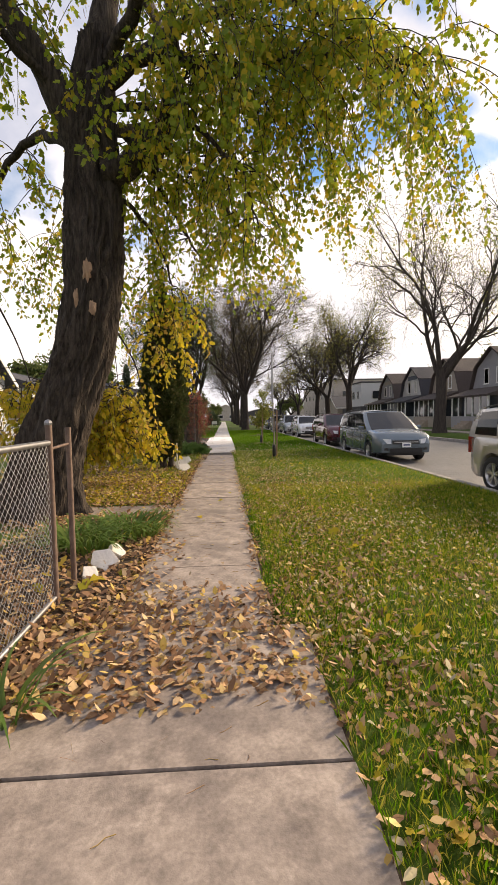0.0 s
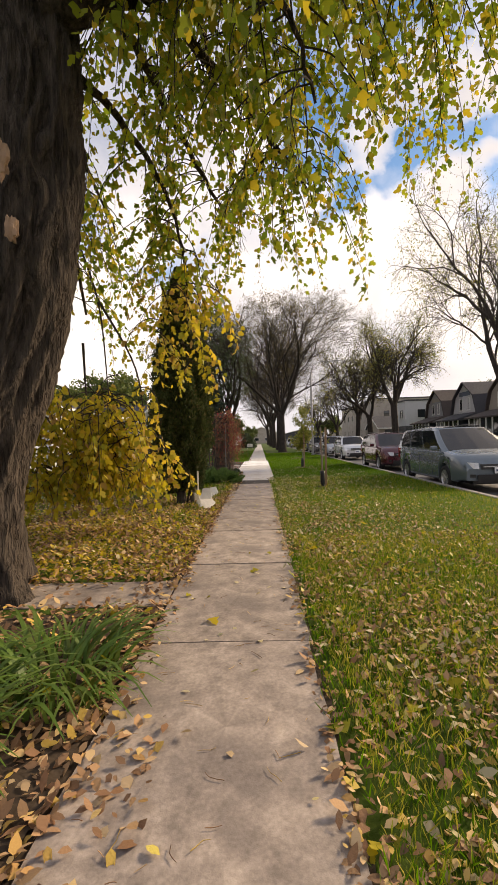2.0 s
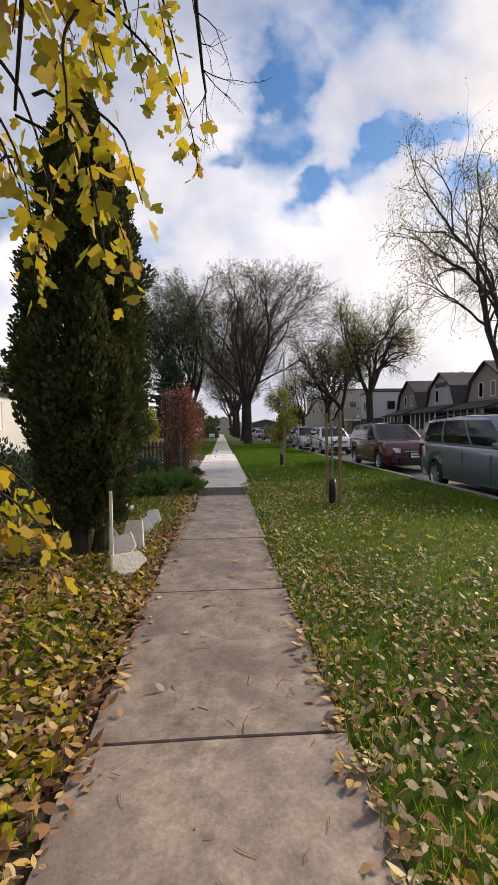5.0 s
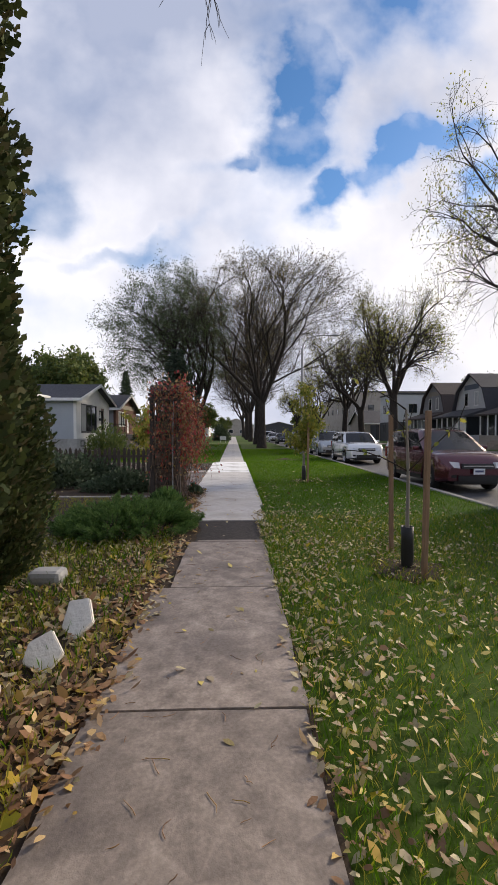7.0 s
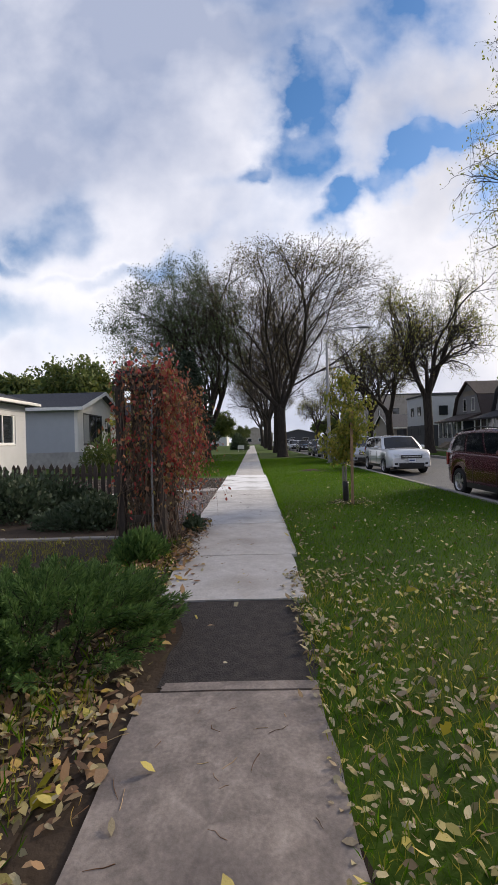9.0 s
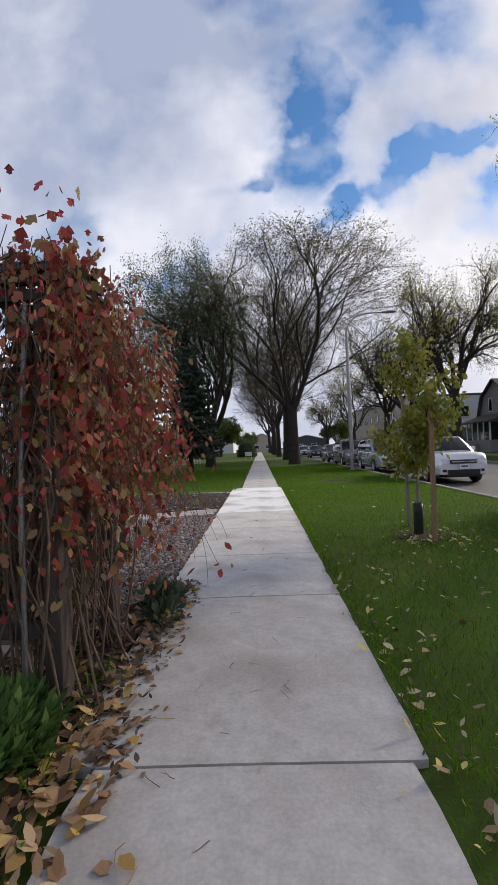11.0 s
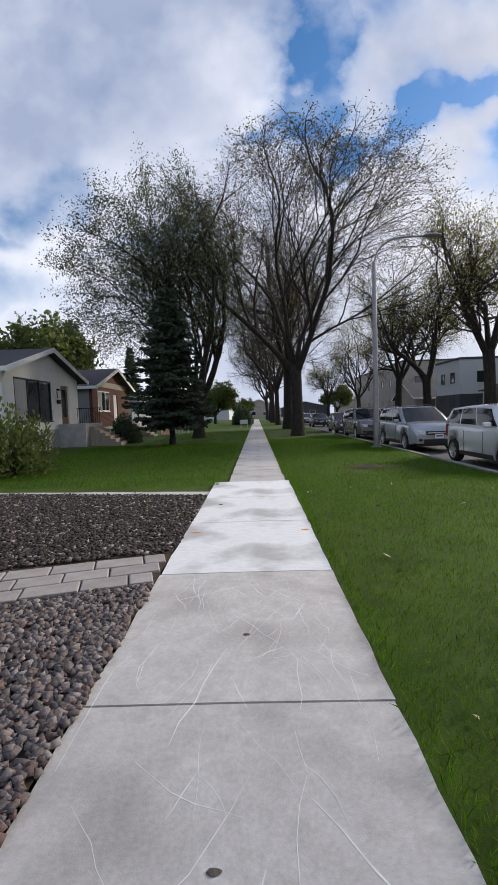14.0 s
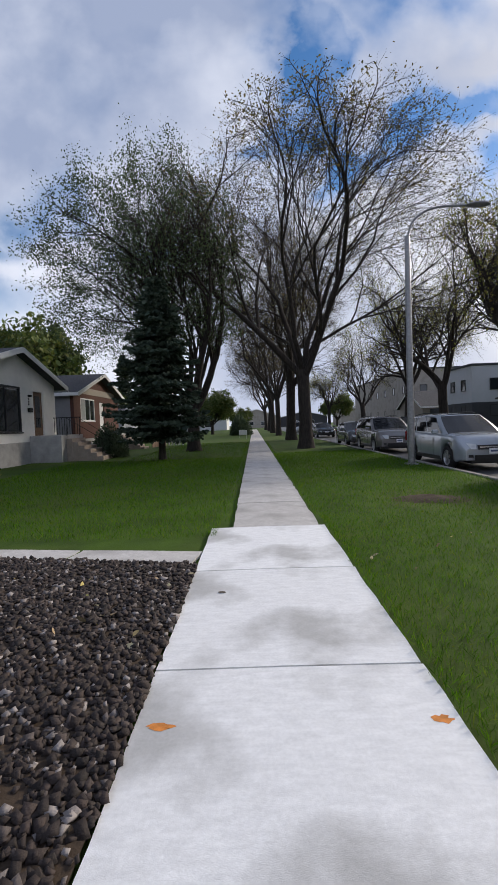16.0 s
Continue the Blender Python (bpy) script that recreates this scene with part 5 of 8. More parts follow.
    def back(u, v):
        a, b = side(1, v, 1), side(1, v, -1)
        return a.lerp(b, u) + Vector((0, -0.06 * math.sin(u * math.pi), 0))

    cm = bmesh.new()
    nu, nv = 10, 5

    def sheet(fn, a, b):
        g = [[cm.verts.new(fn(i / a, j / b)) for j in range(b + 1)] for i in range(a + 1)]
        for i in range(a):
            for j in range(b):
                cm.faces.new((g[i][j], g[i + 1][j], g[i + 1][j + 1], g[i][j + 1])).smooth = True

    sheet(lambda u, v: side(u, v, 1), nu, nv)
    sheet(lambda u, v: side(u, v, -1), nu, nv)
    sheet(front, 6, nv)
    sheet(back, 6, nv)
    sheet(lambda u, v: side(u, 1, 1).lerp(side(u, 1, -1), v) + Vector((0, 0.0, 0.045 * math.sin(v * math.pi))) + Vector((0, 0.10 * math.sin(v * math.pi) * (1 - u) ** 3, 0)) + Vector((0, -0.06 * math.sin(v * math.pi) * u ** 3, 0)), nu, 6)
    bmesh.ops.remove_doubles(cm, verts=cm.verts, dist=0.004)
    bmesh.ops.recalc_face_normals(cm, faces=cm.faces)
    part("cabin", cm, pm, t)
    part("windscreen", patch_bm(front, 0.06, 0.94, 0.05, 0.93, Vector((0, 0.012, 0.008))), M["car_glass"], t)
    part("rear_window", patch_bm(back, 0.1, 0.9, 0.15, 0.9, Vector((0, -0.01, 0.003))), M["car_glass"], t)
    for s in (1, -1):
        for u0, u1 in ((0.05, 0.36), (0.385, 0.67), (0.70, 0.93)):
            part("side_window", patch_bm(lambda u, v: side(u, v, s), u0, u1, 0.1, 0.88, Vector((0.009 * s, 0, 0)), 3), M["car_glass"], t)
        part("door_line", patch_bm(lambda u, v: Vector((hw * s * (1.0 - 0.012 * abs(v - 0.4)), f0 - cowl - 0.72 - 0.012 * u, 0.36 + (belt - 0.48) * v)), 0, 1, 0, 1, Vector((0.004 * s, 0, 0)), 2), M["car_black"], t)
        part("door_line", patch_bm(lambda u, v: Vector((hw * s * (1.0 - 0.012 * abs(v - 0.4)), f0 - cowl - 1.72 - 0.012 * u, 0.36 + (belt - 0.48) * v)), 0, 1, 0, 1, Vector((0.004 * s, 0, 0)), 2), M["car_black"], t)
        for q in (1.52, 2.5):
            part("door_handle", box_bm(-0.012, 0.012, -0.09, 0.09, -0.014, 0.014, 0.008, Matrix.Translation((hw * s * 0.995, f0 - cowl - q + 0.0, belt - 0.14))), pm, t)
        mir = box_bm(-0.10, 0.10, -0.05, 0.06, -0.065, 0.065, 0.035, Matrix.Translation(((hw + 0.09) * s, f0 - cowl - 0.36, belt + 0.07)))
        part("wing_mirror", mir, pm, t)
        # lamps wrap the corner
        hz = nose + 0.0
        part("headlight", patch_bm(lambda u, v: Vector((s * (hw * 0.50 + hw * 0.42 * u), f0 - 0.045 - 0.30 * u ** 2.4 - 0.05 * v, hz - 0.13 + 0.15 * v + 0.03 * u)), 0, 1, 0, 1, Vector((0.02 * s, 0.022, 0.004)), 5), M["lens"], t)
        part("tail_light", patch_bm(lambda u, v: Vector((s * (hw * 0.93 - hw * 0.18 * u), b0 + 0.03 + 0.1 * (1 - u) ** 2, belt - 0.32 + 0.34 * v)), 0, 1, 0, 1, Vector((0.012 * s, -0.02, 0)), 3), M["taillight"], t)
        part("fog_lamp", patch_bm(lambda u, v: Vector((s * (hw * 0.62 + hw * 0.2 * u), f0 - 0.02 - 0.08 * u, 0.40 + 0.08 * v)), 0, 1, 0, 1, Vector((0, 0.014, 0)), 2), M["car_black"], t)
        if rails:
            ra = Acc()
            ra.tube([tuple(side(u, 1, s) + Vector((-0.03 * s, 0, 0.03 + 0.035 * math.sin(u * math.pi)))) for u in np.linspace(0.08, 0.92, 9)], [0.017] * 9, 6)
            part("roof_rail", ra.mesh("roof_rail", M["car_black"]), None, t)
        if clad:
            ys2 = [v for v in ys if v > b0 + 0.1]
            part("sill_trim", patch_bm(lambda u, v: Vector((hw * s * 0.985, wr + arch + 0.02 + (wf - wr - 2 * arch - 0.04) * u, 0.25 + 0.12 * v)), 0, 1, 0, 1, Vector((0.012 * s, 0, 0)), 2), M["car_black"], t)
    part("grille", patch_bm(lambda u, v: Vector(((u - 0.5) * W * 0.46, f0 - 0.03 - 0.03 * v, nose - 0.14 + 0.13 * v)), 0, 1, 0, 1, Vector((0, 0.02, 0)), 3), M["car_black"], t)
    part("grille_bar", patch_bm(lambda u, v: Vector(((u - 0.5) * W * 0.42, f0 - 0.035, nose - 0.085 + 0.03 * v)), 0, 1, 0, 1, Vector((0, 0.034, 0)), 2), M["chrome"], t)
    part("lower_intake", patch_bm(lambda u, v: Vector(((u - 0.5) * W * 0.56, f0 - 0.02, 0.32 + 0.15 * v)), 0, 1, 0, 1, Vector((0, 0.016, 0)), 3), M["car_black"], t)
    if plate:
        p = part("licence_plate", box_bm(-0.15, 0.15, f0 + 0.022, f0 + 0.032, 0.50, 0.65, 0.004), M["plate"], t)
        part("plate_print", box_bm(-0.11, 0.11, f0 + 0.033, f0 + 0.036, 0.555, 0.605), M["plate_bar"], p)
    if r not in WHEELS:
        WHEELS[r] = wheel_meshes(r)
    for s in (1, -1):
        for yy in (wf, wr):
            tyre = part("wheel", WHEELS[r][0], None, t)
            tyre.matrix_basis = Matrix.Translation((s * (hw - 0.115), yy, r)) @ Matrix.Rotation(0 if s > 0 else math.pi, 4, "Z")
            part("rim", WHEELS[r][1], None, tyre)
            part("brake_disc", WHEELS[r][2], None, tyre)
    return t


CAR_X = 6.33
car("suv_pale", "pale beige sport utility vehicle parked at the kerb", CAR_X + 0.06, 7.0, (0.42, 0.40, 0.37), 4.6, 1.8, 1.75, 2.65, 1.06, 1.0, 0.8, 1.3, 0.55, 0.18, 0.06, 0.36)
car("minivan", "grey-blue minivan with roof rails parked at the kerb", CAR_X - 0.14, 16.45, (0.12, 0.155, 0.185), 5.1, 1.94, 1.76, 3.03, 1.06, 0.93, 0.74, 1.08, 1.05, 0.25, 0.08, 0.33, fov=1.0, clad=False)
car("suv_maroon", "dark maroon compact sport utility vehicle parked at the kerb", CAR_X + 0.08, 23.8, (0.085, 0.012, 0.022), 4.5, 1.84, 1.69, 2.69, 1.06, 0.98, 0.78, 1.15, 0.85, 0.3, 0.1, 0.345)
car("hatchback_white", "white boxy hatchback parked at the kerb", CAR_X + 0.28, 33.5, (0.70, 0.71, 0.73), 4.14, 1.8, 1.61, 2.57, 1.04, 0.97, 0.8, 1.1, 0.62, 0.16, 0.05, 0.335, rails=False)
car("crossover_silver", "silver-blue crossover parked beside the street lamp", CAR_X + 0.12, 39.9, (0.40, 0.43, 0.47), 4.65, 1.84, 1.68, 2.73, 1.05, 0.98, 0.76, 1.15, 0.9, 0.35, 0.1, 0.35)
car("suv_grey", "grey sport utility vehicle parked in the row", CAR_X + 0.05, 47.5, (0.20, 0.19, 0.19), 4.75, 1.9, 1.72, 2.85, 1.08, 1.0, 0.8, 1.2, 0.85, 0.3, 0.1, 0.36)
car("sedan_dark", "dark grey hatchback parked in the row", CAR_X, 53.5, (0.10, 0.105, 0.11), 4.3, 1.78, 1.5, 2.6, 0.95, 0.88, 0.68, 1.2, 0.95, 0.7, 0.2, 0.32, rails=False)
car("sedan_dark", "black sedan parked farther up the row", CAR_X + 0.5, 69.5, (0.02, 0.022, 0.025), 4.6, 1.8, 1.45, 2.7, 0.93, 0.86, 0.66, 1.3, 0.95, 1.0, 0.5, 0.32, rails=False)
car("sedan_white", "white sedan parked far up the street", CAR_X, 78, (0.6, 0.6, 0.62), 4.6, 1.8, 1.48, 2.7, 0.93, 0.86, 0.66, 1.3, 0.95, 1.0, 0.5, 0.32, rails=False)
car("suv_white", "white sport utility vehicle far up the street", CAR_X, 86, (0.62, 0.62, 0.63), 4.6, 1.84, 1.7, 2.7)
car("sedan_silver", "silver sedan far up the street", CAR_X, 95, (0.4, 0.4, 0.42), 4.6, 1.8, 1.48, 2.7, 0.93, 0.86, 0.66, 1.3, 0.95, 1.0, 0.5, 0.32, rails=False)
car("suv_black", "black sport utility vehicle on the far side of the street", 11.9, 63, (0.02, 0.02, 0.022), 4.7, 1.88, 1.75, 2.8, rz=0)


# ---------------------------------------------------------------- houses
def wall_with_holes(bm, w, h, holes, th, gable=0.0, m=None):
    """An upright wall along local x (0 to w), facing -y, with rectangular openings (x0, x1, z0, z1) cut through it and a gable on top."""
    xs = sorted({0.0, w, *(v for q in holes for v in q[:2])})
    zs = sorted({0.0, h, *(v for q in holes for v in q[2:4])})
    made = []

    def solid(i, j):
        if not (0 <= i < len(xs) - 1 and 0 <= j < len(zs) - 1):
            return False
        cx, cz = (xs[i] + xs[i + 1]) / 2, (zs[j] + zs[j + 1]) / 2
        return not any(a < cx < b and c < cz < d for a, b, c, d in holes)

    vs = {}

    def vert(i, j, k):
        if (i, j, k) not in vs:
            vs[(i, j, k)] = bm.verts.new((xs[i], th * k, zs[j]))
            made.append(vs[(i, j, k)])
        return vs[(i, j, k)]

    for i in range(len(xs) - 1):
        for j in range(len(zs) - 1):
            if not solid(i, j):
                continue
            bm.faces.new([vert(*q) for q in ((i, j, 0), (i + 1, j, 0), (i + 1, j + 1, 0), (i, j + 1, 0))])
            bm.faces.new([vert(*q) for q in ((i, j, 1), (i, j + 1, 1), (i + 1, j + 1, 1), (i + 1, j, 1))])
            for di, dj, a, b in ((-1, 0, (i, j), (i, j + 1)), (1, 0, (i + 1, j + 1), (i + 1, j)), (0, -1, (i + 1, j), (i, j)), (0, 1, (i, j + 1), (i + 1, j + 1))):
                if not solid(i + di, j + dj) and not (dj == 1 and j == len(zs) - 2 and gable):
                    bm.faces.new([vert(*a, 0), vert(*b, 0), vert(*b, 1), vert(*a, 1)])
    if gable:
        g = [bm.verts.new(p) for p in ((0, 0, h), (w, 0, h), (w / 2, 0, h + gable), (0, th, h), (w, th, h), (w / 2, th, h + gable))]
        made += g
        bm.faces.new((g[0], g[1], g[2])), bm.faces.new((g[5], g[4], g[3]))
        bm.faces.new((g[0], g[2], g[5], g[3])), bm.faces.new((g[2], g[1], g[4], g[5]))
    if m is not None:
        bmesh.ops.transform(bm, matrix=m, verts=made)


def window(parent, m, w, h, frame_mat, panes=2, curtain=False, depth=0.12, sill=True):
    """A window in an opening: frame, glass panes, sill; local x along the wall, facing -y."""
    bm = bmesh.new()
    b = 0.07
    ring = [[bm.verts.new((x, y, z)) for x, z in ((q, q), (w - q, q), (w - q, h - q), (q, h - q))] for y, q in ((-0.02, 0.0), (-0.02, b), (depth * 0.6, b), (depth * 0.6, 0.0))]
    for k in range(4):
        u, v = ring[k], ring[(k + 1) % 4]
        for i in range(4):
            bm.faces.new((u[i], u[(i + 1) % 4], v[(i + 1) % 4], v[i]))
    bmesh.ops.recalc_face_normals(bm, faces=bm.faces)
    win = part("window", bm, frame_mat, parent)
    win.matrix_basis = m
    for i in range(1, panes):
        part("mullion", box_bm(w * i / panes - 0.025, w * i / panes + 0.025, -0.01, depth * 0.55, b, h - b), frame_mat, win)
    for i in range(panes):
        part("pane", box_bm(w * i / panes + 0.03, w * (i + 1) / panes - 0.03, 0.03, 0.04, 0.05, h - 0.05), M["window_glass"], win)
    if curtain:
        part("curtain", box_bm(0.05, w * 0.36, 0.028, 0.03 - 0.001, 0.06, h - 0.06), M["curtain"], win)
    if sill:
        part("sill", box_bm(-0.05, w + 0.05, -0.07, 0.02, -0.05, -0.002, 0.006), frame_mat, win)
    return win


def gable_roof(parent, w, d, h, rise, over, mat, trim, th=0.14):
    """Ridge along local y over a house w wide and d deep, with white barge boards."""
    for s in (-1, 1):
        bm = bmesh.new()
        ex = w / 2 + over
        ez = h - rise * over / (w / 2)
        pr = [(0, h + rise), (s * ex, ez), (s * ex, ez + th), (0, h + rise + th)]
        a = [bm.verts.new((px + w / 2, -over, pz)) for px, pz in pr]
        b = [bm.verts.new((px + w / 2, d + over, pz)) for px, pz in pr]
        bm.faces.new(a if s < 0 else a[::-1]), bm.faces.new(b[::-1] if s < 0 else b)
        for i in range(4):
            bm.faces.new((a[i], b[i], b[(i + 1) % 4], a[(i + 1) % 4]))
        bmesh.ops.recalc_face_normals(bm, faces=bm.faces)
        part("roof", bm, mat, parent)
        bm = bmesh.new()
        for y0, y1 in ((-over - 0.035, -over - 0.003), (d + over + 0.003, d + over + 0.035)):
            q = [(0, h + rise - 0.08), (s * ex, ez - 0.08), (s * ex, ez + th + 0.015), (0, h + rise + th + 0.015)]
            a = [bm.verts.new((px + w / 2, y0, pz)) for px, pz in q]
            b = [bm.verts.new((px + w / 2, y1, pz)) for px, pz in q]
            bm.faces.new(a), bm.faces.new(b[::-1])
            for i in range(4):
                bm.faces.new((a[i], b[i], b[(i + 1) % 4], a[(i + 1) % 4]))
        add_box(bm, w / 2 + s * (ex + 0.003) - (0.0 if s > 0 else 0.05), w / 2 + s * (ex + 0.003) + (0.05 if s > 0 else 0.0), -over, d + over, ez - 0.05, ez + th)
        bmesh.ops.recalc_face_normals(bm, faces=bm.faces)
        part("barge_board", bm, trim, parent)


def shell(house, w, d, h, rise, front_holes, wall_mat, front_mat=None, side_holes=(), th=0.2, z0=0.0):
    """Four walls of a gabled house: front along x at y=0, depth d along +y."""
    bm = bmesh.new()
    wall_with_holes(bm, w, h, front_holes, th, rise)
    o = part("wall", bm, front_mat or wall_mat, house)
    o.location = (0, 0, z0)
    bm = bmesh.new()
    wall_with_holes(bm, w, h, [], th, rise, Matrix.Translation((w, d, z0)) @ Matrix.Rotation(math.pi, 4, "Z"))
    part("wall", bm, wall_mat, house)
    for sx in (0, 1):
        bm = bmesh.new()
        m = Matrix.Translation((w - 0.003, th, z0)) @ Matrix.Rotation(math.pi / 2, 4, "Z") if sx else Matrix.Translation((0.003, d - th, z0)) @ Matrix.Rotation(-math.pi / 2, 4, "Z")
        wall_with_holes(bm, d - 2 * th, h, side_holes if sx == 0 else [], th, 0, m)
        part("wall", bm, wall_mat, house)


def house_at(label, x, y, rz):
    return thing("house", label, "house", x, y, 0, rz)


# near side: fronts face the street (+x); local x runs towards +y, so local -y is +x
def bungalow_white():
    w, d, h, rise = 7.6, 9.0, 3.45, 1.2
    t = house_at("white stucco bungalow with a wide dark window and low gable", -10.5, 40.2, 90)
    t.location.z = 0.28
    holes = [(0.9, 4.3, 1.15, 3.15), (5.4, 6.35, 0.95, 3.05)]
    shell(t, w, d, h, rise, holes, M["stucco_grey"], M["stucco_white"])
    part("foundation", box_bm(-0.04, w + 0.04, -0.05, d + 0.04, -0.4, 0.7), M["foundation"], t, "grey concrete foundation")
    gable_roof(t, w, d, h, rise, 0.5, M["shingle"], M["white_paint"])
    window(t, Matrix.Translation((0.9, 0.02, 1.15)), 3.4, 2.0, M["dark_frame"], 3, True)
    window(t, Matrix.Translation((0.6, -0.065, 0.15)), 0.7, 0.42, M["dark_frame"], 1, False, sill=False)
    door = part("door", box_bm(5.43, 6.32, 0.06, 0.12, 0.96, 3.03, 0.01), M["door_brown"], t, "brown front door with long glass")
    part("door_glass", box_bm(5.65, 6.1, 0.045, 0.056, 1.35, 2.85), M["window_glass"], door)
    part("mailbox", box_bm(4.85, 5.13, -0.12, -0.002, 2.05, 2.25, 0.02), M["iron"], t, "black letter box")
    part("porch_light", box_bm(4.9, 5.05, -0.14, -0.002, 2.75, 2.85, 0.02), M["iron"], t)
    for i in range(3):
        part("house_number", box_bm(4.93, 5.01, -0.02, -0.003, 2.38 + 0.12 * i, 2.46 + 0.12 * i), M["iron"], t, "black house number bars")
    part("landing", box_bm(4.8, 7.3, -1.5, -0.05, -0.35, 0.95, 0.02), M["foundation"], t)
    for i in range(6):
        part("step", box_bm(5.3, 6.9, -1.5 - 0.28 * (i + 1), -1.505 - 0.28 * i, -0.33, 0.95 - 0.175 * (i + 1), 0.015), M["step"], t)
    rail = bmesh.new()
    for q in np.arange(0.1, 1.45, 0.13):
        add_box(rail, 7.2, 7.22, -q - 0.01, -q + 0.01, 0.95, 1.8)
    add_box(rail, 7.185, 7.235, -1.48, -0.06, 1.8, 1.84)
    part("railing", rail, M["iron"], t, "black iron porch railing")
    for sx in (5.35, 6.85):
        hr = Acc()
        hr.tube([(sx, -1.52, 0.9), (sx, -1.52, 1.75), (sx, -3.15, 0.72), (sx, -3.17, -0.28)], [0.018] * 4, 6)
        part("handrail", hr.mesh("handrail", M["iron"]), None, t)


def house_brick():
    w, d, h, rise = 8.2, 10.0, 3.35, 1.4
    t = house_at("bungalow with grey side wall and brown brick front", -10.7, 50.6, 90)
    t.location.z = 0.3
    holes = [(1.0, 3.3, 1.7, 3.1), (4.2, 5.1, 1.0, 3.0)]
    shell(t, w, d, h, rise, holes, M["siding_grey"], M["brick"])
    part("gable_panel", box_bm(0.9, w - 0.9, -0.03, -0.004, h + 0.02, h + 0.42), M["siding_tan"], t)
    gable_roof(t, w, d, h, rise, 0.5, M["shingle"], M["white_paint"])
    window(t, Matrix.Translation((1.0, 0.02, 1.7)), 2.3, 1.4, M["white_paint"], 3, True)
    part("door", box_bm(4.22, 5.08, 0.06, 0.12, 1.0, 2.98, 0.01), M["white_paint"], t)
    part("landing", box_bm(3.9, 5.6, -1.3, -0.05, -0.35, 0.9, 0.02), M["foundation"], t)
    for i in range(6):
        part("step", box_bm(4.1, 5.4, -1.3 - 0.28 * (i + 1), -1.305 - 0.28 * i, -0.35, 0.9 - 0.18 * (i + 1), 0.015), M["step"], t)
    part("foundation", box_bm(-0.04, w + 0.04, -0.05, d + 0.04, -0.4, 0.6), M["foundation"], t)


def house_siding():
    w, d, h, rise = 9.5, 9.0, 3.2, 1.6
    t = house_at("pale sided house with a white-framed window", -9.9, 23.5, 90)
    bm = bmesh.new()
    wall_with_holes(bm, w, h, [(7.0, 8.6, 1.5, 2.75), (2.5, 4.2, 1.5, 2.75)], 0.2)
    part("wall", bm, M["siding_white"], t)
    part("core", box_bm(0.0, w, 0.203, d, 0, h), M["siding_white"], t)
    for i in range(14):
        for x0, x1 in ((0, 2.42), (4.28, 6.92), (8.68, w)) if 1.45 < 0.62 + 0.185 * i < 2.8 else ((0, w),):
            part("siding_board", box_bm(x0, x1, -0.022, -0.003, 0.5 + 0.185 * i, 0.5 + 0.185 * i + 0.175), M["siding_white"], t)
    window(t, Matrix.Translation((7.0, 0.02, 1.5)), 1.6, 1.25, M["white_paint"], 2)
    window(t, Matrix.Translation((2.5, 0.02, 1.5)), 1.7, 1.25, M["white_paint"], 2)
    bm = bmesh.new()
    pr = [(-0.45, h - 0.02), (-0.45, h + 0.12), (d / 2, h + rise), (d + 0.45, h + 0.12), (d + 0.45, h - 0.02)]
    a = [bm.verts.new((-0.4, py, pz)) for py, pz in pr]
    b = [bm.verts.new((w + 0.4, py, pz)) for py, pz in pr]
    bm.faces.new(a), bm.faces.new(b[::-1])
    for i in range(5):
        bm.faces.new((a[i], b[i], b[(i + 1) % 5], a[(i + 1) % 5]))
    bmesh.ops.recalc_face_normals(bm, faces=bm.faces)
    part("roof", bm, M["shingle"], t)
    part("gutter", box_bm(-0.42, w + 0.42, -0.55, -0.455, h - 0.03, h + 0.1, 0.02), M["white_paint"], t)


def house_victorian():
    """White house glimpsed past the old maple."""
    w, d, h, rise = 5.0, 8.0, 3.4, 2.0
    t = house_at("white gabled house with a many-paned porch window", -10.6, 17.1, 90)
    holes = [(1.3, 3.7, 1.3, 3.0)]
    shell(t, w, d, h, rise, holes, M["siding_white"])
    gable_roof(t, w, d, h, rise, 0.45, M["shingle"], M["white_paint"])
    win = window(t, Matrix.Translation((1.3, 0.02, 1.3)), 2.4, 1.7, M["white_paint"], 4)
    part("glazing_bar", box_bm(0.05, 2.35, 0.0, 0.06, 0.83, 0.9), M["white_paint"], win)
    for q in np.arange(0.3, 4.7, 0.16):
        part("baluster", box_bm(q, q + 0.05, -1.25, -1.2, 0.5, 1.35), M["white_paint"], t)
    part("porch_deck", box_bm(0.1, w - 0.1, -1.4, -0.02, 0.3, 0.5), M["foundation"], t)
    part("porch_rail", box_bm(0.2, w - 0.2, -1.27, -1.18, 1.355, 1.43), M["white_paint"], t)
    up = box_bm(0.8, w - 0.8, 1.0, d - 1.0, h + 0.9, h + 2.9)
    part("upper_storey", up, M["siding_white"], t)


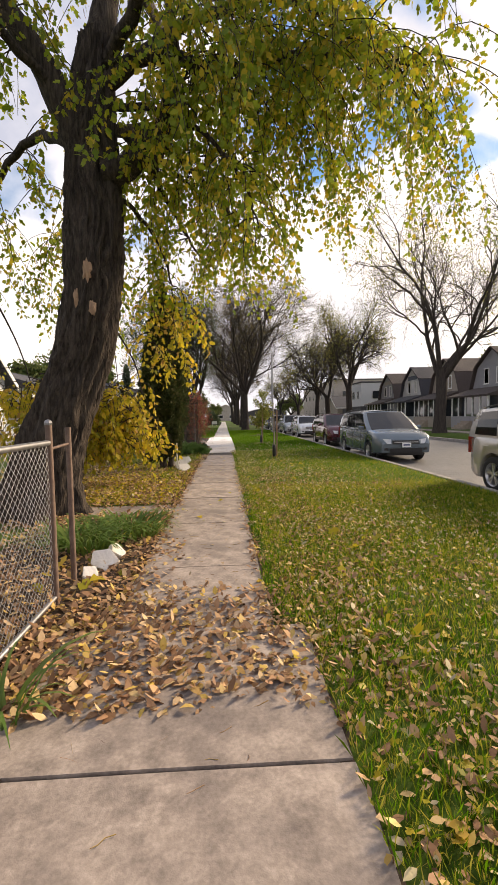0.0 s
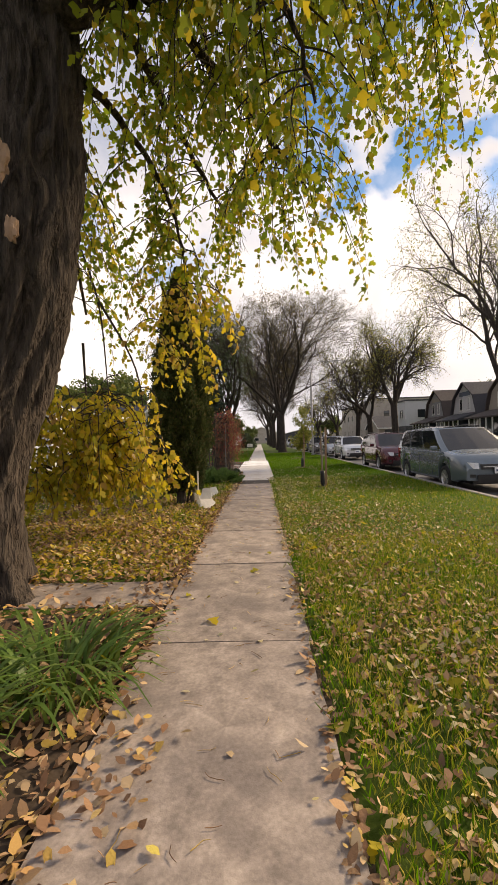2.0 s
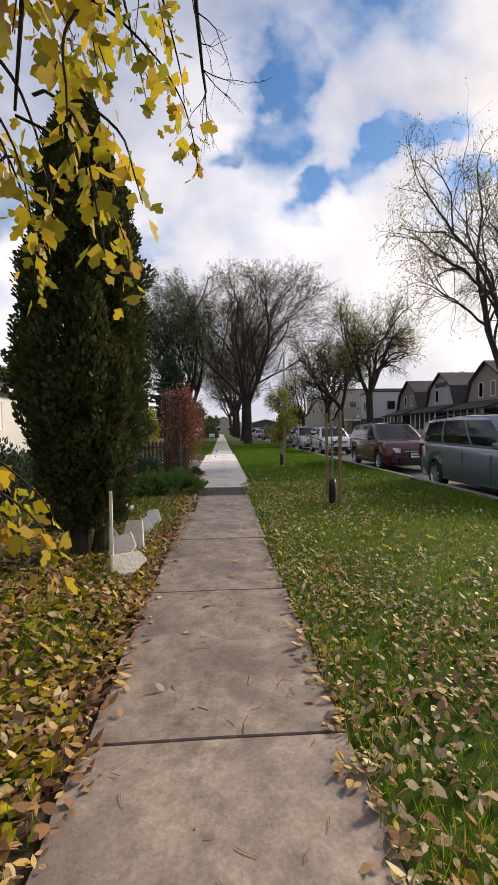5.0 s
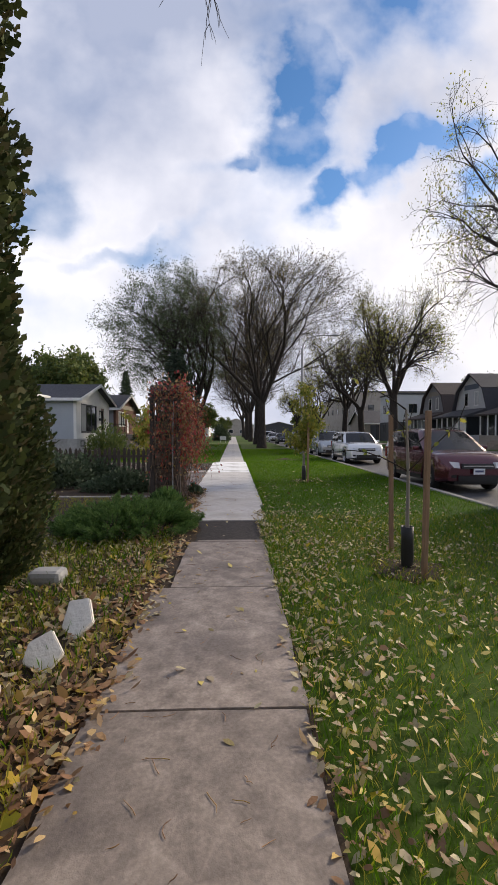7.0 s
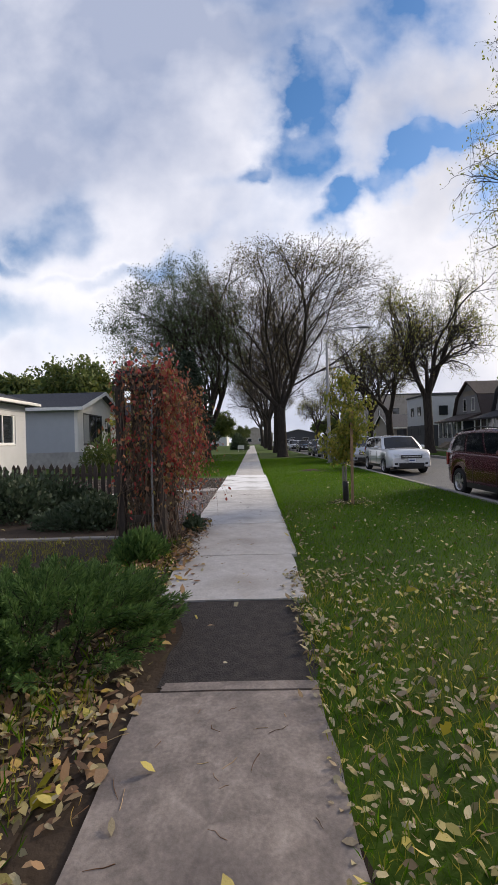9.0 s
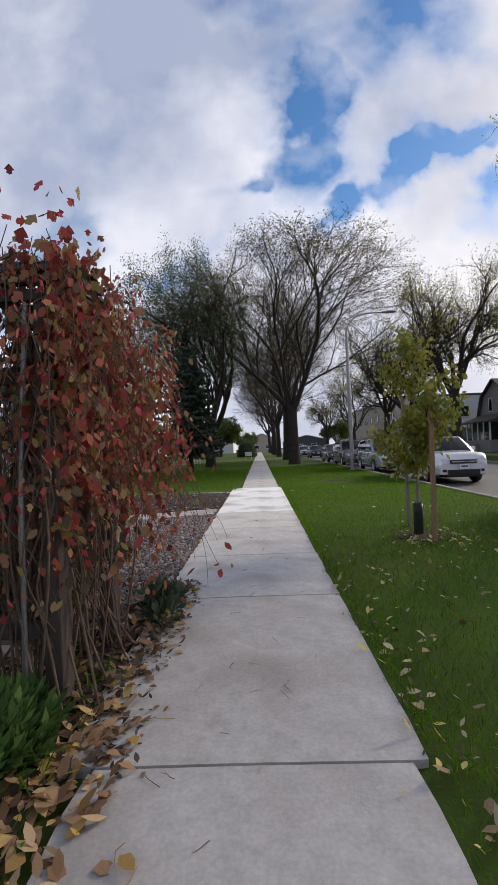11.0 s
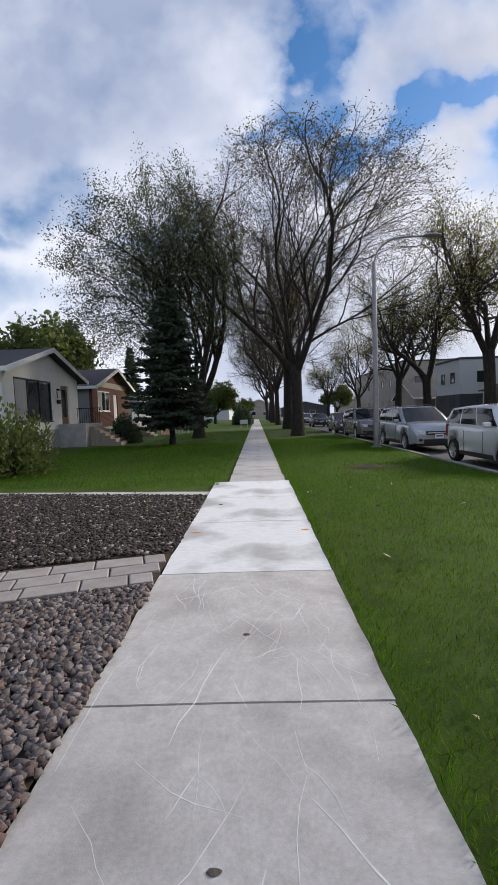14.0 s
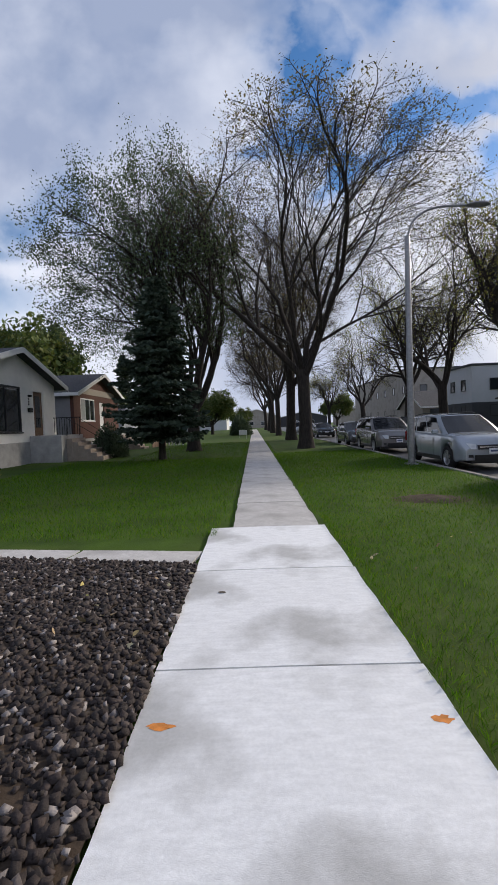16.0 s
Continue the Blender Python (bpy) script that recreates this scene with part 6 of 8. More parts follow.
def house_gambrel(y, mat, roof, dark, label, w=6.4):
    """Across the street: one and a half storeys, gambrel front over a closed porch, facing -x."""
    t = house_at(label, 24.0, y, -90)
    d, h = 9.0, 3.3
    prof = [(0, h), (w, h), (w * 0.86, h + 2.3), (w * 0.5, h + 3.9), (w * 0.14, h + 2.3)]
    bm = bmesh.new()
    a = [bm.verts.new((px, 0, pz)) for px, pz in prof] + []
    b = [bm.verts.new((px, d, pz)) for px, pz in prof]
    bm.faces.new(a), bm.faces.new(b[::-1])
    for i in range(5):
        bm.faces.new((a[i], b[i], b[(i + 1) % 5], a[(i + 1) % 5]))
    bmesh.ops.recalc_face_normals(bm, faces=bm.faces)
    part("upper_storey", bm, mat, t)
    part("wall", box_bm(0.02, w - 0.02, 0.02, d - 0.02, -0.1, h), mat, t)
    # roof skins over the two slopes of each side
    for i, j in ((1, 2), (2, 3), (3, 4), (4, 0)):
        p, q = Vector((prof[i][0], 0, prof[i][1])), Vector((prof[j][0], 0, prof[j][1]))
        nrm = Vector(((q - p).z, 0, -(q - p).x)).normalized()
        bm = bmesh.new()
        ring = [p + nrm * 0.01, q + nrm * 0.01, q + nrm * 0.13, p + nrm * 0.13]
        a = [bm.verts.new(v + Vector((0, -0.35, 0))) for v in ring]
        b = [bm.verts.new(v + Vector((0, d + 0.3, 0))) for v in ring]
        bm.faces.new(a), bm.faces.new(b[::-1])
        for k in range(4):
            bm.faces.new((a[k], b[k], b[(k + 1) % 4], a[(k + 1) % 4]))
        bmesh.ops.recalc_face_normals(bm, faces=bm.faces)
        part("roof", bm, roof, t)
    part("gable_cap", box_bm(w * 0.3, w * 0.7, -0.03, -0.004, h + 2.4, h + 2.9), dark, t)
    for x0 in (w * 0.36 - 0.35, w * 0.64 - 0.35):
        window(t, Matrix.Translation((x0, -0.03, h + 0.75)), 0.7, 1.4, M["white_paint"], 1)
    # closed porch with its own lean-to roof
    part("porch_base", box_bm(0.3, w - 0.3, -2.2, 0.01, -0.1, 1.15), mat, t)
    for q in np.linspace(0.36, w - 0.48, 6):
        part("porch_post", box_bm(q, q + 0.12, -2.2, -2.08, 1.15, 2.85), M["white_paint"], t)
    part("porch_window", box_bm(0.4, w - 0.4, -2.14, -2.10, 1.16, 2.84), M["window_glass"], t)
    for sx in (0.33, w - 0.37):
        part("porch_window", box_bm(sx, sx + 0.04, -2.08, -0.02, 1.16, 2.84), M["window_glass"], t)
    bm = bmesh.new()
    pr = [(-2.5, 2.85), (-2.5, 2.98), (-0.004, 3.75), (-0.004, 2.85)]
    a = [bm.verts.new((0.05, py, pz)) for py, pz in pr]
    b = [bm.verts.new((w - 0.05, py, pz)) for py, pz in pr]
    bm.faces.new(a), bm.faces.new(b[::-1])
    for k in range(4):
        bm.faces.new((a[k], b[k], b[(k + 1) % 4], a[(k + 1) % 4]))
    bmesh.ops.recalc_face_normals(bm, faces=bm.faces)
    part("porch_roof", bm, roof, t)
    for i in range(4):
        part("step", box_bm(w / 2 - 0.7, w / 2 + 0.7, -2.25 - 0.28 * (i + 1), -2.253 - 0.28 * i, -0.05, 0.75 - 0.18 * i, 0.01), M["step"], t)


bungalow_white()
house_brick()
house_siding()
house_victorian()
house_gambrel(64.5, M["siding_grey"], M["shingle_brown"], M["siding_tan"], "grey gambrel-fronted house with a glazed porch")
house_gambrel(56.4, M["siding_white"], M["shingle"], M["siding_blue"], "white gambrel-fronted house with blue dormer sides")
house_gambrel(48.3, M["siding_tan"], M["shingle_brown"], M["siding_tan"], "tan gambrel-fronted house with two upper windows")
house_gambrel(40.2, M["siding_grey"], M["shingle_brown"], M["siding_grey"], "grey house with a brown gambrel roof")
house_gambrel(31.6, M["siding_white"], M["shingle_brown"], M["siding_white"], "white house with a brown gambrel roof")


def flat_block(name, label, x0, x1, y0, y1, h, mat, low_mat, storeys, windows_w, cat="building"):
    t = thing(name, label, cat, x0, y0)
    w, d = x1 - x0, y1 - y0
    part("wall", box_bm(0, w, 0, d, -0.1, h), mat, t)
    part("lower_wall", box_bm(-0.04, w + 0.04, -0.04, d + 0.04, -0.1, h * 0.42), low_mat, t)
    part("parapet", box_bm(-0.12, w + 0.12, -0.12, d + 0.12, h - 0.02, h + 0.22, 0.03), M["flat_dark"], t)
    for s in range(storeys):
        z = h * (0.12 + 0.42 * s) + 0.5
        for q in np.arange(1.2, d - 1.6, windows_w):
            window(t, Matrix.Translation((-0.06, q + 1.1, z)) @ Matrix.Rotation(-math.pi / 2, 4, "Z"), 1.0, 1.3, M["dark_frame"], 1, sill=False)
        for q in np.arange(2.0, w - 2.0, windows_w * 1.4):
            window(t, Matrix.Translation((q, -0.06, z)), 1.2, 1.3, M["dark_frame"], 1, sill=False)
    return t


flat_block("townhouse", "modern flat-roofed house, white above and dark grey below", 24, 33, 73.5, 80, 7.0, M["siding_white"], M["flat_dark"], 2, 2.6, "house")
flat_block("apartment_block", "long flat-roofed beige building down the street", 25, 52, 96, 132, 9.4, M["flat_beige"], M["flat_beige"], 2, 5.0)
gar = thing("garage", "low gabled tan garage before the beige building", "garage", 22.5, 92.5, 0, -90)
shell(gar, 9.0, 7.0, 3.0, 2.2, [], M["siding_tan"])
gable_roof(gar, 9.0, 7.0, 3.0, 2.2, 0.4, M["shingle"], M["white_paint"])
for n, (x0, y0, w, d, h, mt) in enumerate(((-24, 150, 16, 14, 6, "siding_white"), (-6, 178, 14, 12, 7, "flat_beige"), (10, 190, 18, 12, 6, "flat_dark"), (30, 175, 26, 14, 8, "flat_beige"), (-46, 110, 12, 14, 5, "siding_grey"), (-22, 64, 10, 9, 4.5, "stucco_grey"), (-24, 78, 11, 10, 5, "siding_tan"))):
    t = thing("far_house", "plain distant house at the end of the street", "house", x0, y0, 0, 0, "distant houses")
    shell(t, w, d, h * 0.6, h * 0.35, [(w * 0.3, w * 0.42, 1.0, 2.3), (w * 0.6, w * 0.72, 1.0, 2.3)], M[mt])
    gable_roof(t, w, d, h * 0.6, h * 0.35, 0.4, M["shingle"], M["white_paint"])
    for q in (0.3, 0.6):
        window(t, Matrix.Translation((w * q, 0.02, 1.0)), w * 0.12, 1.3, M["white_paint"], 1, sill=False)
wall = part("board_fence", box_bm(23.5, 24.0, 80.5, 92, 0, 2.6, 0.02), M["flat_dark"])
tagged(wall, "dark board fence between the houses across the street", "fence")


# ---------------------------------------------------------------- street furniture and garden pieces
def pipe(name, pts, r, mat, parent, k=8, label=""):
    a = Acc()
    a.tube(pts, [r] * len(pts) if isinstance(r, (int, float)) else r, k)
    return part(name, a.mesh(name, mat), None, parent, label)


def street_lamp(x, y):
    t = thing("street_lamp", "tall grey steel street lamp with a curved arm", "street lamp", x, y)
    pipe("pole", [(0, 0, -0.05), (0, 0, 3), (0, 0, 6.9)], [0.11, 0.095, 0.075], M["galv"], t, 14)
    part("base_plate", box_bm(-0.17, 0.17, -0.17, 0.17, -0.02, 0.04, 0.01), M["galv"], t)
    pipe("arm", spline([(0, 0, 6.8), (0.2, 0, 7.35), (0.8, 0, 7.7), (1.9, 0, 7.75)], 16), 0.035, M["galv"], t, 8)
    bm = bmesh.new()
    bmesh.ops.create_uvsphere(bm, u_segments=16, v_segments=8, radius=1)
    for v in bm.verts:
        v.co = Vector((2.15 + v.co.x * 0.38, v.co.y * 0.16, 7.75 + v.co.z * (0.09 if v.co.z > 0 else 0.06)))
    part("lamp_head", bm, M["galv"], t)
    part("access_cover", box_bm(-0.05, 0.05, -0.118, -0.1, 0.5, 0.72, 0.01), M["galv"], t)


street_lamp(4.6, 38.8)


def sapling(x, y, stakes, h, label, leafy, seed, top=1.65, mats=("stake_wood", "stake_wood")):
    rng = np.random.default_rng(seed)
    t = thing("sapling", label, "sapling", x, y)
    pts, _ = bend_path(rng, (0, 0, -0.05), (0.01, 0.01, 1), h * 0.75, 8, 0.02, 0.02)
    pipe("trunk", pts, list(np.linspace(0.024, 0.012, 9)), M["stake_grey"], t, 8)
    a = Acc()
    tips = []
    for i in range(16 if leafy else 6):
        j = rng.integers(3, 9) if leafy else rng.integers(4, 9)
        d = turn_from(rng, np.array((0, 0, 1.0)), rng.uniform(0.35, 0.95))
        q, e = bend_path(rng, pts[j], d, rng.uniform(0.4, 1.0), 6, 0.12, 0.05 if leafy else 0.0)
        a.tube(q, np.linspace(0.009, 0.003, 7), 4)
        tips += list(q[2:])
    tagged(part("branchwork", a.mesh("sapling_branches", M["bark_elm"]), None, t), kind="stuff")
    if leafy:
        n = 2600
        tp = np.array(tips)
        p = tp[rng.integers(0, len(tp), n)] + rng.normal(0, 0.08, (n, 3))
        al = rng.normal(0, 0.5, (n, 3))
        al[:, 2] -= 0.9
        part("crown", leaves_mesh("sapling_leaves", p, al, rand_dirs(rng, n, 0.4), rng.uniform(0.06, 0.11, n), "oval", M["leaf_yellowgreen"], rng), None, t)
    else:
        n = 26
        tp = np.array(tips)
        part("crown", leaves_mesh("sapling_leaves", tp[rng.integers(0, len(tp), n)], rng.normal(0, 1, (n, 3)) - np.array((0, 0, 0.8)), rand_dirs(rng, n), rng.uniform(0.05, 0.08, n), "oval", M["leaf_yellowgreen"], rng), None, t)
    # black guard round the foot
    g = lathe([(0, 0.062), (0.15, 0.066), (0.3, 0.062), (0.44, 0.066), (0.44, 0.056), (0.0, 0.054)], 14)
    for v in g.verts:
        v.co = Vector((v.co.y, v.co.z, v.co.x + 0.005))
    part("trunk_guard", g, M["black_plastic"], t, "black ribbed plastic guard")
    for k, (sx, sy, lean) in enumerate(stakes):
        o = part("stake", box_bm(-0.024, 0.024, -0.024, 0.024, -0.1, top, 0.006), M[mats[k % len(mats)]], t)
        o.matrix_basis = pose(sx - x, sy - y, 0, lean, lean * 0.6, 12 * k)
        pipe("tie", spline([(sx - x, sy - y, top - 0.25), ((sx - x) * 0.5, (sy - y) * 0.5, top - 0.32), (pts[4][0], pts[4][1], top - 0.28)], 6), 0.007, M["black_plastic"], t, 5)
    return t


sapling(1.95, 15.2, [(2.04, 15.9, -0.6), (2.0, 14.9, 0.8)], 2.3, "bare young tree tied between two wooden stakes", False, 5)
sapling(2.2, 23.42, [(2.3, 24.1, -0.5), (2.24, 22.98, 0.6)], 3.3, "young tree with thin yellow-green leaves between two stakes", True, 6, 1.95, ("stake_grey", "stake_wood"))
sapling(-2.9, 25.35, [], 2.2, "thin leafy sapling standing in the gravel bed", True, 7)


def fallen_ring(x, y, seed):
    """Worn earth round a young tree."""
    rng = np.random.default_rng(seed)
    bm = bmesh.new()
    c = bm.verts.new((0, 0, 0.03))
    ring = [bm.verts.new((math.cos(a) * q, math.sin(a) * q, -0.005)) for a, q in ((2 * math.pi * i / 18, rng.uniform(0.3, 0.5)) for i in range(18))]
    for i in range(18):
        bm.faces.new((c, ring[i], ring[(i + 1) % 18]))
    o = part("soil_ring", bm, M["soil"])
    o.location = (x, y, 0.0)
    tagged(o, "bare soil ring around a young tree", "soil", kind="structure")


fallen_ring(1.95, 15.2, 1)
fallen_ring(2.2, 23.45, 2)
mound = bmesh.new()
bmesh.ops.create_grid(mound, x_segments=14, y_segments=14, size=1)
for v in mound.verts:
    q = max(0, 1 - v.co.length)
    v.co = Vector((v.co.x * 0.75, v.co.y * 0.55, -0.03 + 0.10 * q + 0.03 * q * noise.noise(v.co * 4)))
mo = part("earth_mound", mound, M["soil"])
mo.location = (2.75, 33.0, 0.012)
tagged(mo, "low worn mound of bare earth in the lawn", "mound", kind="structure")


def chain_fence():
    t = thing("chain_link_fence", "old chain link fence with rusty pipe posts beside the sidewalk", "fence")
    x = -1.15
    for py, h in ((3.44, 1.42), (0.9, 1.3), (-1.7, 1.3), (-4.2, 1.3)):
        p = pipe("post", [(x, py, -0.1), (x, py, h)], 0.026, M["rusty"], t, 10)
        bm = bmesh.new()
        bmesh.ops.create_uvsphere(bm, u_segments=10, v_segments=6, radius=0.03, matrix=Matrix.Translation((x, py, h)))
        part("post_cap", bm, M["galv"], p)
    pipe("post", [(-1.15, 3.85, -0.1), (-1.15, 3.85, 1.38)], 0.024, M["rusty"], t, 10)
    pipe("gate_bar", [(-1.15, 3.44, 1.22), (-1.15, 3.85, 1.24)], 0.012, M["rusty"], t, 6)
    pipe("top_rail", [(x, -4.2, 1.24), (x, 0.9, 1.26), (x, 3.42, 1.27)], 0.022, M["galv"], t, 10)
    pipe("bottom_rail", [(x, -4.2, 0.05), (x, 3.42, 0.06)], 0.018, M["galv"], t, 8)
    a = Acc()
    z0, z1 = 0.06, 1.25
    for y0 in np.arange(-4.2 - 1.2, 3.42, 0.065):
        for s in (1, -1):
            ya, yb = (y0, y0 + 1.19) if s > 0 else (y0 + 1.19, y0)
            p0, p1 = np.array((x, ya, z0)), np.array((x, yb, z1))
            for e in (0, 1):
                for lim, hi in ((-4.2, False), (3.42, True)):
                    d = p1 - p0
                    if (p0[1] > lim) == hi and (p1[1] > lim) == hi:
                        p0 = p1
                        break
                    for which in (0, 1):
                        q = p1 if which else p0
                        if (q[1] > lim) == hi and abs(q[1] - lim) > 1e-6:
                            f = (lim - p0[1]) / d[1]
                            if which:
                                p1 = p0 + d * f
                            else:
                                p0 = p0 + d * f
                            d = p1 - p0
                if np.allclose(p0, p1):
                    break
            if not np.allclose(p0, p1):
                a.tube([p0, p1], [0.0022, 0.0022], 3)
    tagged(part("wire_mesh", a.mesh("wire_mesh", M["galv"]), None, t), kind="stuff")


chain_fence()


def rock(name, label, x, y, sx, sy, sz, rx, ry, rz, seed, z=0.0, group="white stones"):
    """A broken limestone slab lying or leaning."""
    rng = np.random.default_rng(seed)
    bm = bmesh.new()
    n = 5
    out = [(math.cos(2 * math.pi * i / n + rng.uniform(-0.35, 0.35)) * rng.uniform(0.8, 1.15), math.sin(2 * math.pi * i / n + rng.uniform(-0.25, 0.25)) * rng.uniform(0.8, 1.1)) for i in range(n)]
    a = [bm.verts.new((px * sx, py * sy, sz)) for px, py in out]
    b = [bm.verts.new((px * sx * 1.04, py * sy * 1.04, -sz)) for px, py in out]
    bm.faces.new(a), bm.faces.new(b[::-1])
    for i in range(n):
        bm.faces.new((a[i], b[i], b[(i + 1) % n], a[(i + 1) % n]))
    bmesh.ops.recalc_face_normals(bm, faces=bm.faces)
    bmesh.ops.bevel(bm, geom=list(bm.edges), offset=0.007, segments=2, affect="EDGES")
    o = part(name, bm, M["limestone"])
    m = pose(x, y, 0, rx, ry, rz)
    low = min((m @ v.co).z for v in o.data.vertices)
    o.matrix_basis = pose(x, y, z - low - 0.03, rx, ry, rz)
    tagged(o, label, "stone", group)


STONE = "pale limestone slab leaning among fallen leaves"
for i, (x, y, sx, sy, sz, rx, ry, rz) in enumerate(((-0.93, 11.75, 0.13, 0.2, 0.022, 8, 64, -50), (-1.08, 12.2, 0.17, 0.16, 0.025, 12, 60, -70), (-1.02, 12.62, 0.23, 0.15, 0.03, 8, 62, -78),
                                                   (-1.35, 12.78, 0.15, 0.14, 0.025, 4, 58, -70), (-1.06, 13.4, 0.13, 0.12, 0.03, 14, 52, -60), (-1.0, 13.86, 0.15, 0.12, 0.022, 14, 42, -75), (-0.98, 4.22, 0.11, 0.14, 0.04, 10, 60, -70),
                                                   (-0.95, 4.55, 0.1, 0.1, 0.04, 0, 46, -40), (-1.05, 3.98, 0.1, 0.09, 0.03, 0, 25, -70))):
    rock("limestone_slab", STONE, x, y, sx, sy, sz, rx, ry, rz, 90 + i)
o = part("grey_boulder", box_bm(-0.16, 0.16, -0.12, 0.12, 0, 0.14, 0.05), M["foundation"])
o.location = (-1.66, 14.9, -0.01)
tagged(o, "small rounded grey boulder in the shrub bed", "stone")
stick = thing("marker_stake", "thin pale stake standing by the cedar", "stake", -1.12, 12.0)
part("shaft", box_bm(-0.015, 0.015, -0.01, 0.01, -0.05, 0.75, 0.004), M["limestone"], stick)


def arbor():
    t = thing("garden_arbor", "dark wooden garden arbor overgrown with red vine", "arbor")
    x0, x1, y0, y1 = -1.55, -1.02, 19.65, 20.4
    for x in (x0, x1):
        for y in (y0, y1):
            part("post", box_bm(x - 0.045, x + 0.045, y - 0.07, y + 0.07, -0.05, 2.1, 0.006), M["fence_wood"], t)
    for y in (y0, y1):
        for z in np.arange(0.35, 2.0, 0.33):
            part("slat", box_bm(x0 + 0.05, x1 - 0.05, y - 0.02, y + 0.02, z, z + 0.09, 0.004), M["fence_wood"], t)
    r = (y1 - y0) / 2
    for x in (x0, x1):
        bm = bmesh.new()
        prev = None
        for k in range(15):
            a = math.pi * k / 14
            ring = [bm.verts.new((x + dx, (y0 + y1) / 2 - math.cos(a) * q, 2.0 + math.sin(a) * q * 0.95)) for dx, q in ((-0.04, r - 0.05), (0.04, r - 0.05), (0.04, r + 0.06), (-0.04, r + 0.06))]
            if prev:
                for i in range(4):
                    bm.faces.new((prev[i], prev[(i + 1) % 4], ring[(i + 1) % 4], ring[i]))
            else:
                bm.faces.new(ring)
            prev = ring
        bm.faces.new(prev[::-1])
        bmesh.ops.recalc_face_normals(bm, faces=bm.faces)
        part("arch", bm, M["fence_wood"], t)
    for k in range(1, 12):
        a = math.pi * k / 12
        o = part("arch_slat", box_bm(x0 - 0.08, x1 + 0.08, -0.035, 0.035, -0.012, 0.012, 0.004), M["fence_wood"], t)
        o.matrix_basis = pose(0, (y0 + y1) / 2 - math.cos(a) * (r + 0.075), 2.0 + math.sin(a) * (r + 0.075) * 0.95, math.degrees(math.pi / 2 - a), 0, 0)
    v = thing("climbing_vine", "red and russet climbing vine hanging over the arbor", "vine")
    rng = np.random.default_rng(77)
    st = Acc()
    pos, al = [], []
    for _ in range(230):
        side = rng.choice(3, p=[0.55, 0.22, 0.23])
        if side == 0:      # front face towards the street
            p = np.array((x1 + 0.08 + abs(rng.normal(0, 0.19)), rng.uniform(y0 - 0.15, y1 + 0.15), rng.triangular(0.8, 1.9, 2.6)))
        elif side == 1:    # near end
            p = np.array((rng.uniform(x0 + 0.1, x1 + 0.2), y0 - abs(rng.normal(0, 0.16)) - 0.05, rng.triangular(0.7, 1.8, 2.45)))
        else:              # top
            a = rng.uniform(0.1, 3.0)
            p = np.array((rng.uniform(x0 + 0.1, x1 + 0.2), (y0 + y1) / 2 - math.cos(a) * (r + 0.1), 2.05 + math.sin(a) * (r + 0.08)))
        ln = rng.uniform(0.3, 0.9)
        q, _e = bend_path(rng, p, (rng.normal(0, 0.4), rng.normal(0, 0.4), -0.6), ln, 5, 0.25, -0.2)
        st.tube(q, np.linspace(0.003, 0.0012, 6), 3)
        for _ in range(int(ln * 15)):
            b = q[rng.integers(0, 6)] + rng.normal(0, 0.05, 3)
            if b[2] > 0.3:
                pos.append(b)
                al.append((rng.normal(0, 0.5), rng.normal(0, 0.5), -1.0))
    big_pos, big_al = [], []
    for k in range(150):    # shoots that reach out towards the walk, longest past the far post
        yy = rng.uniform(y0 - 0.1, y1 + 0.55)
        p = np.array((x1 + 0.02 if yy < y1 else x1 - rng.uniform(0, 0.3), yy, rng.triangular(0.9, 1.9, 2.6)))
        q, _e = bend_path(rng, p, (rng.uniform(0.3, 1), rng.normal(0.15, 0.5), rng.normal(0.1, 0.6)), rng.uniform(0.1, 0.24) if yy < y1 else rng.uniform(0.15, 0.32), 7, 0.4, -0.06)
        st.tube(q, np.linspace(0.0024, 0.001, 8), 3)
        for b in q[2:]:
            for _ in range(rng.integers(2, 5)):
                big_pos.append(b + rng.normal(0, 0.025, 3)), big_al.append((rng.normal(0, 0.7), rng.normal(0, 0.7), -0.8))
    for _ in range(80):      # strands that hang past the far post
        xx, yy, zt = rng.uniform(-1.3, -0.58), rng.uniform(y1, y1 + 0.75), rng.uniform(1.3, 2.35)
        q, _e = bend_path(rng, (xx, yy, zt), (rng.normal(0, 0.3), rng.normal(0, 0.3), -1), rng.uniform(0.5, 1.3), 8, 0.14, -0.05)
        q[:, 2] = np.maximum(q[:, 2], 0.02)
        st.tube(q, np.linspace(0.003, 0.0015, 9), 3)
        for b in q:
            for _ in range(rng.integers(1, 4)):
                big_pos.append(b + rng.normal(0, 0.04, 3)), big_al.append((rng.normal(0, 0.6), rng.normal(0, 0.6), -1.0))
    for _ in range(650):    # leaves over the walk face of the arbor
        big_pos.append((x1 + abs(rng.normal(0.05, 0.12)), rng.uniform(y0 - 0.2, y1 + 0.35), rng.triangular(0.75, 1.7, 2.75))), big_al.append((rng.normal(0.3, 0.5), rng.normal(0, 0.6), -1.0))
    for _ in range(420):     # and over its near end
        big_pos.append((rng.uniform(x0 - 0.1, x1 + 0.15), y0 - abs(rng.normal(0.04, 0.1)), rng.triangular(0.7, 2.1, 2.75))), big_al.append((rng.normal(0, 0.5), rng.normal(-0.3, 0.5), -1.0))
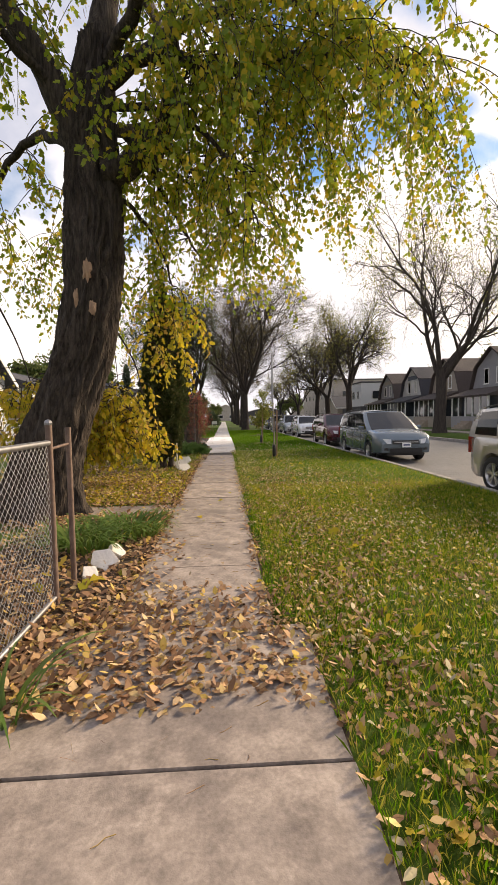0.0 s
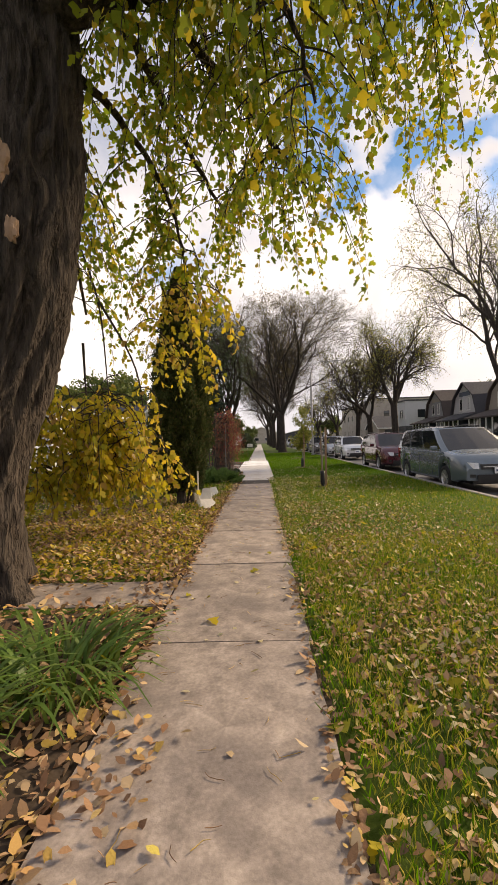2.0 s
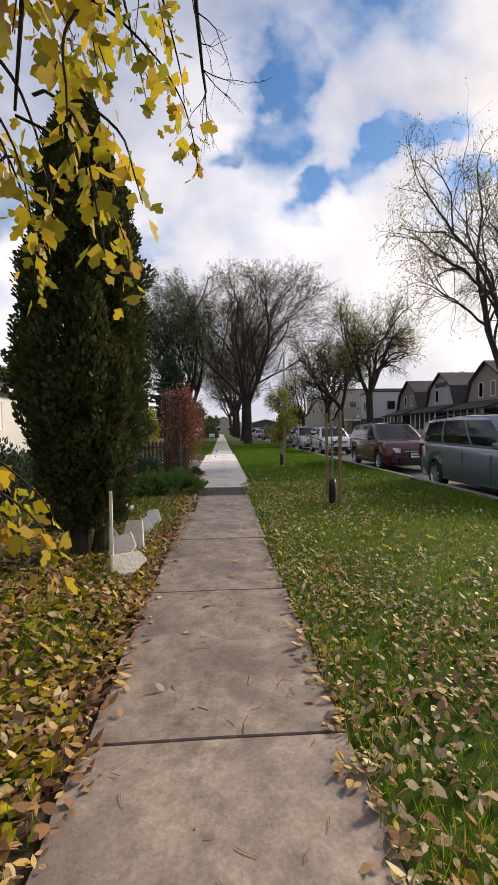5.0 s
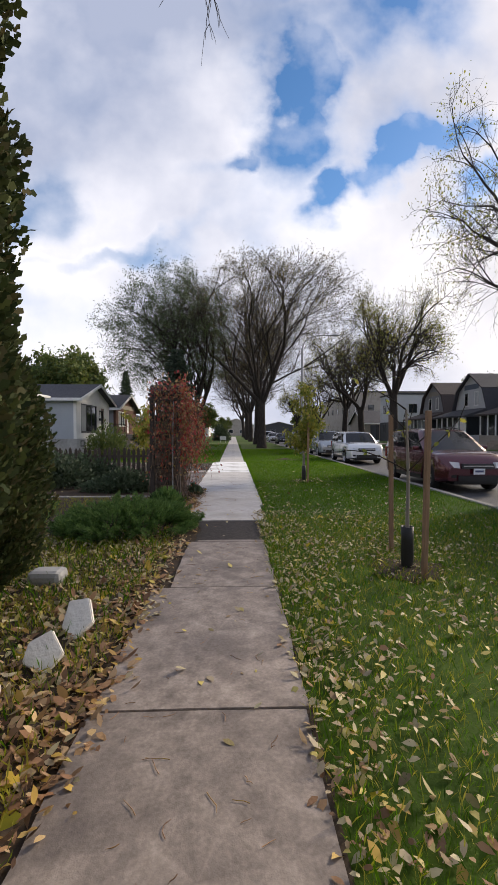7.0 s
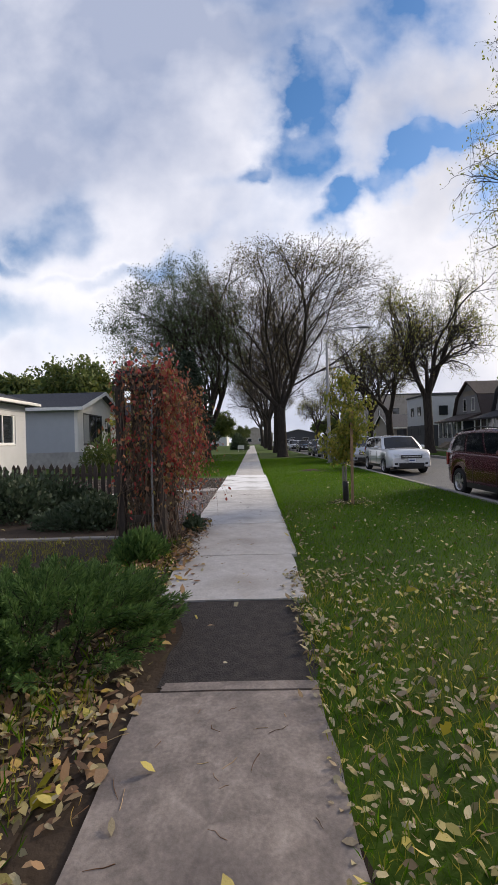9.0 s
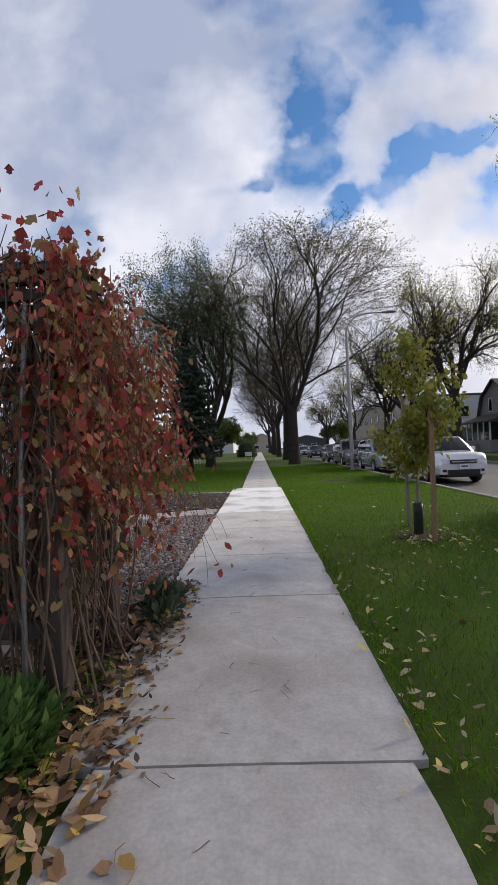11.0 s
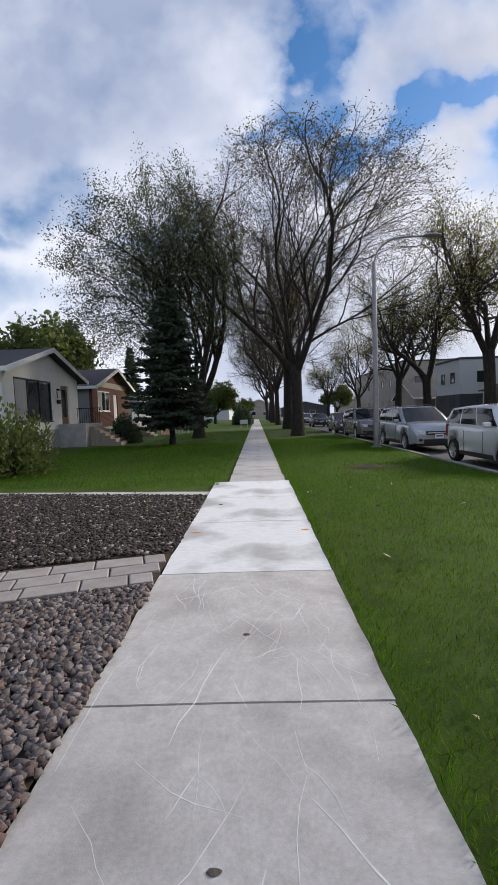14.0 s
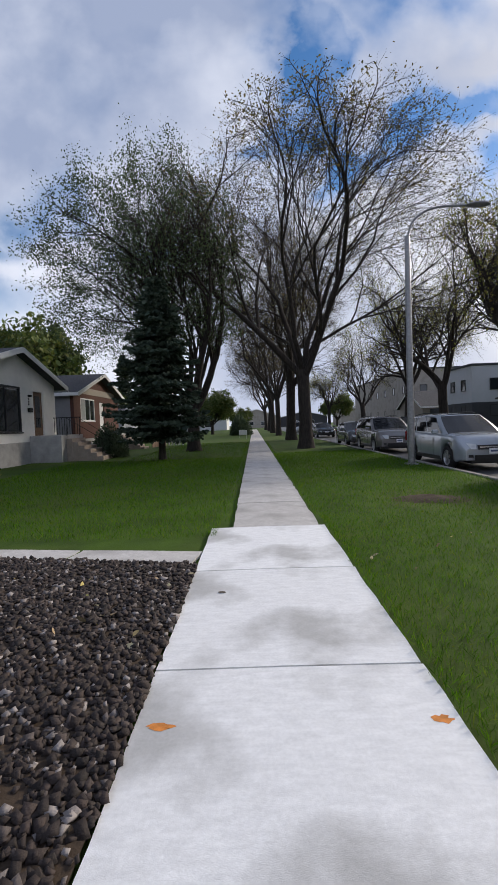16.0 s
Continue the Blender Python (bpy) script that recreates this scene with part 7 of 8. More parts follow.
    for k in range(240):   # dry old stems hanging and climbing
        y = rng.uniform(y0 - 0.15, y1 + 0.15)
        xx = rng.uniform(x0 + 0.05, x1 + 0.04)
        zt = rng.uniform(1.2, 2.5)
        st.tube(spline([(xx + rng.normal(0, 0.12), y + rng.normal(0, 0.08), -0.03 if k % 3 == 0 else rng.uniform(0.3, 1.0)), (xx + rng.normal(0, 0.1), y + rng.normal(0, 0.08), zt * 0.5), (xx + rng.normal(0, 0.1), y + rng.normal(0, 0.06), zt * 0.8), (xx, y, zt)], 12), np.linspace(0.009 if k % 3 == 0 else 0.004, 0.003, 12), 4)
    dp = np.column_stack((rng.uniform(x0 + 0.05, x1 + 0.16, 1000), rng.uniform(y0 - 0.12, y1 + 0.12, 1000), rng.uniform(0.5, 2.5, 1000)))
    tagged(part("dead_foliage", leaves_mesh("dead_vine", dp, rng.normal(0, 0.5, dp.shape) - np.array((0, 0, 1.0)), rand_dirs(rng, 1000), rng.uniform(0.04, 0.09, 1000), "oval", M["brown_leaf"], rng, 0.4, 0.5), None, v, "withered brown leaves inside the vine"), kind="stuff")
    tagged(part("stem", st.mesh("vine_stems", M["dead_stem"]), None, v), kind="stuff")
    n = len(pos)
    part("foliage", leaves_mesh("vine_leaves", pos, al, rand_dirs(rng, n, 0.5), rng.uniform(0.03, 0.066, n), "oval", M["vine"], rng, 0.35, 0.35), None, v)
    keep = [i for i, b in enumerate(big_pos) if b[0] < -0.74 or (b[1] > 20.25 and b[0] < -0.56)]
    big_pos, big_al = [big_pos[i] for i in keep], [big_al[i] for i in keep]
    n = len(big_pos)
    part("outer_foliage", leaves_mesh("vine_outer_leaves", big_pos, big_al, rand_dirs(rng, n, 0.5), rng.uniform(0.035, 0.085, n), "lobed", M["vine"], rng, 0.35, 0.35), None, v, "broad crimson and ochre leaves")
    pole = thing("garden_pole", "thin pale metal pole propping the vine", "pole", -1.12, 19.5)
    pipe("shaft", [(0, 0, -0.05), (0.0, 0.02, 1.2), (0.01, 0.1, 2.1)], 0.014, M["galv"], pole, 8)


arbor()


def picket_fence():
    t = thing("picket_fence", "low dark weathered picket fence behind the shrubs", "fence")
    first = None
    for i in range(34):
        x = -1.75 - 0.135 * i
        if first is None:
            bm = bmesh.new()
            pr = [(-0.042, -0.02), (0.042, -0.02), (0.042, 0.92), (0, 1.0), (-0.042, 0.92)]
            a = [bm.verts.new((px, -0.011, pz)) for px, pz in pr]
            b = [bm.verts.new((px, 0.011, pz)) for px, pz in pr]
            bm.faces.new(a), bm.faces.new(b[::-1])
            for k in range(5):
                bm.faces.new((a[k], b[k], b[(k + 1) % 5], a[(k + 1) % 5]))
            bmesh.ops.recalc_face_normals(bm, faces=bm.faces)
            o = first = part("picket", bm, M["fence_wood"], t)
        else:
            o = new("picket", first.data)
            o.parent = t
        o.matrix_basis = pose(x, 22.95 + 0.02 * math.sin(i * 1.7), 0.02 * math.sin(i * 2.3), 0, 1.2 * math.sin(i * 3.1), 0)
    for z in (0.25, 0.72):
        part("rail", box_bm(-6.35, -1.68, 22.975, 23.01, z, z + 0.07, 0.005), M["fence_wood"], t)


picket_fence()


def white_fence():
    t = thing("white_picket_fence", "short white picket fence panel on the lawn", "fence", -7.9, 58.5, 0, -20)
    for i in range(9):
        part("picket", box_bm(0.3 * i, 0.3 * i + 0.15, -0.012, 0.012, 0.05, 1.2 + 0.06 * math.sin(i * 0.8), 0.01), M["white_paint"], t)
    for z in (0.3, 0.85):
        part("rail", box_bm(-0.05, 2.6, 0.014, 0.05, z, z + 0.09, 0.005), M["white_paint"], t)


white_fence()
sg = thing("lawn_sign", "small white lawn sign beside the sidewalk", "sign", -1.35, 70, 0, 0)
part("panel", box_bm(-0.42, 0.42, -0.012, 0.012, 0.35, 0.85, 0.006), M["white_paint"], sg)
for sx in (-0.36, 0.34):
    part("leg", box_bm(sx, sx + 0.03, 0.014, 0.03, -0.05, 0.8), M["white_paint"], sg)
pn = thing("garden_screen", "warm tan timber screen behind the spruce", "screen", -7.6, 56.5, 0, 60)
for i in range(5):
    part("board", box_bm(0.3 * i, 0.3 * i + 0.28, -0.02, 0.02, 0, 1.5, 0.006), M["peach"], pn)
kb = thing("bed_edging", "grey edging stones along the shrub bed", "edging")
for i in range(8):
    o = part("edging_stone", box_bm(-0.24, 0.24, -0.06, 0.06, -0.06, 0.035, 0.015), M["kerb"], kb)
    o.matrix_basis = pose(-1.75 - 0.5 * i, 20.25 + 0.02 * math.sin(i * 2), 0, 0, 0, 3 * math.sin(i * 3.3))


# ---------------------------------------------------------------- beds, paver path
def bed(name, label, poly, mat, z=0.008):
    bm = bmesh.new()
    bm.faces.new([bm.verts.new((x, y, z)) for x, y in poly])
    o = part(name, bm, mat)
    tagged(o, label, "garden bed", kind="structure")


bed("gravel_bed", "dark soil under the gravel", [(-0.86, 19.4), (-0.86, 25.9), (-3.0, 25.28), (-7.5, 24.2), (-7.5, 23.3), (-1.7, 23.2), (-1.7, 20.6), (-1.0, 20.5), (-1.0, 19.4)], M["soil"])
bed("mulch_bed", "dark mulched garden bed", [(-0.86, 26.75), (-0.86, 29.85), (-7.6, 31.0), (-7.6, 25.2)], M["soil"], 0.010)
bed("shrub_bed", "leafy soil of the shrub bed", [(-0.68, 12.0), (-0.68, 17.9), (-0.9, 19.4), (-1.0, 23.2), (-6.5, 23.2), (-6.5, 20.3), (-3.5, 19.9), (-2.4, 16.0), (-2.2, 12.0)], M["soil"], 0.006)
bed("path_bed", "dark soil under the paver path", [(-0.86, 25.85), (-0.86, 26.8), (-7.6, 25.3), (-7.6, 24.1)], M["soil"], 0.004)
def ragged_edge(label, y0, y1, xa, xb):
    """Bare dark earth where the turf has shrunk from the slabs."""
    bm = bmesh.new()
    prev = None
    for i in range(int((y1 - y0) / 0.06) + 1):
        y = y0 + 0.06 * i
        x = xa + (xb - xa) * i * 0.06 / (y1 - y0)
        w = 0.025 + 0.05 * noise.noise(Vector((y * 2.1, x, 3))) + 0.03 * noise.noise(Vector((y * 9, x, 7)))
        pair = (bm.verts.new((x - 0.05, y, -0.012)), bm.verts.new((x + max(0.012, w), y, -0.008)))
        if prev:
            bm.faces.new((prev[0], prev[1], pair[1], pair[0]))
        prev = pair
    o = part("edge_soil", bm, M["soil"])
    tagged(o, label, "soil", kind="structure")


ragged_edge("dark earth along the widest slabs", -5, 2.95, 0.70, 0.70)
ragged_edge("dark earth along the old slabs", 2.95, 16.4, 0.49, 0.5)
ragged_edge("dark earth along the renewed slabs", 19.25, 31.3, 0.645, 0.645)
bed("verge_soil", "dark soil along the old slabs", [(-0.75, 2.9), (-0.3, 2.9), (-0.3, 17.7), (-0.75, 17.7)], M["soil"], -0.014)
bed("leafy_verge", "soil verge hidden under fallen leaves", [(-0.66, 2.0), (-0.66, 6.55), (-2.4, 6.3), (-2.2, 3.0), (-1.5, 1.0), (-0.95, 1.0)], M["soil"], 0.005)


def pavers():
    t = new("paver_path")
    tagged(t, "narrow garden path of pale concrete pavers", "path", kind="structure")
    rng = np.random.default_rng(9)
    stock = []
    for half in (0.19, 0.22, 0.19, 0.22, 0.1):
        bm = box_bm(-half, half, -0.118, 0.118, -0.06, 0.0, 0.012)
        me = bpy.data.meshes.new("paver")
        bm.to_mesh(me), bm.free()
        me.materials.append(M["paver"])
        stock.append(me)
    d = Vector((-2.1, -0.62, 0)).normalized()
    nrm = Vector((d.y, -d.x, 0))
    ang = math.degrees(math.atan2(-d.y, -d.x))
    for row in range(3):
        off = 0.245 * (row - 1)
        s = (-0.895 + 0.88 - nrm.x * off) / d.x
        cut = row % 2 == 0
        while s < 6.4:
            k = 4 if cut else int(rng.integers(0, 4))
            w = 0.205 if cut else 0.385 + 0.06 * (k % 2)
            cut = False
            p = Vector((-0.88, 26.32, 0)) + d * (s + w / 2) + nrm * (0.245 * (row - 1))
            if p.x < -0.9:
                o = new("paver", stock[k])
                o.parent = t
                o.matrix_basis = pose(p.x, p.y, 0.022 + rng.uniform(-0.004, 0.004), rng.uniform(-0.8, 0.8), rng.uniform(-0.8, 0.8), ang)
            s += w + 0.008


pavers()


def pebbles(name, label, region, n, size, mat, seed, flat=0.6, z=0.01):
    """Countless broken stones or chips, each a bent block."""
    rng = np.random.default_rng(seed)
    pts = []
    while len(pts) < n:
        c = rng.uniform((region[0], region[2]), (region[1], region[3]), (n, 2))
        for x, y in c:
            if region[4](x, y):
                pts.append((x, y))
    pts = np.array(pts[:n])
    base = np.array([(sx, sy, sz) for sx in (-1, 1) for sy in (-1, 1) for sz in (-1, 1)], dtype=float)
    quads = np.array([(0, 1, 3, 2), (4, 6, 7, 5), (0, 4, 5, 1), (2, 3, 7, 6), (0, 2, 6, 4), (1, 5, 7, 3)])
    v = base[None] * rng.uniform(0.45, 1.0, (n, 8, 1)) * (size * rng.uniform(0.45, 1.25, (n, 1, 1)))
    v[:, :, 2] *= flat
    v[:, :, 0] *= rng.uniform(0.8, 1.7, (n, 1))
    a = rand_dirs(rng, n)
    ax = np.cross(a, rand_dirs(rng, n))
    ax /= np.linalg.norm(ax, axis=1)[:, None]
    tilt = rng.uniform(0, 0.9, n)
    yaw = rng.uniform(0, 6.28, n)
    c, s = np.cos(yaw)[:, None], np.sin(yaw)[:, None]
    x, y = v[:, :, 0] * c - v[:, :, 1] * s, v[:, :, 0] * s + v[:, :, 1] * c
    ct, st = np.cos(tilt)[:, None], np.sin(tilt)[:, None]
    v = np.stack((x, y * ct - v[:, :, 2] * st, y * st + v[:, :, 2] * ct), axis=-1)
    v[:, :, 0] += pts[:, 0:1]
    v[:, :, 1] += pts[:, 1:2]
    v[:, :, 2] += z + rng.uniform(0, size * 0.9, n)[:, None]
    f = (quads[None] + (np.arange(n) * 8)[:, None, None]).reshape(-1, 4)
    o = part(name, mesh_np(name, v.reshape(-1, 3), f, mat))
    tagged(o, label, "gravel", kind="stuff")


def line(x, xa, ya, xb, yb):
    return ya + (yb - ya) * (x - xa) / (xb - xa)


pebbles("gravel", "dark grey and rusty crushed stone gravel", (-5.5, -0.85, 20.0, 26.0, lambda x, y: y < line(x, -0.88, 25.88, -3.0, 25.2) and (y > 23.15 or (x > -1.65 and y > 20.7))), 20000, 0.021, M["gravel"], 3)
pebbles("mulch", "near-black wood and rock mulch", (-6.5, -0.85, 26.0, 30.6, lambda x, y: line(x, -0.88, 26.78, -3.0, 26.2) < y < line(x, -0.88, 29.85, -5.5, 30.7)), 30000, 0.021, M["mulch"], 4, 0.45)


# ---------------------------------------------------------------- grass and fallen leaves
def blades(name, label, zones, mat, seed, hmin=0.03, hmax=0.08):
    rng = np.random.default_rng(seed)
    ps, wide = [], []
    for x0, x1, y0, y1, per, fn, w in zones:
        n = int((x1 - x0) * (y1 - y0) * per)
        q = rng.uniform((x0, y0), (x1, y1), (n, 2))
        if fn:
            q = q[[bool(fn(a, b)) for a, b in q]]
        ps.append(q), wide.append(np.full(len(q), w))
    p, wd = np.concatenate(ps), np.concatenate(wide)
    grown = ~((np.abs(p[:, 0]) < 0.71) & (p[:, 1] < 2.95)) & ~((np.abs(p[:, 0]) < 0.645) & (p[:, 1] > 17.7) & (p[:, 1] < 19.2))
    p, wd = p[grown], wd[grown]
    n = len(p)
    pos = np.column_stack((p, np.full(n, -0.012)))
    al = rng.normal(0, 0.42, (n, 3))
    al[:, 2] = 1
    size = rng.uniform(hmin, hmax, n) * wd
    o = part(name, leaves_mesh(name, pos, al, rand_dirs(rng, n, 0.3), size * 1.0, "blade", mat, rng, 0.0, 0.5))
    tagged(o, label, "grass", kind="stuff")


def patchy(x, y, s=0.5, k=0.0):
    return noise.noise(Vector((x * s, y * s, 5.0))) > k + 0.0


blades("grass", "short green lawn grass on the street verge", [
    (0.5, 5.0, -2, 8, 1500, lambda x, y: x > (0.72 if y < 3 else 0.54) + 0.05 * math.sin(y * 3), 1.25),
    (0.515, 5.0, 8, 19, 1500, None, 1.0),
    (0.7, 5.0, 19, 32, 2400, None, 0.9),
    (0.64, 5.0, 32, 46, 1100, None, 1.1),
    (-8.0, -0.75, 30.9, 44, 800, lambda x, y: y > line(x, -0.88, 30.4, -5.5, 31.4) + 0.05, 1.25),
    (-6, -0.7, 44, 60, 160, None, 1.6)], M["blade"], 1)
blades("dry_grass", "thin yellowing grass among the leaves, brightened for sun on the near verge", [
    (-6.6, -0.68, 7.3, 16.5, 420, lambda x, y: x > -4.9 + 1.7 * noise.noise(Vector((x * 0.9, y * 0.9, 2))) and not (x > -1.9 and y > 12.2 and patchy(x, y)), 1.1), (-6.5, -2.4, 16.5, 20.2, 420, None, 1.1),
    # first zone is extra dense: pale blades stand in for sunlit grass
    (0.6, 5.0, -1, 9, 1900, None, 1.2), (0.5, 5.0, 9, 18, 620, None, 1.15), (-2.4, -0.72, 12.2, 16.6, 900, lambda x, y: patchy(x, y, 1.5, -0.25), 1.5), (-3.4, -1.4, 18.2, 20.2, 300, None, 1.4)], M["blade_dry"], 2)
blades("verge_tuft", "longer ragged grass along the slab edges", [
    (0.44, 0.62, -2, 16.5, 420, lambda x, y: x > 0.5 + 0.06 * noise.noise(Vector((y * 2, 0, 0))), 1.5), (0.66, 0.8, 19.3, 32, 1500, lambda x, y: x > 0.70 + 0.05 * noise.noise(Vector((y * 3, 0, 0))), 1.15), (-0.74, -0.62, 7.5, 16.4, 160, None, 1.5), (0.62, 0.8, 32, 60, 220, None, 1.6),
    (-0.78, -0.58, 31.7, 60, 220, None, 1.6), (0.7, 2.6, -1.5, 3.0, 160, None, 2.0), (-1.9, -0.78, 10.0, 13.4, 330, lambda x, y: patchy(x, y, 2.2, -0.1), 1.7), (-2.4, -0.75, 13.4, 17.0, 260, None, 2.2), (-1.3, -0.75, 18.0, 20, 260, lambda x, y: x < -0.8, 2.2)], M["blade"], 3)


def litter(name, label, zones, mat, seed, shape="oval"):
    rng = np.random.default_rng(seed)
    pos, sizes = [], []
    for x0, x1, y0, y1, per, fn, sz in zones:
        n = int((x1 - x0) * (y1 - y0) * per)
        q = rng.uniform((x0, y0), (x1, y1), (n, 2))
        if fn:
            q = q[[rng.random() < fn(a, b) for a, b in q]]
        pos.append(np.column_stack((q, rng.uniform(0.006, 0.05, len(q)))))
        sizes.append(np.full(len(q), sz))
    pos, sz = np.concatenate(pos), np.concatenate(sizes)
    lying = ~((np.abs(pos[:, 0]) < 0.7) & (pos[:, 1] < 2.1))
    pos, sz = pos[lying], sz[lying]
    n = len(pos)
    pos[:, 2] = np.where(np.abs(pos[:, 0]) < 0.9, np.where(pos[:, 1] > 3.6, 0.011, pos[:, 2] * 0.6), pos[:, 2] * 0.8)
    al = rng.normal(0, 1, (n, 3))
    flat = np.where((np.abs(pos[:, 0]) < 0.6) & (pos[:, 1] > 3.6), 0.35, 1.0)
    al[:, 2] *= 0.16 * flat
    nor = rng.normal(0, 0.32, (n, 3)) * flat[:, None]
    nor[:, 2] = 1
    o = part(name, leaves_mesh(name, pos, al, nor, sz * rng.uniform(0.45, 1.35, n), shape, mat, rng, 0.7, 0.75))
    tagged(o, label, "leaves", kind="stuff")


def fade(v, a, b):
    return min(1.0, max(0.0, (b - v) / (b - a)))


def clump(x, y, s=1.3, lo=0.25):
    return min(1, max(lo, 0.55 + 1.1 * noise.noise(Vector((x * s, y * s, 1.0)))))


litter("leaf_litter", "thick drift of brown and gold fallen leaves", [
    (-1.35, 0.62, 2.05, 3.75, 1100, lambda x, y: (fade(y, 2.9, 3.75) * (1 if x < 0.0 else 0.75)) * min(1, max(0, (y - 2.02 - 0.16 * math.sin(x * 4)) * 9)), 0.065),
    (-6.8, -0.6, 2.1, 14.8, 950, lambda x, y: clump(x, y, 1.2, 0.4) * fade(-x + 1.5 * noise.noise(Vector((x, y, 4))), 3.4, 6.4) * (0.12 if 6.6 < y < 7.22 else 1) * (0.4 if x < -2.4 and y < 7 else 1) * fade(y, 12.0, 15.0), 0.066),
    (-0.95, -0.46, 3.2, 16.4, 620, lambda x, y: clump(x, y, 3, 0.3) * fade(x, -0.68, -0.46), 0.06),
    (0.42, 1.6, 0.8, 14, 900, lambda x, y: clump(x, y, 1.5, 0.3) * fade(x, 0.8, 1.6) * min(1, (x - 0.38) * 8) * fade(y, 8, 14), 0.053),
    (1.0, 4.4, 0.2, 12.5, 560, lambda x, y: clump(x, y, 0.9, 0.2) * fade(x, 1.8, 4.6) * fade(y, 9, 12.5), 0.05),
    (-1.6, -0.5, 18.7, 21.6, 620, lambda x, y: clump(x, y, 2, 0.2) * fade(x, -0.75, -0.5), 0.075),
    (-1.25, -0.4, 13, 19.6, 300, lambda x, y: clump(x, y, 2, 0.2) * fade(x, -0.62, -0.4), 0.075), (-0.75, -0.2, 3.0, 5.2, 420, lambda x, y: clump(x, y, 2, 0.3) * fade(x, -0.45, -0.2), 0.065)], M["litter"], 1)
litter("pale_leaf_litter", "scattered pale and yellow fallen leaves", [
    (0.5, 4.2, 5, 18.5, 330, lambda x, y: clump(x, y, 1.1, 0.2) * fade(x, 1.5, 4.6), 0.05),
    (0.45, 1.4, 8, 18.5, 400, lambda x, y: clump(x, y, 1.6, 0.2) * fade(x, 0.8, 1.4) * min(1, (x - 0.4) * 7), 0.052),
    (0.6, 4.2, 18, 24.5, 40, lambda x, y: fade(y, 18, 25), 0.06),
    (0.8, 4.2, 24, 31, 1.6, None, 0.07), (0.72, 4.4, -0.5, 6, 260, lambda x, y: clump(x, y, 1.4, 0.25), 0.05), (0.7, 0.95, 18.5, 21.5, 60, None, 0.06),
    (-0.6, 0.5, 3.4, 16.4, 9, lambda x, y: 0.3 + 0.7 * clump(x, y, 1, 0), 0.06),
    (-0.6, 0.6, 16.6, 20, 4, None, 0.06),
    (-2.2, -0.42, 14.0, 16.9, 700, lambda x, y: clump(x, y, 1.6, 0.3) * fade(x, -0.6, -0.42), 0.055), (-2.4, -0.6, 12.5, 18.8, 190, lambda x, y: clump(x, y, 1.4, 0.2), 0.062),
    (-6.6, -0.7, 7.3, 15, 130, lambda x, y: clump(x, y, 1, 0.2) * fade(-x, 3.4, 6.4), 0.06),
    (1.85, 2.7, 22.7, 23.6, 130, None, 0.06), (1.6, 2.4, 15.0, 15.9, 60, None, 0.06), (-4.5, -0.9, 19.8, 26, 5, None, 0.07), (-5, -0.9, 27, 29.8, 5, None, 0.08)], M["litter_pale"], 2)
litter("gold_leaf_litter", "single bright yellow fallen maple leaves", [
    (-6.4, -0.68, 7.3, 13, 330, lambda x, y: fade(-x, 3.4, 6.2) * fade(y, 11, 13), 0.06), (0.5, 4.4, 0.4, 9, 60, None, 0.05), (-1.6, -0.66, 3.6, 6.5, 14, None, 0.12), (0.5, 2.6, 0.6, 9, 5, None, 0.12), (-1.3, -0.62, 12, 18.6, 8, None, 0.11), (-0.5, 0.5, 5, 9, 1.6, None, 0.1), (0.6, 2.6, 9, 18, 3.5, None, 0.1)], M["leaf_gold"], 3, "lobed")

litter("dead_leaf_litter", "matted brown dead leaves below the vine", [
    (-1.3, -0.45, 19.1, 21.7, 1500, lambda x, y: clump(x, y, 2.2, 0.25) * fade(x, -0.72, -0.48), 0.05), (0.68, 0.84, 19.0, 22.5, 200, lambda x, y: clump(x, y, 3, 0.1), 0.04)], M["brown_leaf"], 4)


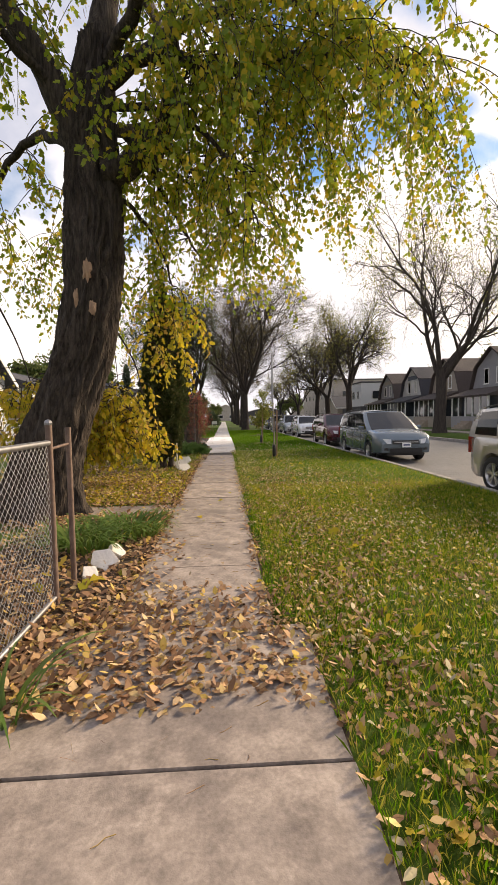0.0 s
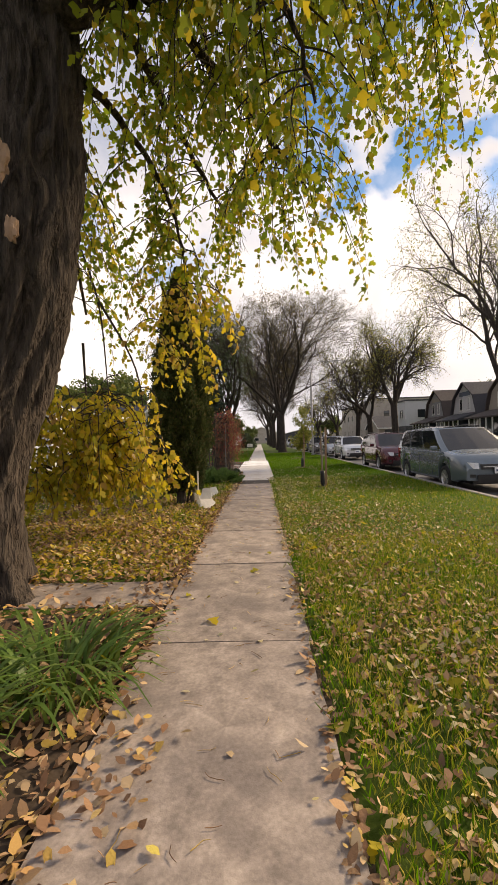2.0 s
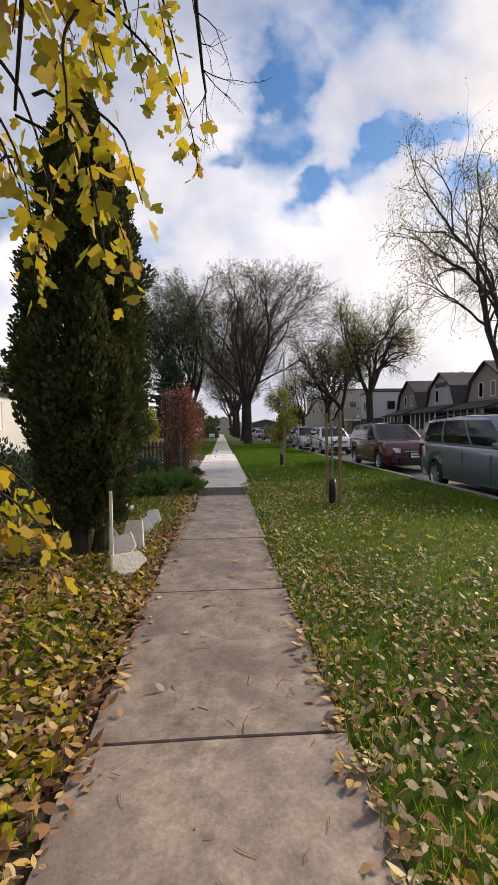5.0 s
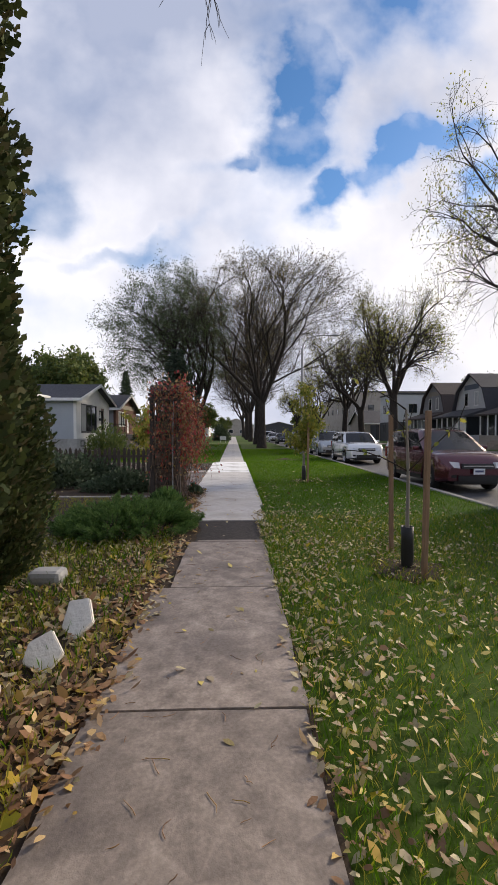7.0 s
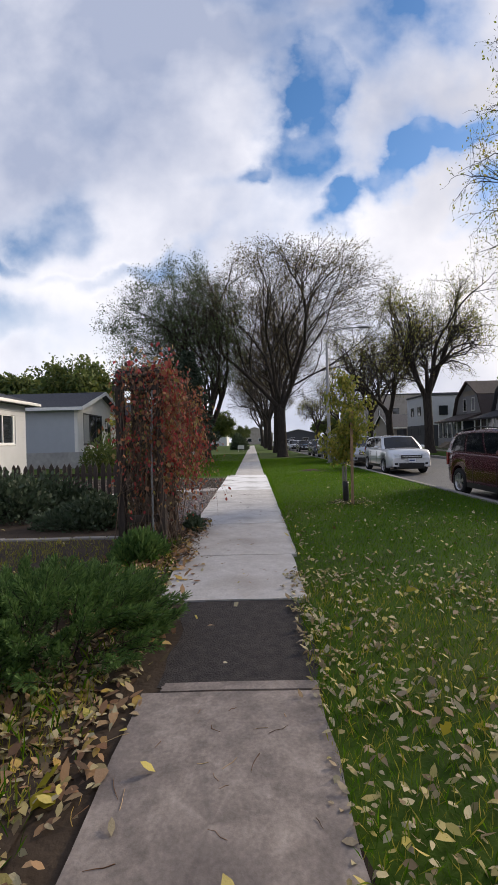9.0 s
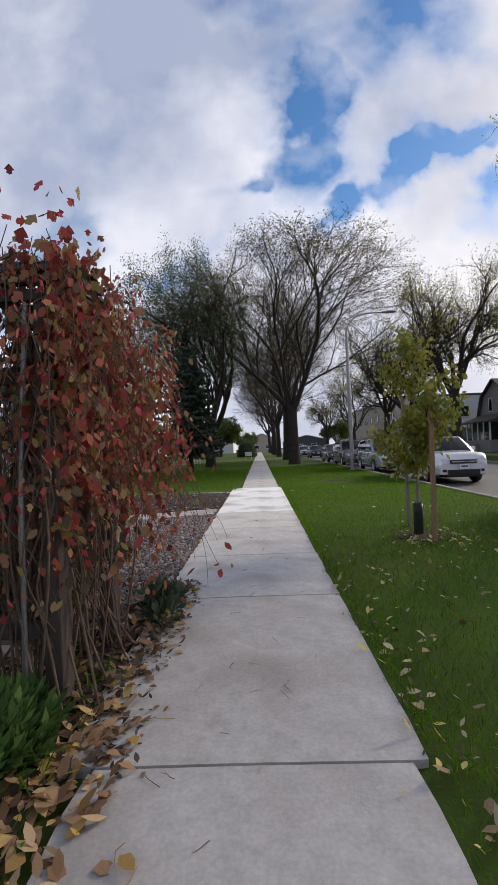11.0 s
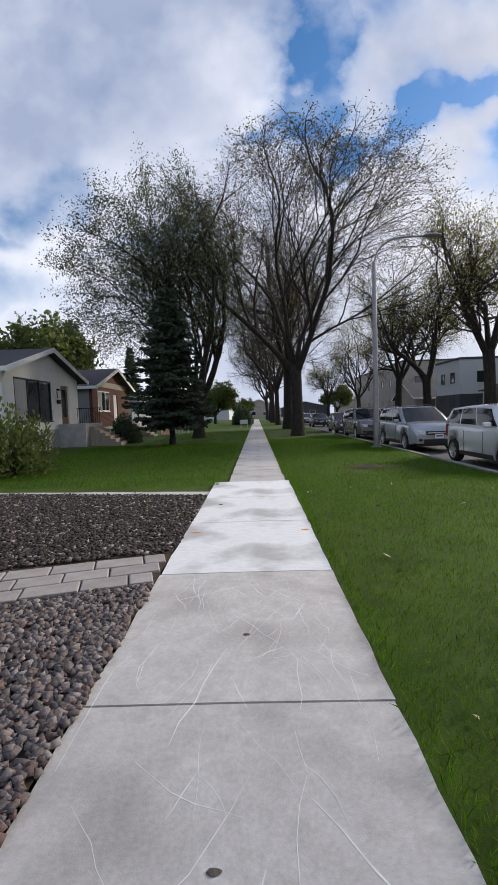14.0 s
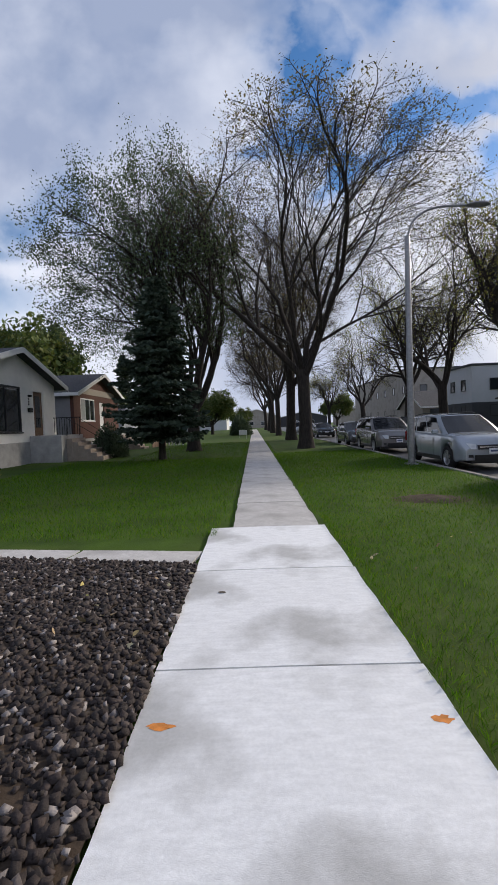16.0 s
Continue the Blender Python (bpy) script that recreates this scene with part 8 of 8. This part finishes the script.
def debris():
    """Twigs and crumbs on the slabs."""
    rng = np.random.default_rng(15)
    a = Acc()
    for _ in range(300):
        y = rng.uniform(0.5, 16.2) if rng.random() < 0.88 else rng.uniform(18, 22.5)
        x = rng.uniform(-0.55, 0.42)
        q, _e = bend_path(rng, (x, y, 0.012), (rng.normal(), rng.normal(), 0), rng.uniform(0.03, 0.12), 3, 0.3, 0)
        q[:, 2] = 0.009
        a.tube(q, [0.0018, 0.0017, 0.0015, 0.001], 3)
    o = part("twig_debris", a.mesh("twig_debris", M["litter"]))
    tagged(o, "dry twigs and stalks scattered on the concrete", "debris", kind="stuff")
    for x, y, r in ((-0.12, 23.62, 0.022), (-0.05, 25.05, 0.022), (-0.55, 29.1, 0.03), (0.05, 22.9, 0.016)):
        bm = bmesh.new()
        bmesh.ops.create_icosphere(bm, subdivisions=2, radius=1)
        for v in bm.verts:
            k = 1 + 0.5 * noise.noise(v.co * 2 + Vector((x * 9, y, 0)))
            v.co = Vector((v.co.x * r * 1.1 * k, v.co.y * r * 0.6 * k, v.co.z * 0.004 * k))
        o = part("dirt_crumb", bm, M["dirt_mark"])
        o.location = (x, y, 0.0055)
        tagged(o, "dark crumb of soil on the pale slab", "dirt")
    for x, y, w in ((-0.73, 27.5, 0.085), (0.6, 27.5, 0.065)):
        bm = bmesh.new()
        c = bm.verts.new((0, 0, 0))
        ring = [bm.verts.new((math.cos(q) * w * rng.uniform(0.45, 1.1), math.sin(q) * 0.03 * rng.uniform(0.3, 1.3), 0)) for q in np.linspace(0, 6.28, 15)[:-1]]
        for i in range(14):
            bm.faces.new((c, ring[i], ring[(i + 1) % 14]))
        o = part("paint_mark", bm, M["orange_paint"])
        o.location = (x, y, 0.0018)
        tagged(o, "orange spray paint mark on the slab edge", "marking", kind="structure")
    # pale scratches on the renewed slabs
    for k in range(84):
        x, y = rng.uniform(-0.75, 0.6), rng.uniform(24.6, 26.1) if k < 60 else rng.uniform(22.7, 24.4)
        q, _e = bend_path(rng, (x, y, 0), (rng.normal(0, 0.6), -1.0, 0), rng.uniform(0.1, 0.65) * (1 if k % 4 else 1.5), 5, 0.2, 0)
        q[:, 0] = np.clip(q[:, 0], -0.8, 0.64)
        q[:, 1] = np.clip(q[:, 1], 22.55, 26.1)
        bm = bmesh.new()
        prev = None
        w = rng.uniform(0.0008, 0.0024) * (1 if k % 4 else 1.9)
        for j, p in enumerate(q):
            d = q[min(j + 1, 5)] - q[max(j - 1, 0)]
            s = Vector((-d[1], d[0], 0)).normalized() * w * (1 - abs(j - 2.5) / 4)
            crown = 0.004 * (1 - abs(p[0] + 0.06) / 0.78)
            pair = (bm.verts.new(Vector((p[0], p[1], crown)) + s), bm.verts.new(Vector((p[0], p[1], crown)) - s))
            if prev:
                bm.faces.new((prev[0], prev[1], pair[1], pair[0]))
            prev = pair
        o = part("scratch_mark", bm, M["chalk"])
        o.location = (0, 0, 0.0007)
        tagged(o, "pale scrape across the concrete slab", "marking", kind="structure")


debris()
